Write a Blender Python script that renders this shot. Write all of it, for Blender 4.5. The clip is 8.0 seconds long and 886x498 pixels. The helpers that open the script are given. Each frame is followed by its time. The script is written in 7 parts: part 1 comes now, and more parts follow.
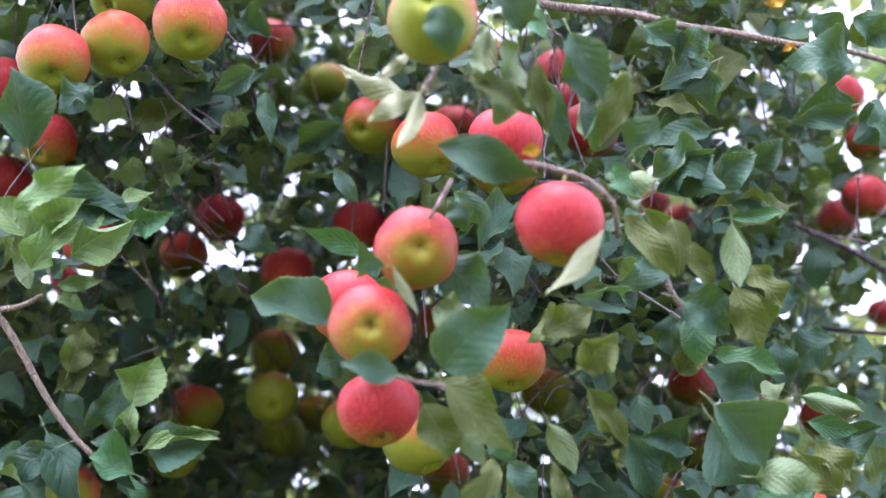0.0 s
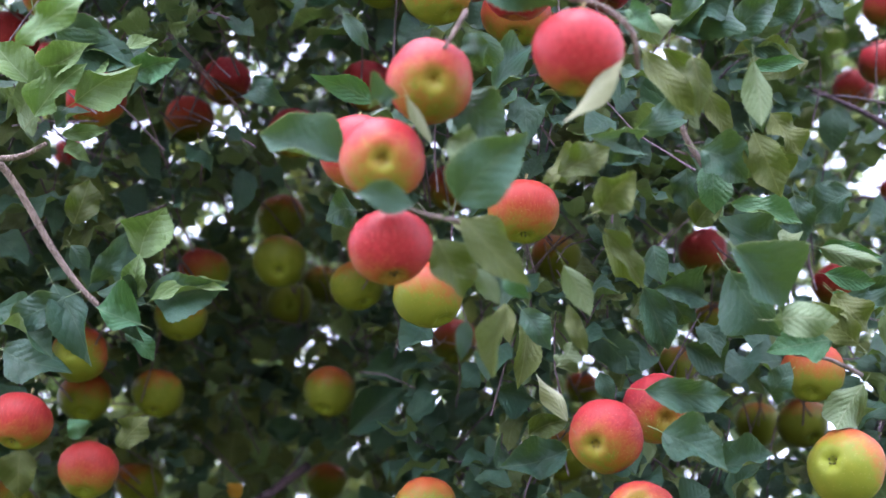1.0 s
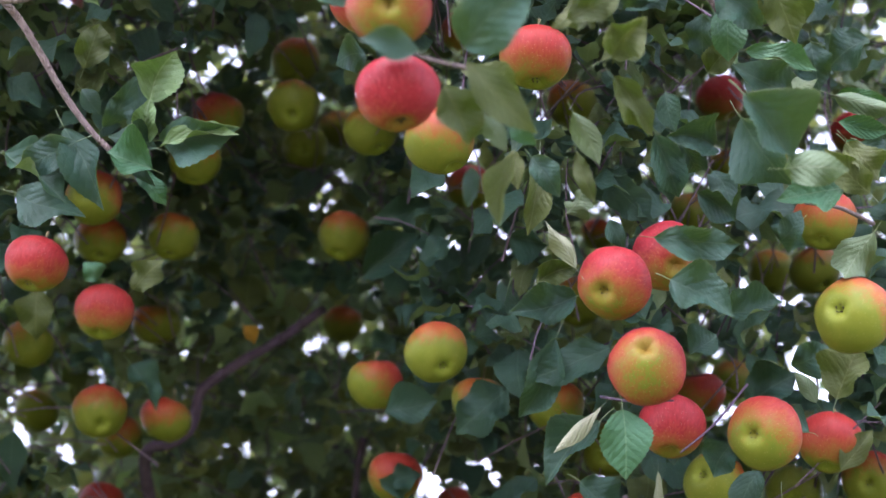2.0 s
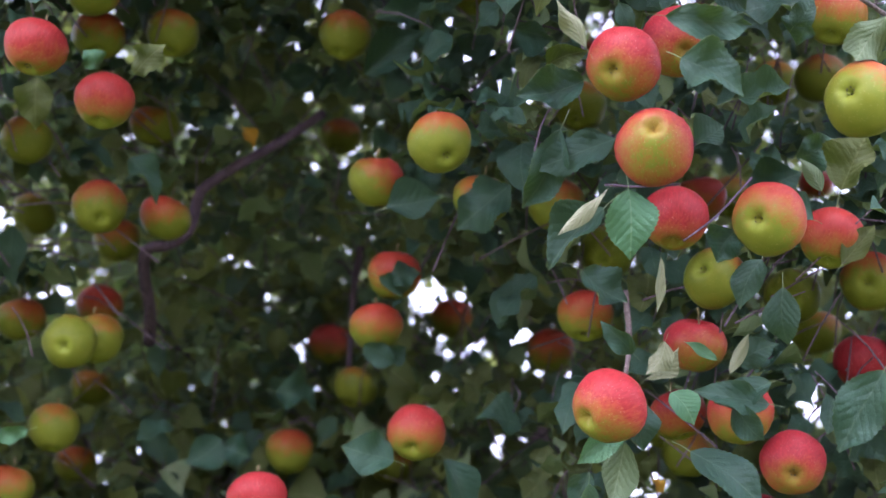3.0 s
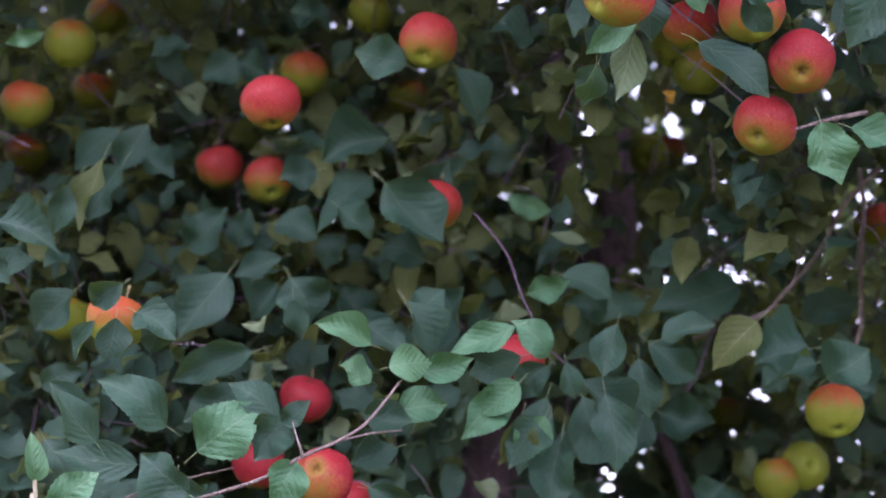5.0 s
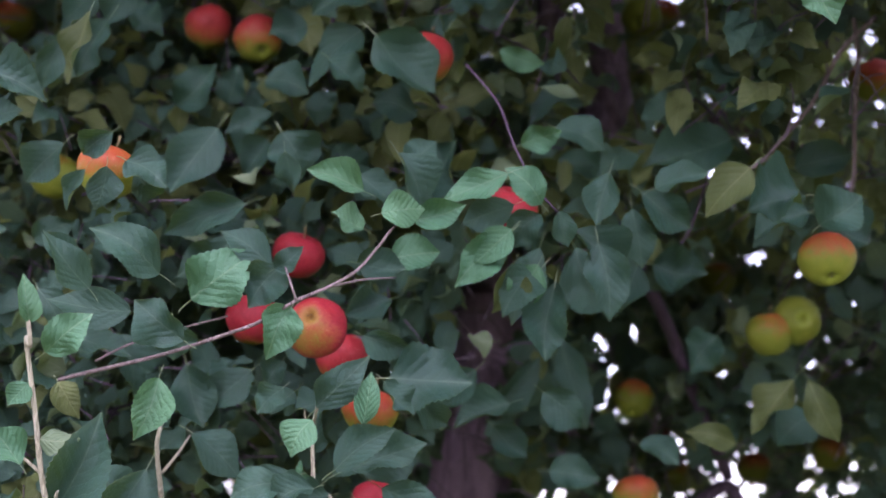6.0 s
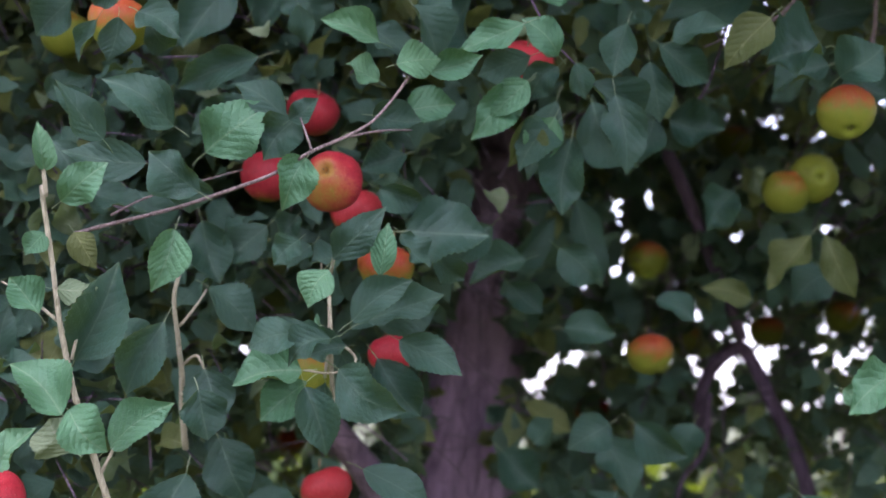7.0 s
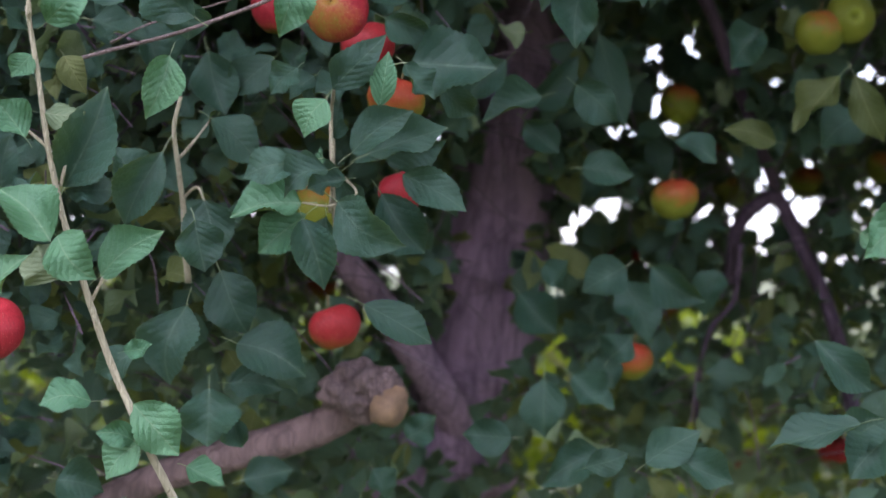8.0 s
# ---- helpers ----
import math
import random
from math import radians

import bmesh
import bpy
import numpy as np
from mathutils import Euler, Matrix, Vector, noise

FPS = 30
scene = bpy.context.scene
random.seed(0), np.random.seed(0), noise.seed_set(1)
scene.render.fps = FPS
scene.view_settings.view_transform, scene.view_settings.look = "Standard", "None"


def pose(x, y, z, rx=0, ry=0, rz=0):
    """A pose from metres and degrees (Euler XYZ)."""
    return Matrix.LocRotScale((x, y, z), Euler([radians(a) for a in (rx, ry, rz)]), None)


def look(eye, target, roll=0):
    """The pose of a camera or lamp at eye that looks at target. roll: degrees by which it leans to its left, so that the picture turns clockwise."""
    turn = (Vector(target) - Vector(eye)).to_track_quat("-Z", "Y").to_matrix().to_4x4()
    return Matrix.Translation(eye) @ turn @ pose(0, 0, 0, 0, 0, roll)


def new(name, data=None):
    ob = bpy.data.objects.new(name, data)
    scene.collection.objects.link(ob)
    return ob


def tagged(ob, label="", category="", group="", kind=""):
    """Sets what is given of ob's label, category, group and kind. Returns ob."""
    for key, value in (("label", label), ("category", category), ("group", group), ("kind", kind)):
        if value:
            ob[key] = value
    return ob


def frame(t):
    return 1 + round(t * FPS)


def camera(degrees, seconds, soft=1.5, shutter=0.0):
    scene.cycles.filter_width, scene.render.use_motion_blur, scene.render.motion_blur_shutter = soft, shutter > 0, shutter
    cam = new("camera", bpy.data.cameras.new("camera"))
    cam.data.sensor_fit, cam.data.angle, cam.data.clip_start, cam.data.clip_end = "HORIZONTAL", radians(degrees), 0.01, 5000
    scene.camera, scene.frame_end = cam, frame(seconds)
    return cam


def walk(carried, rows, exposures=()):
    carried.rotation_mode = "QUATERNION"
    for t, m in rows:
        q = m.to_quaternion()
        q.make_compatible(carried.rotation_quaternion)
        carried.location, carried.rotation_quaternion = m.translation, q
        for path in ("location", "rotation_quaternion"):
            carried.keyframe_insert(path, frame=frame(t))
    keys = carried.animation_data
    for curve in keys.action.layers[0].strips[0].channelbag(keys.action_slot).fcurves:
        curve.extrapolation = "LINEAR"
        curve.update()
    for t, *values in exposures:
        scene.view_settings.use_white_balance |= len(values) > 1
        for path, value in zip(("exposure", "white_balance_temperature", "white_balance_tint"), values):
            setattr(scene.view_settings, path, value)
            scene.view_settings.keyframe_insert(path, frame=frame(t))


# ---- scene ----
# ---------------------------------------------------------------- camera
cam = camera(32.0, 8.0, soft=1.45)
cam.data.dof.use_dof = True
cam.data.dof.focus_distance = 1.58
cam.data.dof.aperture_fstop = 5.0
walk(cam, [
    (0, look((0.0079, -0.1123, 1.5012), (0.0356, 1.4088, 2.7994), -1.61)),
    (0.5, look((-0.0143, -0.0506, 1.4602), (0.0252, 1.4816, 2.745), -2.11)),
    (1, look((-0.0001, -0.0572, 1.4801), (0.0201, 1.5451, 2.6769), -1.23)),
    (1.2, look((-0.002, -0.076, 1.4904), (0.0149, 1.5607, 2.6398), -1.42)),
    (2.3, look((0.016, -0.0424, 1.481), (-0.0017, 1.7005, 2.4619), -0.01)),
    (2.5, look((0.005, -0.0311, 1.4811), (-0.0009, 1.7342, 2.4212), -0.32)),
    (3, look((-0.0039, -0.014, 1.422), (-0.0018, 1.7897, 2.2862), 0.43)),
    (3.5, look((0.013, 0.0046, 1.3791), (-0.0061, 1.8537, 2.141), 1.46)),
    (4, look((0.0071, 0.0499, 1.3585), (-0.0129, 1.9353, 2.0255), 1.19)),
    (4.5, look((0.011, 0.0219, 1.3336), (-0.0143, 1.9363, 1.9118), 0.84)),
    (4.7, look((0.0121, 0.013, 1.3276), (-0.0131, 1.9381, 1.8692), 1.06)),
    (5.8, look((0.0093, 0.0268, 1.2678), (-0.002, 1.9876, 1.6616), 0.62)),
    (6, look((0.0138, 0.0329, 1.26), (0, 1.9994, 1.6243), 0.42)),
    (6.5, look((0.027, 0.0579, 1.2427), (-0.0018, 2.0362, 1.5355), 0.27)),
    (7, look((0.0081, 0.0476, 1.2292), (-0.0195, 2.0362, 1.4406), 0.26)),
    (7.5, look((0.0237, 0.0706, 1.2127), (-0.0292, 2.066, 1.3383), 0.62)),
    (8, look((0.0746, 0.0961, 1.2052), (-0.0333, 2.093, 1.2333), 1.25)),
], exposures=((0, 3.54, 5830, 27), (1.2, 3.34, 5820, 28), (2.4, 3.2, 5870, 33), (3.6, 3.21, 5850, 32), (4.6, 2.97, 5850, 43), (6.2, 2.73, 5850, 41), (8, 2.41, 5900, 29)))

# ---------------------------------------------------------------- light: bright overcast sky
SUN_EL, SUN_AZ = radians(60), radians(196)
world = bpy.data.worlds.new("overcast_sky")
scene.world = world
world.use_nodes = True
wn = world.node_tree.nodes
sky = wn.new("ShaderNodeTexSky")
sky.sky_type = "NISHITA"
sky.sun_disc = False
sky.sun_elevation, sky.sun_rotation = SUN_EL, SUN_AZ
sky.air_density, sky.dust_density, sky.ozone_density = 1.0, 1.5, 1.0
pale = wn.new("ShaderNodeHueSaturation")
pale.inputs["Saturation"].default_value = 0.4
world.node_tree.links.new(sky.outputs[0], pale.inputs["Color"])
world.node_tree.links.new(pale.outputs[0], wn["Background"].inputs["Color"])
wn["Background"].inputs["Strength"].default_value = 0.15
sun = new("sun", bpy.data.lights.new("sun", "SUN"))
sun.data.energy, sun.data.angle, sun.data.color = 0.5, radians(60), (1.0, 0.96, 0.9)
sun.matrix_world = look((math.sin(SUN_AZ) * math.cos(SUN_EL) * 20, math.cos(SUN_AZ) * math.cos(SUN_EL) * 20, math.sin(SUN_EL) * 20), (0, 0, 0))


# ---------------------------------------------------------------- materials
def graph(name):
    m = bpy.data.materials.new(name)
    m.use_nodes = True
    nt = m.node_tree
    bsdf = nt.nodes["Principled BSDF"]

    def node(kind, **sets):
        n = nt.nodes.new(kind)
        for key, value in sets.items():
            if key in n.inputs:
                n.inputs[key].default_value = value
        return n

    return m, nt, bsdf, node, nt.links.new


def math_node(nt, op, a, b=None, clamp=False):
    n = nt.nodes.new("ShaderNodeMath")
    n.operation, n.use_clamp = op, clamp
    for slot, v in ((0, a), (1, b)):
        if v is None:
            continue
        if isinstance(v, (int, float)):
            n.inputs[slot].default_value = v
        else:
            nt.links.new(v, n.inputs[slot])
    return n.outputs[0]


def mix_colour(nt, fac, a, b):
    n = nt.nodes.new("ShaderNodeMix")
    n.data_type = "RGBA"
    for slot, v in ((0, fac), (6, a), (7, b)):
        if isinstance(v, (int, float)):
            n.inputs[slot].default_value = v
        elif isinstance(v, tuple):
            n.inputs[slot].default_value = (*v, 1)
        else:
            nt.links.new(v, n.inputs[slot])
    return n.outputs[2]


def ramp(nt, fac, stops):
    n = nt.nodes.new("ShaderNodeValToRGB")
    el = n.color_ramp.elements
    while len(el) < len(stops):
        el.new(0.5)
    for e, (p, c) in zip(el, stops):
        e.position, e.color = p, (*c, 1) if len(c) == 3 else c
    nt.links.new(fac, n.inputs[0])
    return n.outputs[0]


def noise_at(nt, vector, scale, detail=3.0, rough=0.55):
    n = nt.nodes.new("ShaderNodeTexNoise")
    n.inputs["Scale"].default_value = scale
    n.inputs["Detail"].default_value = detail
    n.inputs["Roughness"].default_value = rough
    if vector is not None:
        nt.links.new(vector, n.inputs["Vector"])
    return n.outputs["Fac"]


def bump(nt, bsdf, height, strength, distance):
    n = nt.nodes.new("ShaderNodeBump")
    n.inputs["Strength"].default_value = strength
    n.inputs["Distance"].default_value = distance
    nt.links.new(height, n.inputs["Height"])
    nt.links.new(n.outputs[0], bsdf.inputs["Normal"])


def leaf_material(name, dark, light, vein, rough, through_colour, glow=0.3, coat=0.0):
    """Leaf blade: net of veins, patchy tone from leaf to leaf, light coming through the blade."""
    m, nt, bsdf, node, link = graph(name)
    uv = node("ShaderNodeUVMap").outputs[0]
    sep = node("ShaderNodeSeparateXYZ")
    link(uv, sep.inputs[0])
    across, along = math_node(nt, "ABSOLUTE", math_node(nt, "SUBTRACT", sep.outputs[0], 0.5)), sep.outputs[1]
    ob_random = node("ShaderNodeObjectInfo").outputs["Random"]
    island = node("ShaderNodeNewGeometry").outputs["Random Per Island"]
    chance = math_node(nt, "FRACT", math_node(nt, "ADD", ob_random, island))
    mid = math_node(nt, "LESS_THAN", across, 0.016)
    wander = node("ShaderNodeTexNoise")
    wander.inputs["Scale"].default_value = 5.0
    link(uv, wander.inputs["Vector"])
    along = math_node(nt, "ADD", along, math_node(nt, "MULTIPLY", wander.outputs["Fac"], 0.10))
    side = math_node(nt, "SINE", math_node(nt, "MULTIPLY", math_node(nt, "SUBTRACT", along, math_node(nt, "MULTIPLY", across, 0.8)), 46.0))
    side_line = math_node(nt, "MULTIPLY", math_node(nt, "SUBTRACT", side, 0.86, True), 5.0, True)
    veins = math_node(nt, "MAXIMUM", mid, math_node(nt, "MULTIPLY", side_line, 0.34))
    place = node("ShaderNodeVectorMath")
    place.operation = "ADD"
    apart = node("ShaderNodeCombineXYZ")
    link(math_node(nt, "MULTIPLY", chance, 70.0), apart.inputs[2])
    link(uv, place.inputs[0])
    link(apart.outputs[0], place.inputs[1])
    obj = place.outputs[0]
    patch = noise_at(nt, obj, 3.0, 4.0)
    grain = noise_at(nt, obj, 34.0, 2.0)
    tone = math_node(nt, "ADD", math_node(nt, "MULTIPLY", chance, 0.65), math_node(nt, "ADD", math_node(nt, "MULTIPLY", math_node(nt, "SUBTRACT", grain, 0.5), 0.5), math_node(nt, "MULTIPLY", patch, 0.5)), True)
    blade = mix_colour(nt, tone, dark, light)
    spots = math_node(nt, "MULTIPLY", math_node(nt, "SUBTRACT", noise_at(nt, obj, 11.0, 2.0), 0.70, True), 7.0, True)
    blade = mix_colour(nt, math_node(nt, "MULTIPLY", spots, 0.35), blade, (0.10, 0.075, 0.03))
    colour = mix_colour(nt, math_node(nt, "MULTIPLY", veins, 0.6), blade, vein)
    link(colour, bsdf.inputs["Base Color"])
    link(math_node(nt, "ADD", math_node(nt, "MULTIPLY", patch, 0.35), rough - 0.17), bsdf.inputs["Roughness"])
    bsdf.inputs["Specular IOR Level"].default_value = 0.30
    bsdf.inputs["Coat Weight"].default_value = coat
    bsdf.inputs["Coat Roughness"].default_value = 0.45
    height = math_node(nt, "SUBTRACT", math_node(nt, "MULTIPLY", grain, 0.5), math_node(nt, "MULTIPLY", veins, 0.6))
    height = math_node(nt, "SUBTRACT", height, math_node(nt, "ADD", math_node(nt, "MULTIPLY", side, 0.13), math_node(nt, "MULTIPLY", noise_at(nt, obj, 9.0, 2.0), 1.1)))
    bump(nt, bsdf, height, 0.9, 0.0026)
    trans = node("ShaderNodeBsdfTranslucent")
    trans.inputs["Color"].default_value = (*through_colour, 1)
    mixed = node("ShaderNodeMixShader")
    mixed.inputs[0].default_value = glow
    link(bsdf.outputs[0], mixed.inputs[1])
    link(trans.outputs[0], mixed.inputs[2])
    link(mixed.outputs[0], nt.nodes["Material Output"].inputs[0])
    return m


def bark_material(name, dark, light, scale):
    m, nt, bsdf, node, link = graph(name)
    obj = node("ShaderNodeTexCoord").outputs["Object"]
    mapping = node("ShaderNodeMapping")
    mapping.inputs["Scale"].default_value = (1, 1, 0.16)
    link(obj, mapping.inputs[0])
    coarse = noise_at(nt, mapping.outputs[0], scale, 6.0, 0.65)
    fine = noise_at(nt, mapping.outputs[0], scale * 7, 4.0, 0.6)
    crack = node("ShaderNodeTexVoronoi")
    crack.feature = "DISTANCE_TO_EDGE"
    crack.inputs["Scale"].default_value = scale * 1.6
    bent = node("ShaderNodeVectorMath")
    bent.operation = "ADD"
    push = node("ShaderNodeTexNoise")
    push.inputs["Scale"].default_value = scale * 0.8
    link(mapping.outputs[0], push.inputs["Vector"])
    small = node("ShaderNodeVectorMath")
    small.operation = "SCALE"
    small.inputs["Scale"].default_value = 2.0 / scale
    link(push.outputs["Color"], small.inputs[0])
    link(mapping.outputs[0], bent.inputs[0])
    link(small.outputs[0], bent.inputs[1])
    link(bent.outputs[0], crack.inputs["Vector"])
    edge = math_node(nt, "MULTIPLY", crack.outputs["Distance"], 7.0, True)
    tone = math_node(nt, "MULTIPLY", math_node(nt, "ADD", math_node(nt, "MULTIPLY", coarse, 0.75), math_node(nt, "MULTIPLY", fine, 0.4)), math_node(nt, "ADD", math_node(nt, "MULTIPLY", edge, 0.28), 0.72), True)
    link(ramp(nt, tone, [(0.2, dark), (0.75, light)]), bsdf.inputs["Base Color"])
    bsdf.inputs["Roughness"].default_value = 0.9
    bump(nt, bsdf, math_node(nt, "ADD", tone, math_node(nt, "MULTIPLY", fine, 0.3)), 0.9, 0.012)
    return m


def apple_material():
    """Skin: green-yellow ground, red blush on the side to the light (+X) and round the stalk, streaks, pale dots."""
    m, nt, bsdf, node, link = graph("apple_skin")
    obj = node("ShaderNodeTexCoord").outputs["Object"]
    sep = node("ShaderNodeSeparateXYZ")
    link(obj, sep.inputs[0])
    info = node("ShaderNodeObjectInfo")
    level = node("ShaderNodeSeparateColor")
    link(info.outputs["Color"], level.inputs[0])
    shift = node("ShaderNodeVectorMath")
    shift.operation = "ADD"
    offset = node("ShaderNodeCombineXYZ")
    link(math_node(nt, "MULTIPLY", info.outputs["Random"], 40.0), offset.inputs[0])
    link(obj, shift.inputs[0])
    link(offset.outputs[0], shift.inputs[1])
    squash = node("ShaderNodeMapping")
    squash.inputs["Scale"].default_value = (1, 1, 0.22)
    link(shift.outputs[0], squash.inputs[0])
    streak = ramp(nt, noise_at(nt, squash.outputs[0], 15.0, 5.0, 0.7), [(0.3, (0, 0, 0)), (0.7, (1, 1, 1))])
    cloud = noise_at(nt, shift.outputs[0], 3.0, 3.0)
    side = math_node(nt, "ADD", math_node(nt, "MULTIPLY", sep.outputs[0], 0.72), math_node(nt, "MULTIPLY", sep.outputs[2], 0.80))
    side = math_node(nt, "ADD", side, math_node(nt, "MULTIPLY", math_node(nt, "SUBTRACT", cloud, 0.5), 0.9))
    side = math_node(nt, "ADD", side, math_node(nt, "MULTIPLY", math_node(nt, "SUBTRACT", streak, 0.5), 0.5))
    side = math_node(nt, "ADD", side, math_node(nt, "MULTIPLY", math_node(nt, "SUBTRACT", level.outputs[0], 0.5), 2.3))
    blush = ramp(nt, math_node(nt, "ADD", math_node(nt, "MULTIPLY", side, 0.55), 0.36, True), [(0.10, (0, 0, 0)), (0.72, (1, 1, 1))])
    ground = mix_colour(nt, cloud, (0.085, 0.115, 0.010), (0.150, 0.150, 0.016))
    red = mix_colour(nt, streak, (0.290, 0.025, 0.031), (0.160, 0.010, 0.013))
    red = mix_colour(nt, math_node(nt, "MULTIPLY", level.outputs[0], 1.25, True), (0.25, 0.038, 0.010), red)
    middle = mix_colour(nt, blush, ground, (0.27, 0.080, 0.018))
    skin = mix_colour(nt, blush, middle, red)
    radius = math_node(nt, "SQRT", math_node(nt, "ADD", math_node(nt, "MULTIPLY", sep.outputs[0], sep.outputs[0]), math_node(nt, "MULTIPLY", sep.outputs[1], sep.outputs[1])))
    basin = math_node(nt, "MULTIPLY", math_node(nt, "SUBTRACT", 0.46, math_node(nt, "ADD", radius, math_node(nt, "MULTIPLY", streak, 0.1)), True), 5.0, True)
    basin = math_node(nt, "MULTIPLY", basin, math_node(nt, "LESS_THAN", sep.outputs[2], 0.0))
    skin = mix_colour(nt, math_node(nt, "MULTIPLY", basin, math_node(nt, "SUBTRACT", 1.25, level.outputs[0], True)), skin, (0.15, 0.175, 0.018))
    dots = node("ShaderNodeTexVoronoi")
    dots.inputs["Scale"].default_value = 13.0
    link(shift.outputs[0], dots.inputs["Vector"])
    speck = math_node(nt, "LESS_THAN", dots.outputs["Distance"], 0.13)
    skin = mix_colour(nt, math_node(nt, "MULTIPLY", speck, 0.2), skin, (0.75, 0.62, 0.42))
    scuff = math_node(nt, "MULTIPLY", math_node(nt, "SUBTRACT", noise_at(nt, shift.outputs[0], 6.0, 6.0, 0.7), 0.66, True), 8.0, True)
    skin = mix_colour(nt, math_node(nt, "MULTIPLY", scuff, 0.3), skin, (0.42, 0.30, 0.16))
    link(skin, bsdf.inputs["Base Color"])
    bloom = noise_at(nt, shift.outputs[0], 4.0, 4.0)
    link(math_node(nt, "ADD", math_node(nt, "MULTIPLY", bloom, 0.24), 0.30), bsdf.inputs["Roughness"])
    bsdf.inputs["Specular IOR Level"].default_value = 0.12
    bsdf.inputs["Subsurface Weight"].default_value = 0.0
    bump(nt, bsdf, noise_at(nt, shift.outputs[0], 30.0, 3.0), 0.08, 0.004)
    return m


def plain_material(name, dark, light, scale, rough=0.8, depth=0.004):
    m, nt, bsdf, node, link = graph(name)
    obj = node("ShaderNodeTexCoord").outputs["Object"]
    n = math_node(nt, "ADD", math_node(nt, "MULTIPLY", noise_at(nt, obj, scale, 5.0), 0.7), math_node(nt, "MULTIPLY", noise_at(nt, obj, scale * 9, 3.0), 0.3))
    link(ramp(nt, n, [(0.3, dark), (0.7, light)]), bsdf.inputs["Base Color"])
    bsdf.inputs["Roughness"].default_value = rough
    bump(nt, bsdf, n, 0.6, depth)
    return m


SKIN = apple_material()
STALK = plain_material("stalk_wood", (0.10, 0.07, 0.03), (0.26, 0.22, 0.09), 60)
CALYX = plain_material("dry_calyx", (0.020, 0.018, 0.010), (0.075, 0.060, 0.030), 12)
TOP = leaf_material("leaf_upper", (0.014, 0.043, 0.031), (0.038, 0.093, 0.061), (0.10, 0.16, 0.10), 0.50, (0.24, 0.30, 0.12), 0.42, 0.04)
UNDER = leaf_material("leaf_underside", (0.11, 0.17, 0.09), (0.19, 0.24, 0.13), (0.28, 0.32, 0.19), 0.7, (0.22, 0.33, 0.09), 0.40)
YOUNG = leaf_material("young_leaf_upper", (0.040, 0.122, 0.062), (0.080, 0.185, 0.088), (0.15, 0.25, 0.13), 0.50, (0.20, 0.34, 0.08), 0.30, 0.05)
# paler copy of the young leaf, with backlight and sheen put into the colour
BACKLIT = leaf_material("backlit_young_leaf", (0.085, 0.165, 0.060), (0.16, 0.24, 0.10), (0.34, 0.42, 0.22), 0.45, (0.30, 0.42, 0.10), 0.35)
OLD = leaf_material("olive_leaf_upper", (0.040, 0.060, 0.018), (0.098, 0.118, 0.036), (0.22, 0.23, 0.09), 0.55, (0.29, 0.33, 0.08), 0.42)
YELLOW = leaf_material("turned_leaf", (0.42, 0.20, 0.02), (0.60, 0.34, 0.04), (0.5, 0.35, 0.1), 0.6, (0.5, 0.3, 0.03), 0.3)
PALE = leaf_material("felted_underside", (0.19, 0.21, 0.12), (0.30, 0.31, 0.20), (0.36, 0.37, 0.25), 0.8, (0.25, 0.28, 0.10), 0.2)
BARK = bark_material("apple_bark", (0.050, 0.030, 0.052), (0.36, 0.235, 0.32), 16)
# darker bark for inner wood: the crown's shade is put into the colour
SHADED_BARK = bark_material("shaded_bough_bark", (0.024, 0.014, 0.024), (0.095, 0.058, 0.085), 22)
TWIG = bark_material("twig_bark", (0.05, 0.034, 0.034), (0.25, 0.185, 0.165), 55)
SHOOT = bark_material("young_shoot_bark", (0.20, 0.175, 0.10), (0.38, 0.35, 0.23), 70)
SPUR = bark_material("spur_bark", (0.06, 0.042, 0.055), (0.19, 0.13, 0.16), 55)
LIMB = bark_material("smooth_limb_bark", (0.040, 0.026, 0.026), (0.19, 0.125, 0.112), 24)
KNOT = bark_material("knotted_bark", (0.022, 0.014, 0.014), (0.17, 0.115, 0.105), 40)
CUT = plain_material("cut_wood", (0.075, 0.045, 0.028), (0.25, 0.155, 0.080), 45)
GRASS = plain_material("meadow_grass", (0.062, 0.080, 0.026), (0.135, 0.142, 0.056), 3.0, 0.9, 0.03)
HEDGE = leaf_material("hedge_leaf", (0.020, 0.050, 0.003), (0.095, 0.125, 0.006), (0.12, 0.15, 0.01), 0.8, (0.26, 0.33, 0.008), 0.40)
HEDGE.node_tree.nodes["Principled BSDF"].inputs["Specular IOR Level"].default_value = 0.1


# ---------------------------------------------------------------- building helpers
def mesh_of(name, verts, faces, mats, slots=None, uvs=None, smooth=True):
    me = bpy.data.meshes.new(name)
    me.from_pydata(verts, [], faces)
    for m in mats:
        me.materials.append(m)
    if slots is not None:
        me.polygons.foreach_set("material_index", slots)
    if uvs is not None:
        layer = me.uv_layers.new(name="UVMap")
        index = np.empty(len(me.loops), dtype=np.int32)
        me.loops.foreach_get("vertex_index", index)
        layer.data.foreach_set("uv", np.asarray(uvs, dtype=np.float32)[index].ravel())
    if smooth:
        me.polygons.foreach_set("use_smooth", [True] * len(me.polygons))
    me.update()
    return me


def part(name, me, parent, label="", kind=""):
    ob = new(name, me)
    ob.parent = parent
    return tagged(ob, label=label, kind=kind)


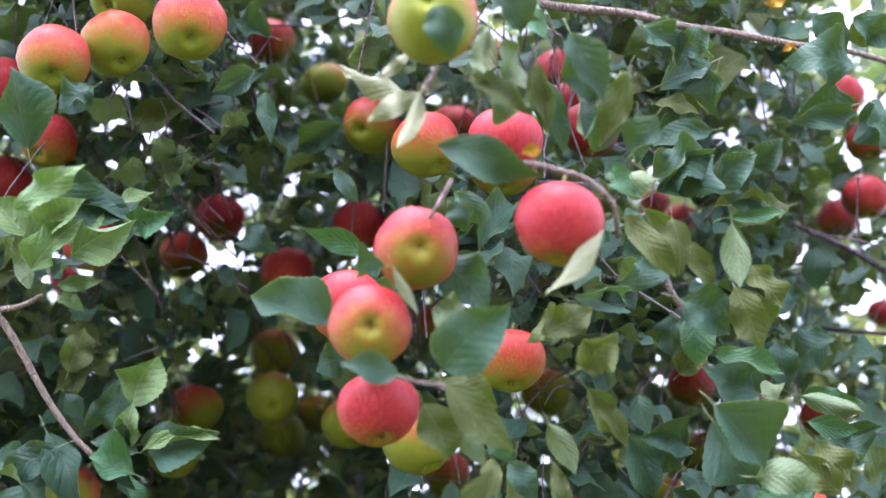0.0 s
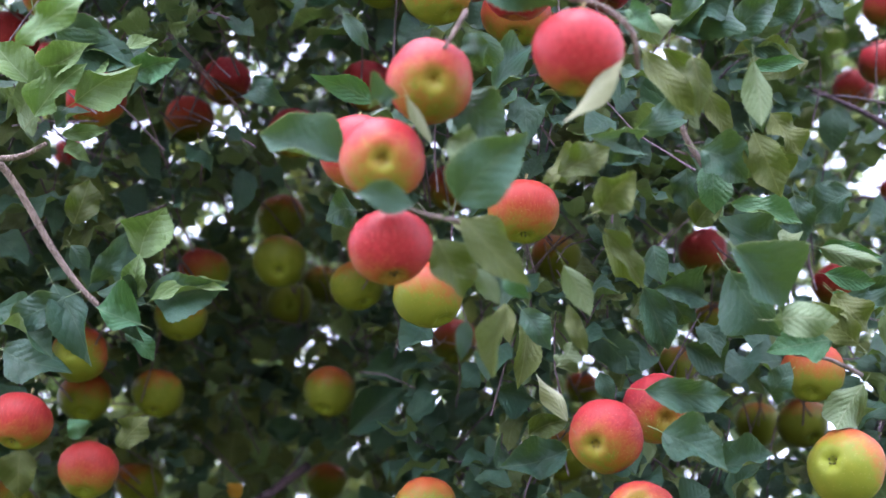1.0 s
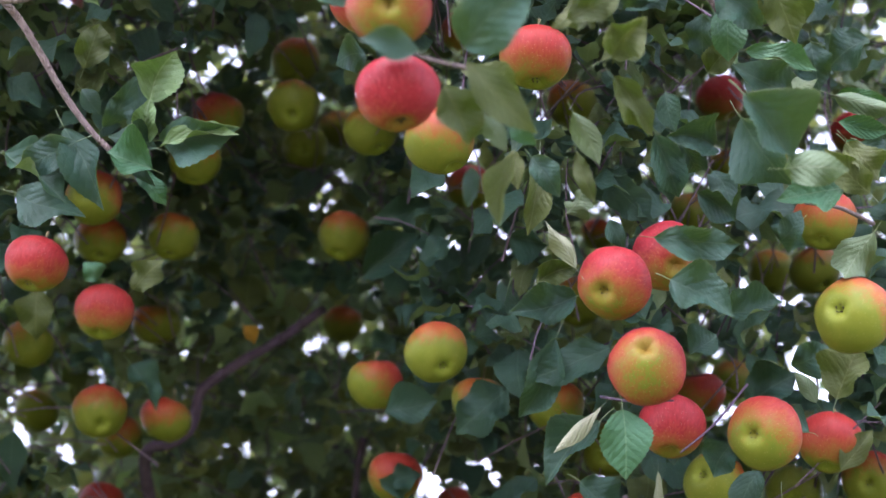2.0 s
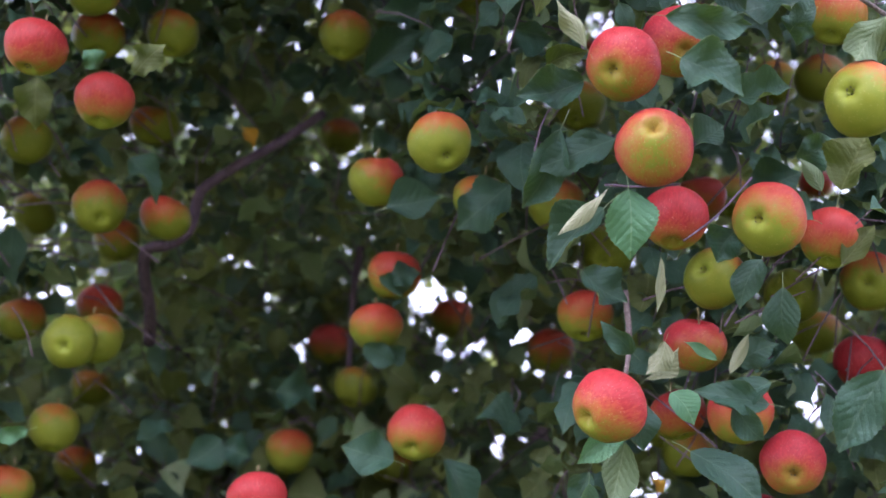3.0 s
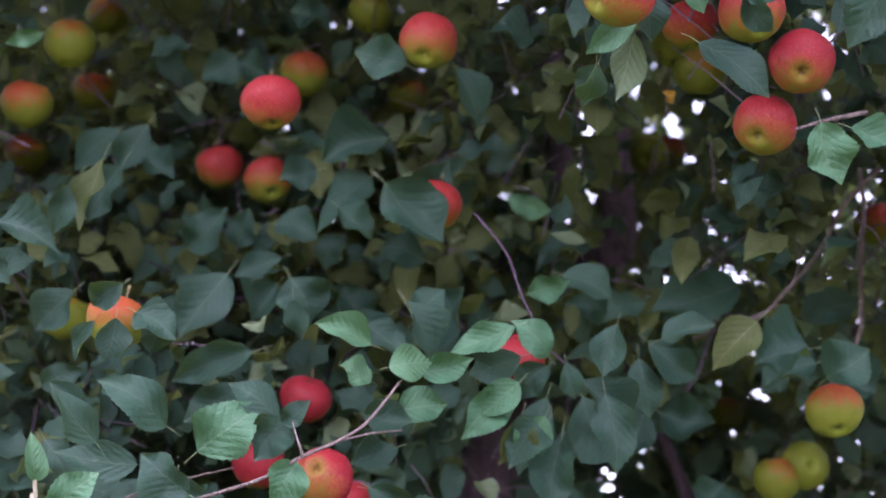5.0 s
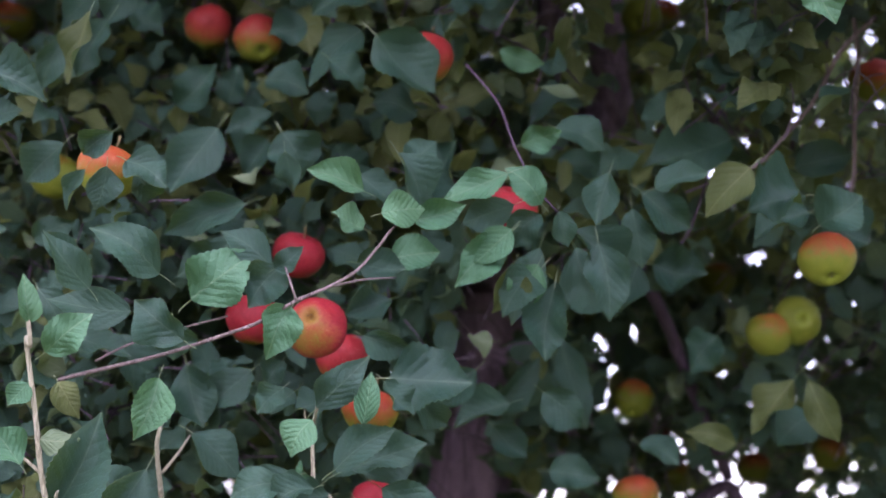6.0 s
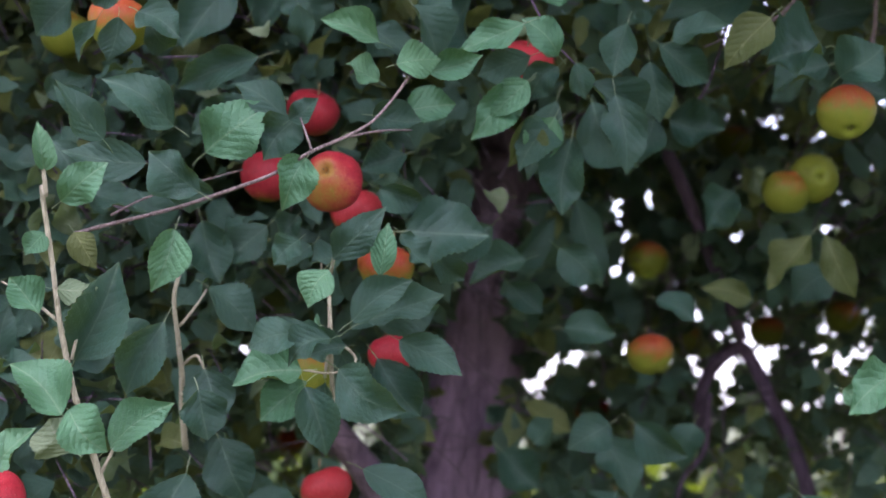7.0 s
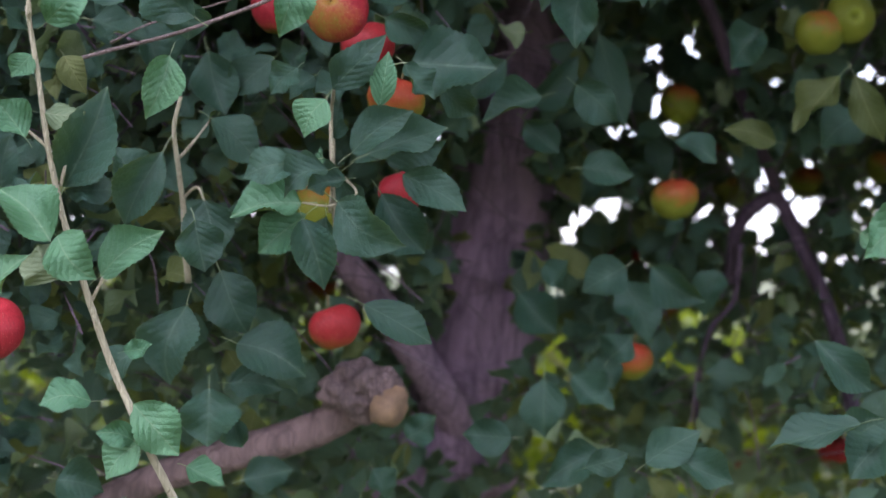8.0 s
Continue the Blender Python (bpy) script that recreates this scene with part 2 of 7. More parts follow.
def tube(points, radii, sides=8, rough=0.0, seed=0, caps=True):
    """Verts and faces of a tapered, slightly uneven limb along the points."""
    rng = random.Random(seed)
    pts = [Vector(p) for p in points]
    verts, faces = [], []
    side = None
    for i, p in enumerate(pts):
        d = (pts[min(i + 1, len(pts) - 1)] - pts[max(i - 1, 0)]).normalized()
        if side is None:
            side = d.orthogonal().normalized()
        side = (side - d * side.dot(d)).normalized()
        other = d.cross(side)
        for k in range(sides):
            a = 2 * math.pi * k / sides
            r = radii[i] * (1 + rough * (rng.random() - 0.5) * 2)
            verts.append(p + side * math.cos(a) * r + other * math.sin(a) * r)
    for i in range(len(pts) - 1):
        for k in range(sides):
            j = (k + 1) % sides
            faces.append((i * sides + k, i * sides + j, (i + 1) * sides + j, (i + 1) * sides + k))
    if caps:
        faces.append(tuple(range(sides))[::-1])
        faces.append(tuple((len(pts) - 1) * sides + k for k in range(sides)))
    return verts, faces


def spline(points, steps=5):
    """Catmull-Rom through the points."""
    p = [Vector(q) for q in points]
    p = [p[0] * 2 - p[1]] + p + [p[-1] * 2 - p[-2]]
    out = []
    for i in range(1, len(p) - 2):
        for k in range(steps):
            t = k / steps
            out.append(0.5 * (2 * p[i] + (p[i + 1] - p[i - 1]) * t + (2 * p[i - 1] - 5 * p[i] + 4 * p[i + 1] - p[i + 2]) * t * t + (3 * p[i] - p[i - 1] - 3 * p[i + 1] + p[i + 2]) * t ** 3))
    out.append(p[-2])
    return out


# ---------------------------------------------------------------- ground and sky line
def ground_sheet():
    rings = [0, 1, 2, 3.5, 5, 7, 9, 12, 16, 22, 30, 45, 70, 120, 250, 600, 1500]
    verts, faces, n = [(0, 3, 0)], [], 48
    for r in rings[1:]:
        for k in range(n):
            a = 2 * math.pi * k / n
            x, y = math.cos(a) * r, 3 + math.sin(a) * r
            verts.append((x, y, 0.05 * noise.noise(Vector((x * 0.5, y * 0.5, 0))) if r < 60 else 0))
    for k in range(n):
        faces.append((0, 1 + k, 1 + (k + 1) % n))
    for i in range(len(rings) - 2):
        for k in range(n):
            a, b = 1 + i * n, 1 + (i + 1) * n
            j = (k + 1) % n
            faces.append((a + k, b + k, b + j, a + j))
    ob = new("ground", mesh_of("ground", verts, faces, [GRASS]))
    return tagged(ob, "rough mown orchard grass under the tree", "ground", kind="structure")


ground_sheet()


# ---------------------------------------------------------------- what hangs clear of the inner foliage
CLEAR = []


def clear(p, r):
    CLEAR.append((*p, r))


# ---------------------------------------------------------------- the apple tree
TREE = new("apple_tree")
TREE.location = (0.25, 3.1, 0)
tagged(TREE, "old apple tree with grey bark, dense leaves and ripening fruit", "tree")
TREE_INV = Matrix.Translation(TREE.location).inverted()


BOUGHS = []


def limb(name, points, r0, r1, material, label="", sides=10, rough=0.06, steps=5, open_line=True):
    line = spline(points, steps)
    n = len(line)
    radii = [r0 + (r1 - r0) * i / (n - 1) for i in range(n)]
    v, f = tube(line, radii, sides, rough, len(points) * 7 + int(r0 * 1e5))
    ob = part(name, mesh_of(name, v, f, [material]), TREE, label)
    ob.matrix_parent_inverse = TREE_INV
    if name == "branch":
        BOUGHS.append((ob, np.array([tuple(p) for p in line])))
    for p, r in zip(line[::2], radii[::2]):
        if p.z > 0.9 and open_line:
            clear(p, min(r, 0.034))
    return ob


limb("trunk", [(-0.185, 3.095, -0.1), (-0.175, 3.095, 0.3), (-0.135, 3.075, 0.778), (-0.062, 3.077, 0.922), (-0.015, 3.078, 1.075), (0.001, 3.076, 1.239), (0.021, 3.076, 1.349), (0.044, 3.075, 1.469), (0.067, 3.075, 1.611), (0.084, 3.074, 1.732)], 0.1500, 0.0780, BARK, "thick grey-brown furrowed trunk", 22, 0.07, 6)
limb("limb", [(0.084, 3.074, 1.732), (0.233, 3.011, 1.939), (0.299, 2.987, 2.071), (0.323, 2.974, 2.098), (0.308, 2.904, 2.237), (0.307, 2.828, 2.36), (0.331, 2.717, 2.524)], 0.0560, 0.0220, BARK, "upright limb continuing the trunk", 18, 0.06, 6, False)
limb("limb", [(0.084, 3.074, 1.732), (0.153, 2.961, 1.927), (0.171, 2.883, 2.076), (0.194, 2.841, 2.171), (0.189, 2.751, 2.275), (0.157, 2.642, 2.432)], 0.0480, 0.0180, BARK, "slender limb forking off the trunk", 18, 0.06, 6, False)
limb("limb", [(0.027, 3.124, 0.798), (-0.036, 2.989, 0.91), (-0.102, 2.827, 1.034), (-0.155, 2.717, 1.126), (-0.232, 2.612, 1.229), (-0.326, 2.606, 1.338)], 0.0420, 0.0180, BARK, "brown limb rising from the trunk", 18, 0.05, 6)
limb("limb", [(-0.545, 2.27, 0.852), (-0.444, 2.251, 0.902), (-0.345, 2.233, 0.938), (-0.271, 2.214, 0.962), (-0.202, 2.217, 0.987), (-0.148, 2.22, 1.022), (-0.129, 2.22, 1.047)], 0.0220, 0.0260, LIMB, "brown limb with a sawn, burled end", 18, 0.05, 6)

limb("branch", [(0.106, 0.975, 2.78), (0.169, 0.999, 2.793), (0.243, 1.022, 2.808), (0.299, 1.04, 2.808), (0.365, 1.056, 2.811), (0.432, 1.074, 2.812), (0.501, 1.09, 2.816), (0.57, 1.112, 2.813)], 0.0052, 0.0033, TWIG)
limb("branch", [(0.742, 1.64, 2.896), (0.683, 1.618, 2.922), (0.628, 1.597, 2.948), (0.558, 1.611, 3.012)], 0.0053, 0.0034, SHADED_BARK)
limb("branch", [(0.757, 1.723, 2.877), (0.682, 1.718, 2.885), (0.603, 1.755, 2.925)], 0.0038, 0.0026, SHADED_BARK)
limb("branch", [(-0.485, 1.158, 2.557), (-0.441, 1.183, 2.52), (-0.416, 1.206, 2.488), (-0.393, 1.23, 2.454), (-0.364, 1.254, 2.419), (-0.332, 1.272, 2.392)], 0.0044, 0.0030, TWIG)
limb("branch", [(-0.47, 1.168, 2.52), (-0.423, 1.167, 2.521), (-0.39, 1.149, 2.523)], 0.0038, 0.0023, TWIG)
limb("branch", [(-0.462, 2.241, 2.336), (-0.45, 2.166, 2.358), (-0.453, 2.118, 2.39), (-0.445, 2.074, 2.416), (-0.41, 2.07, 2.425), (-0.38, 2.059, 2.446), (-0.367, 2.035, 2.49), (-0.344, 2.025, 2.509), (-0.3, 2.012, 2.534), (-0.252, 2.022, 2.572), (-0.188, 2.048, 2.64)], 0.0100, 0.0070, SHADED_BARK)
limb("branch", [(-0.137, 2.278, 2.524), (-0.147, 2.309, 2.467), (-0.152, 2.348, 2.394), (-0.159, 2.4, 2.296)], 0.0065, 0.0051, SHADED_BARK)
limb("branch", [(0.583, 2.034, 1.954), (0.537, 2.046, 1.909), (0.5, 2.064, 1.841), (0.462, 2.077, 1.796), (0.424, 2.087, 1.758), (0.374, 2.112, 1.747)], 0.0035, 0.0023, TWIG)
limb("branch", [(0.564, 2.076, 1.967), (0.572, 2.091, 1.914), (0.57, 2.115, 1.831), (0.569, 2.14, 1.74), (0.531, 2.13, 1.69), (0.524, 2.117, 1.656)], 0.0035, 0.0027, TWIG)
limb("branch", [(0.028, 1.965, 1.863), (0.069, 1.94, 1.804), (0.09, 1.919, 1.74), (0.115, 1.863, 1.673), (0.128, 1.851, 1.654), (0.165, 1.895, 1.627)], 0.0016, 0.0010, SHADED_BARK)
limb("branch", [(-0.442, 1.817, 1.434), (-0.399, 1.786, 1.44), (-0.314, 1.755, 1.456), (-0.252, 1.725, 1.471), (-0.199, 1.695, 1.485), (-0.156, 1.679, 1.507), (-0.121, 1.691, 1.525), (-0.092, 1.716, 1.548), (-0.069, 1.74, 1.581), (-0.051, 1.751, 1.606), (-0.014, 1.793, 1.637), (0.038, 1.823, 1.657)], 0.0024, 0.0014, TWIG)
limb("branch", [(-0.408, 1.846, 1.459), (-0.365, 1.843, 1.48), (-0.299, 1.841, 1.5), (-0.248, 1.809, 1.508)], 0.0015, 0.0010, TWIG)
limb("branch", [(-0.154, 1.666, 1.505), (-0.16, 1.663, 1.523), (-0.169, 1.687, 1.545)], 0.0014, 0.0010, TWIG)
limb("branch", [(-0.122, 1.704, 1.527), (-0.085, 1.745, 1.542), (-0.053, 1.805, 1.554)], 0.0015, 0.0010, TWIG)
limb("branch", [(-0.272, 1.689, 0.935), (-0.285, 1.663, 0.975), (-0.303, 1.649, 1.015), (-0.321, 1.636, 1.061), (-0.342, 1.634, 1.107), (-0.359, 1.62, 1.163), (-0.377, 1.607, 1.225), (-0.386, 1.606, 1.253), (-0.398, 1.593, 1.319), (-0.404, 1.58, 1.378), (-0.413, 1.567, 1.448), (-0.398, 1.527, 1.438), (-0.4, 1.523, 1.463)], 0.0046, 0.0021, SHOOT)
limb("branch", [(-0.398, 1.593, 1.318), (-0.423, 1.591, 1.338), (-0.457, 1.589, 1.359)], 0.0019, 0.0011, SHOOT)
limb("branch", [(-0.388, 1.605, 1.281), (-0.381, 1.605, 1.312), (-0.374, 1.617, 1.332)], 0.0020, 0.0011, SHOOT)
limb("branch", [(-0.359, 1.62, 1.166), (-0.346, 1.62, 1.192), (-0.333, 1.633, 1.215)], 0.0020, 0.0011, SHOOT)
limb("branch", [(-0.327, 1.921, 1.185), (-0.328, 1.897, 1.232), (-0.325, 1.875, 1.271), (-0.326, 1.853, 1.31), (-0.328, 1.83, 1.36), (-0.32, 1.825, 1.396)], 0.0040, 0.0023, SHOOT)
limb("branch", [(-0.325, 1.873, 1.284), (-0.305, 1.855, 1.295), (-0.29, 1.827, 1.277)], 0.0020, 0.0013, SHOOT)
limb("branch", [(-0.325, 1.85, 1.329), (-0.312, 1.864, 1.349), (-0.301, 1.893, 1.375)], 0.0020, 0.0013, SHOOT)
limb("branch", [(-0.146, 1.884, 1.226), (-0.146, 1.844, 1.284), (-0.144, 1.807, 1.321), (-0.147, 1.815, 1.373), (-0.138, 1.766, 1.401)], 0.0030, 0.0019, SHOOT)
limb("branch", [(-0.144, 1.808, 1.318), (-0.113, 1.783, 1.289), (-0.135, 1.756, 1.273), (-0.17, 1.769, 1.276)], 0.0019, 0.0012, SHOOT)
limb("branch", [(-0.160, 1.921, 1.271), (-0.156, 1.914, 1.311), (-0.155, 1.905, 1.358), (-0.164, 1.898, 1.398), (-0.161, 1.892, 1.431)], 0.0022, 0.0012, SHOOT)
limb("branch", [(0.29, 2.81, 1.87), (0.343, 2.754, 1.735), (0.389, 2.733, 1.631), (0.424, 2.747, 1.543), (0.469, 2.798, 1.448), (0.511, 2.849, 1.366)], 0.0134, 0.0101, SHADED_BARK, open_line=False)
limb("branch", [(0.766, 3.035, 0.694), (0.726, 3.032, 0.799), (0.692, 2.988, 0.909), (0.671, 2.985, 1.013), (0.63, 2.941, 1.138), (0.581, 2.937, 1.25), (0.549, 2.935, 1.316), (0.524, 2.933, 1.353), (0.482, 2.931, 1.33), (0.457, 2.97, 1.279), (0.454, 3.012, 1.195)], 0.0159, 0.0116, SHADED_BARK)
limb("branch", [(0.463, 2.931, 1.268), (0.454, 2.932, 1.165), (0.414, 2.93, 1.113), (0.395, 2.93, 1.04), (0.388, 2.931, 0.927)], 0.0062, 0.0041, SHADED_BARK)
limb("branch", [(0.031, 0.692, 2.447), (0.021, 0.727, 2.407), (0.009, 0.741, 2.39)], 0.0025, 0.0017, TWIG)
limb("branch", [(0.07, 0.791, 2.356), (0.091, 0.776, 2.347), (0.115, 0.768, 2.332), (0.139, 0.773, 2.325), (0.158, 0.785, 2.311), (0.164, 0.814, 2.301)], 0.0030, 0.0020, TWIG)
limb("branch", [(0.033, 0.797, 2.35), (0.019, 0.8, 2.321), (0.01, 0.808, 2.311)], 0.0022, 0.0015, TWIG)
limb("branch", [(0.044, 0.906, 2.221), (0.017, 0.877, 2.206), (-0.005, 0.849, 2.191), (-0.018, 0.834, 2.187)], 0.0022, 0.0012, TWIG)
limb("branch", [(0.288, 1.158, 2.479), (0.266, 1.138, 2.508), (0.255, 1.118, 2.536), (0.239, 1.092, 2.574)], 0.0035, 0.0023, TWIG)
limb("branch", [(0.17, 1.438, 2.195), (0.197, 1.372, 2.158), (0.23, 1.33, 2.139)], 0.0016, 0.0010, SHADED_BARK)
limb("branch", [(0.342, 1.508, 2.242), (0.294, 1.477, 2.179), (0.252, 1.454, 2.137)], 0.0016, 0.0011, SHADED_BARK)
limb("branch", [(0.464, 1.353, 2.357), (0.409, 1.281, 2.332), (0.364, 1.239, 2.311)], 0.0027, 0.0017, TWIG)
limb("branch", [(0.216, 1.669, 2.173), (0.213, 1.631, 2.097), (0.198, 1.563, 2.027)], 0.0040, 0.0025, TWIG)
limb("branch", [(0.477, 1.707, 1.917), (0.425, 1.682, 1.898), (0.39, 1.685, 1.888)], 0.0029, 0.0019, TWIG)
limb("branch", [(-0.169, 2.202, 1.944), (-0.166, 2.186, 1.982), (-0.155, 2.164, 2.035)], 0.0041, 0.0029, SHADED_BARK)
limb("branch", [(0.456, 3.188, 2.159), (0.539, 3.196, 2.135), (0.623, 3.204, 2.114), (0.719, 3.213, 2.085), (0.827, 3.225, 2.05)], 0.0239, 0.0215, LIMB, open_line=False)


# parts of the trunk and its limbs that show between the leaves
for p in ((0.191, 2.788, 2.199), (0.319, 2.923, 2.152), (0.322, 2.939, 2.053), (0.111, 2.965, 1.327), (0.041, 2.978, 1.270), (0.092, 2.980, 1.335), (0.003, 2.999, 1.037)):
    clear(p, 0.022)


def burl(x, y, z, seed):
    """Swollen knot on the sawn end of the low limb, with the weathered cut on it."""
    bm = bmesh.new()
    bmesh.ops.create_icosphere(bm, subdivisions=5, radius=1.0)
    for v in bm.verts:
        n = v.co.normalized()
        swell = 1 + 0.32 * noise.noise(n * 1.6 + Vector((seed, 0, 0))) + 0.20 * noise.noise(n * 3.1) - 0.42 * max(0.0, noise.noise(n * 2.7 + Vector((0, seed, 0))) - 0.12) + 0.06 * noise.noise(n * 9)
        v.co = Vector((n.x * 0.052, n.y * 0.043, n.z * 0.037)) * swell
    for f in bm.faces:
        f.smooth = True
    me = bpy.data.meshes.new("burl")
    bm.to_mesh(me)
    bm.free()
    me.materials.append(KNOT)
    ob = part("burl", me, TREE, "swollen knotted burl on the limb")
    ob.matrix_parent_inverse = TREE_INV
    ob.matrix_basis = Matrix.Translation((x, y, z))
    v, f = tube([(0, 0, 0), (0, 0, 0.022), (0, 0, 0.028), (0, 0, 0.030)], (0.030, 0.027, 0.022, 0.012), 16, 0.14, seed)
    face = part("cut_face", mesh_of("cut_face", v, f, [CUT]), TREE, "weathered saw cut, tan wood")
    face.matrix_parent_inverse = TREE_INV
    face.matrix_basis = look((x + 0.030, y - 0.012, z - 0.016), (x - 0.3, y + 0.14, z + 0.05))


burl(-0.144, 2.176, 1.041, 4)


# ---------------------------------------------------------------- apples
def apple_shapes():
    bodies = []
    for n in range(4):
        r = random.Random(n)
        tall, lobes, lean = r.uniform(0.84, 0.96), r.uniform(0.008, 0.022), r.uniform(-0.05, 0.05)
        rows, cols = 20, 26
        verts, faces = [], []
        for i in range(rows + 1):
            t = math.pi * i / rows
            rad = math.sin(t) * (1 + 0.10 * math.cos(t))
            z = math.cos(t) * tall
            top = max(0.0, 1 - math.sin(t) / 0.50)
            if t < math.pi / 2:
                z -= 0.34 * top ** 1.6
            else:
                z += 0.30 * max(0.0, 1 - math.sin(t) / 0.38) ** 1.25
            for k in range(cols):
                a = 2 * math.pi * k / cols
                q = rad * (1 + lobes * math.cos(5 * a + n) * (1 - 0.4 * math.cos(t)))
                verts.append((q * math.cos(a) + lean * z, q * math.sin(a), z + lobes * 1.5 * math.cos(5 * a + n) * (1 if t > 2 else 0) * math.sin(t)))
        for i in range(rows):
            for k in range(cols):
                j = (k + 1) % cols
                faces.append((i * cols + k, (i + 1) * cols + k, (i + 1) * cols + j, i * cols + j))
        bodies.append(mesh_of("apple", verts, faces, [SKIN]))
    v, f = tube([(0, 0, 0.5), (0.02, 0, 0.75), (0.08, 0.03, 1.0), (0.17, 0.06, 1.18)], (0.035, 0.03, 0.032, 0.05), 6)
    stalk = mesh_of("stalk", v, f, [STALK])
    verts, faces = [], []
    for k in range(5):
        a = 2 * math.pi * k / 5
        b = len(verts)
        c, s = math.cos(a), math.sin(a)
        for rr, w, z in ((0.02, 0.06, -0.53), (0.09, 0.06, -0.62), (0.10, 0.012, -0.74)):
            verts += [(c * rr - s * w, s * rr + c * w, z), (c * rr + s * w, s * rr - c * w, z), (c * rr * 1.12, s * rr * 1.12, z + 0.03)]
        for i in range(2):
            for k2 in range(3):
                j = (k2 + 1) % 3
                faces.append((b + i * 3 + k2, b + i * 3 + j, b + i * 3 + 3 + j, b + i * 3 + 3 + k2))
        faces.append((b + 6, b + 7, b + 8))
    return bodies, stalk, mesh_of("calyx", verts, faces, [CALYX])


BODIES, STALK_MESH, CALYX_MESH = apple_shapes()
apple_count = [0]
LOOKS = (
    (0.12, "unripe green apple hanging among leaves"),
    (0.35, "green-yellow apple with a faint blush on the branch"),
    (0.62, "apple half red and half yellow-green on the branch"),
    (0.88, "red-blushed apple with a green base on the branch"),
    (9.0, "ripe rosy red apple on the branch"),
)


def apple(x, y, z, size, red, cx, cy, cz):
    """An apple: its middle, width, redness, and the way its eye (calyx) points."""
    n = apple_count[0]
    apple_count[0] += 1
    down = Vector((cx, cy, cz)).normalized()
    light = Vector((0.1, -0.45, 0.9))
    xa = light - down * light.dot(down)
    if xa.length < 0.1:
        xa = down.orthogonal()
    xa.normalize()
    za = -down
    ya = za.cross(xa)
    ob = new("apple", BODIES[n % 4])
    ob.matrix_world = Matrix.Translation((x, y, z)) @ Matrix((xa, ya, za)).transposed().to_4x4() @ Matrix.Scale(size / 2, 4)
    ob.color = (red, 0, 0, 1)
    tagged(ob, next(t for lim, t in LOOKS if red <= lim), "apple", "apples on the tree")
    clear((x, y, z), size * 0.5)
    part("stalk", STALK_MESH, ob)
    part("calyx", CALYX_MESH, ob)


apple(-0.222, 0.925, 2.688, 0.0746, 0.62, 0.16, -0.29, -0.94)
apple(-0.321, 1.01, 2.834, 0.0749, 0.27, -0.38, -0.34, -0.86)
apple(-0.371, 0.982, 2.701, 0.0750, 0.55, 0.13, -0.23, -0.96)
apple(-0.317, 1.007, 2.752, 0.0753, 0.42, 0.36, 0, -0.93)
apple(-0.513, 1.222, 2.917, 0.0754, 0.97, 0.26, 0.15, -0.95)
apple(-0.456, 1.266, 2.865, 0.0735, 0.72, -0.3, -0.21, -0.93)
apple(-0.534, 1.371, 2.892, 0.0745, 0.84, -0.18, 0.15, -0.97)
apple(-0.566, 1.651, 3.114, 0.0737, 0.8, -0.04, 0.1, -0.99)
apple(-0.221, 1.51, 3.316, 0.0750, 0.6, -0.09, 0.49, -0.87)
apple(-0.139, 1.553, 3.263, 0.0736, 0.12, 0.22, 0.38, -0.9)
apple(0.019, 0.65, 2.379, 0.0678, 0.52, -0.13, -0.91, -0.4)
apple(-0.054, 1.266, 2.884, 0.0735, 0.62, -0.42, -0.5, -0.76)
apple(0.015, 1.077, 2.662, 0.0737, 0.57, 0.45, 0.11, -0.89)
apple(0.056, 1.518, 3.131, 0.0752, 0.72, 0.13, 0.56, -0.82)
apple(0.092, 0.985, 2.575, 0.0745, 1, -0.13, 0.52, -0.84)
apple(0.098, 1.112, 2.663, 0.0753, 0.62, -0.07, 0, -1)
apple(0.204, 1.401, 3.112, 0.0752, 0.8, -0.22, -0.34, -0.92)
apple(0.213, 1.365, 3.013, 0.0736, 1, -0.07, 0.29, -0.96)
apple(0.223, 1.27, 2.874, 0.0739, 0.97, 0.05, 0.18, -0.98)
apple(0.192, 2.183, 4.002, 0.0748, 0.72, -0.02, 0.11, -0.99)
apple(0.114, 0.778, 2.284, 0.0683, 0.8, -0.11, 0.26, -0.96)
apple(-0.077, 1.471, 2.895, 0.0743, 0.84, -0.21, 0.14, -0.97)
apple(0.004, 0.833, 2.309, 0.0680, 0.76, 0.1, -0.75, -0.66)
apple(-0.034, 0.86, 2.252, 0.0667, 0.74, 0.03, -0.79, -0.61)
apple(-0.065, 1.065, 2.433, 0.0749, 0.84, 0.05, 0.11, -0.99)
apple(-0.03, 0.938, 2.225, 0.0683, 0.84, 0.12, 0.09, -0.99)
apple(0.001, 1.284, 2.42, 0.0741, 0.37, 0.4, 0.14, -0.91)
apple(0.099, 1.185, 2.453, 0.0734, 0.52, -0.03, 0.11, -0.99)
apple(0.037, 1.63, 2.847, 0.0737, 0.736, 0.22, 0.48, -0.85)
apple(-0.298, 1.647, 3.07, 0.0754, 0.84, 0.02, -0.32, -0.95)
apple(-0.355, 1.683, 3.029, 0.0744, 0.48, -0.13, 0.26, -0.96)
apple(-0.179, 1.546, 2.878, 0.0749, 0.72, 0.02, 0.03, -1)
apple(-0.219, 1.78, 2.913, 0.0733, 0.24, 0.14, -0.25, -0.96)
apple(-0.208, 1.698, 2.772, 0.0754, 0.136, 0.04, -0.54, -0.84)
apple(-0.219, 1.958, 2.881, 0.0735, 0.04, 0.02, -0.79, -0.61)
apple(-0.176, 2.098, 3.016, 0.0753, 0.04, -0.17, 0.33, -0.93)
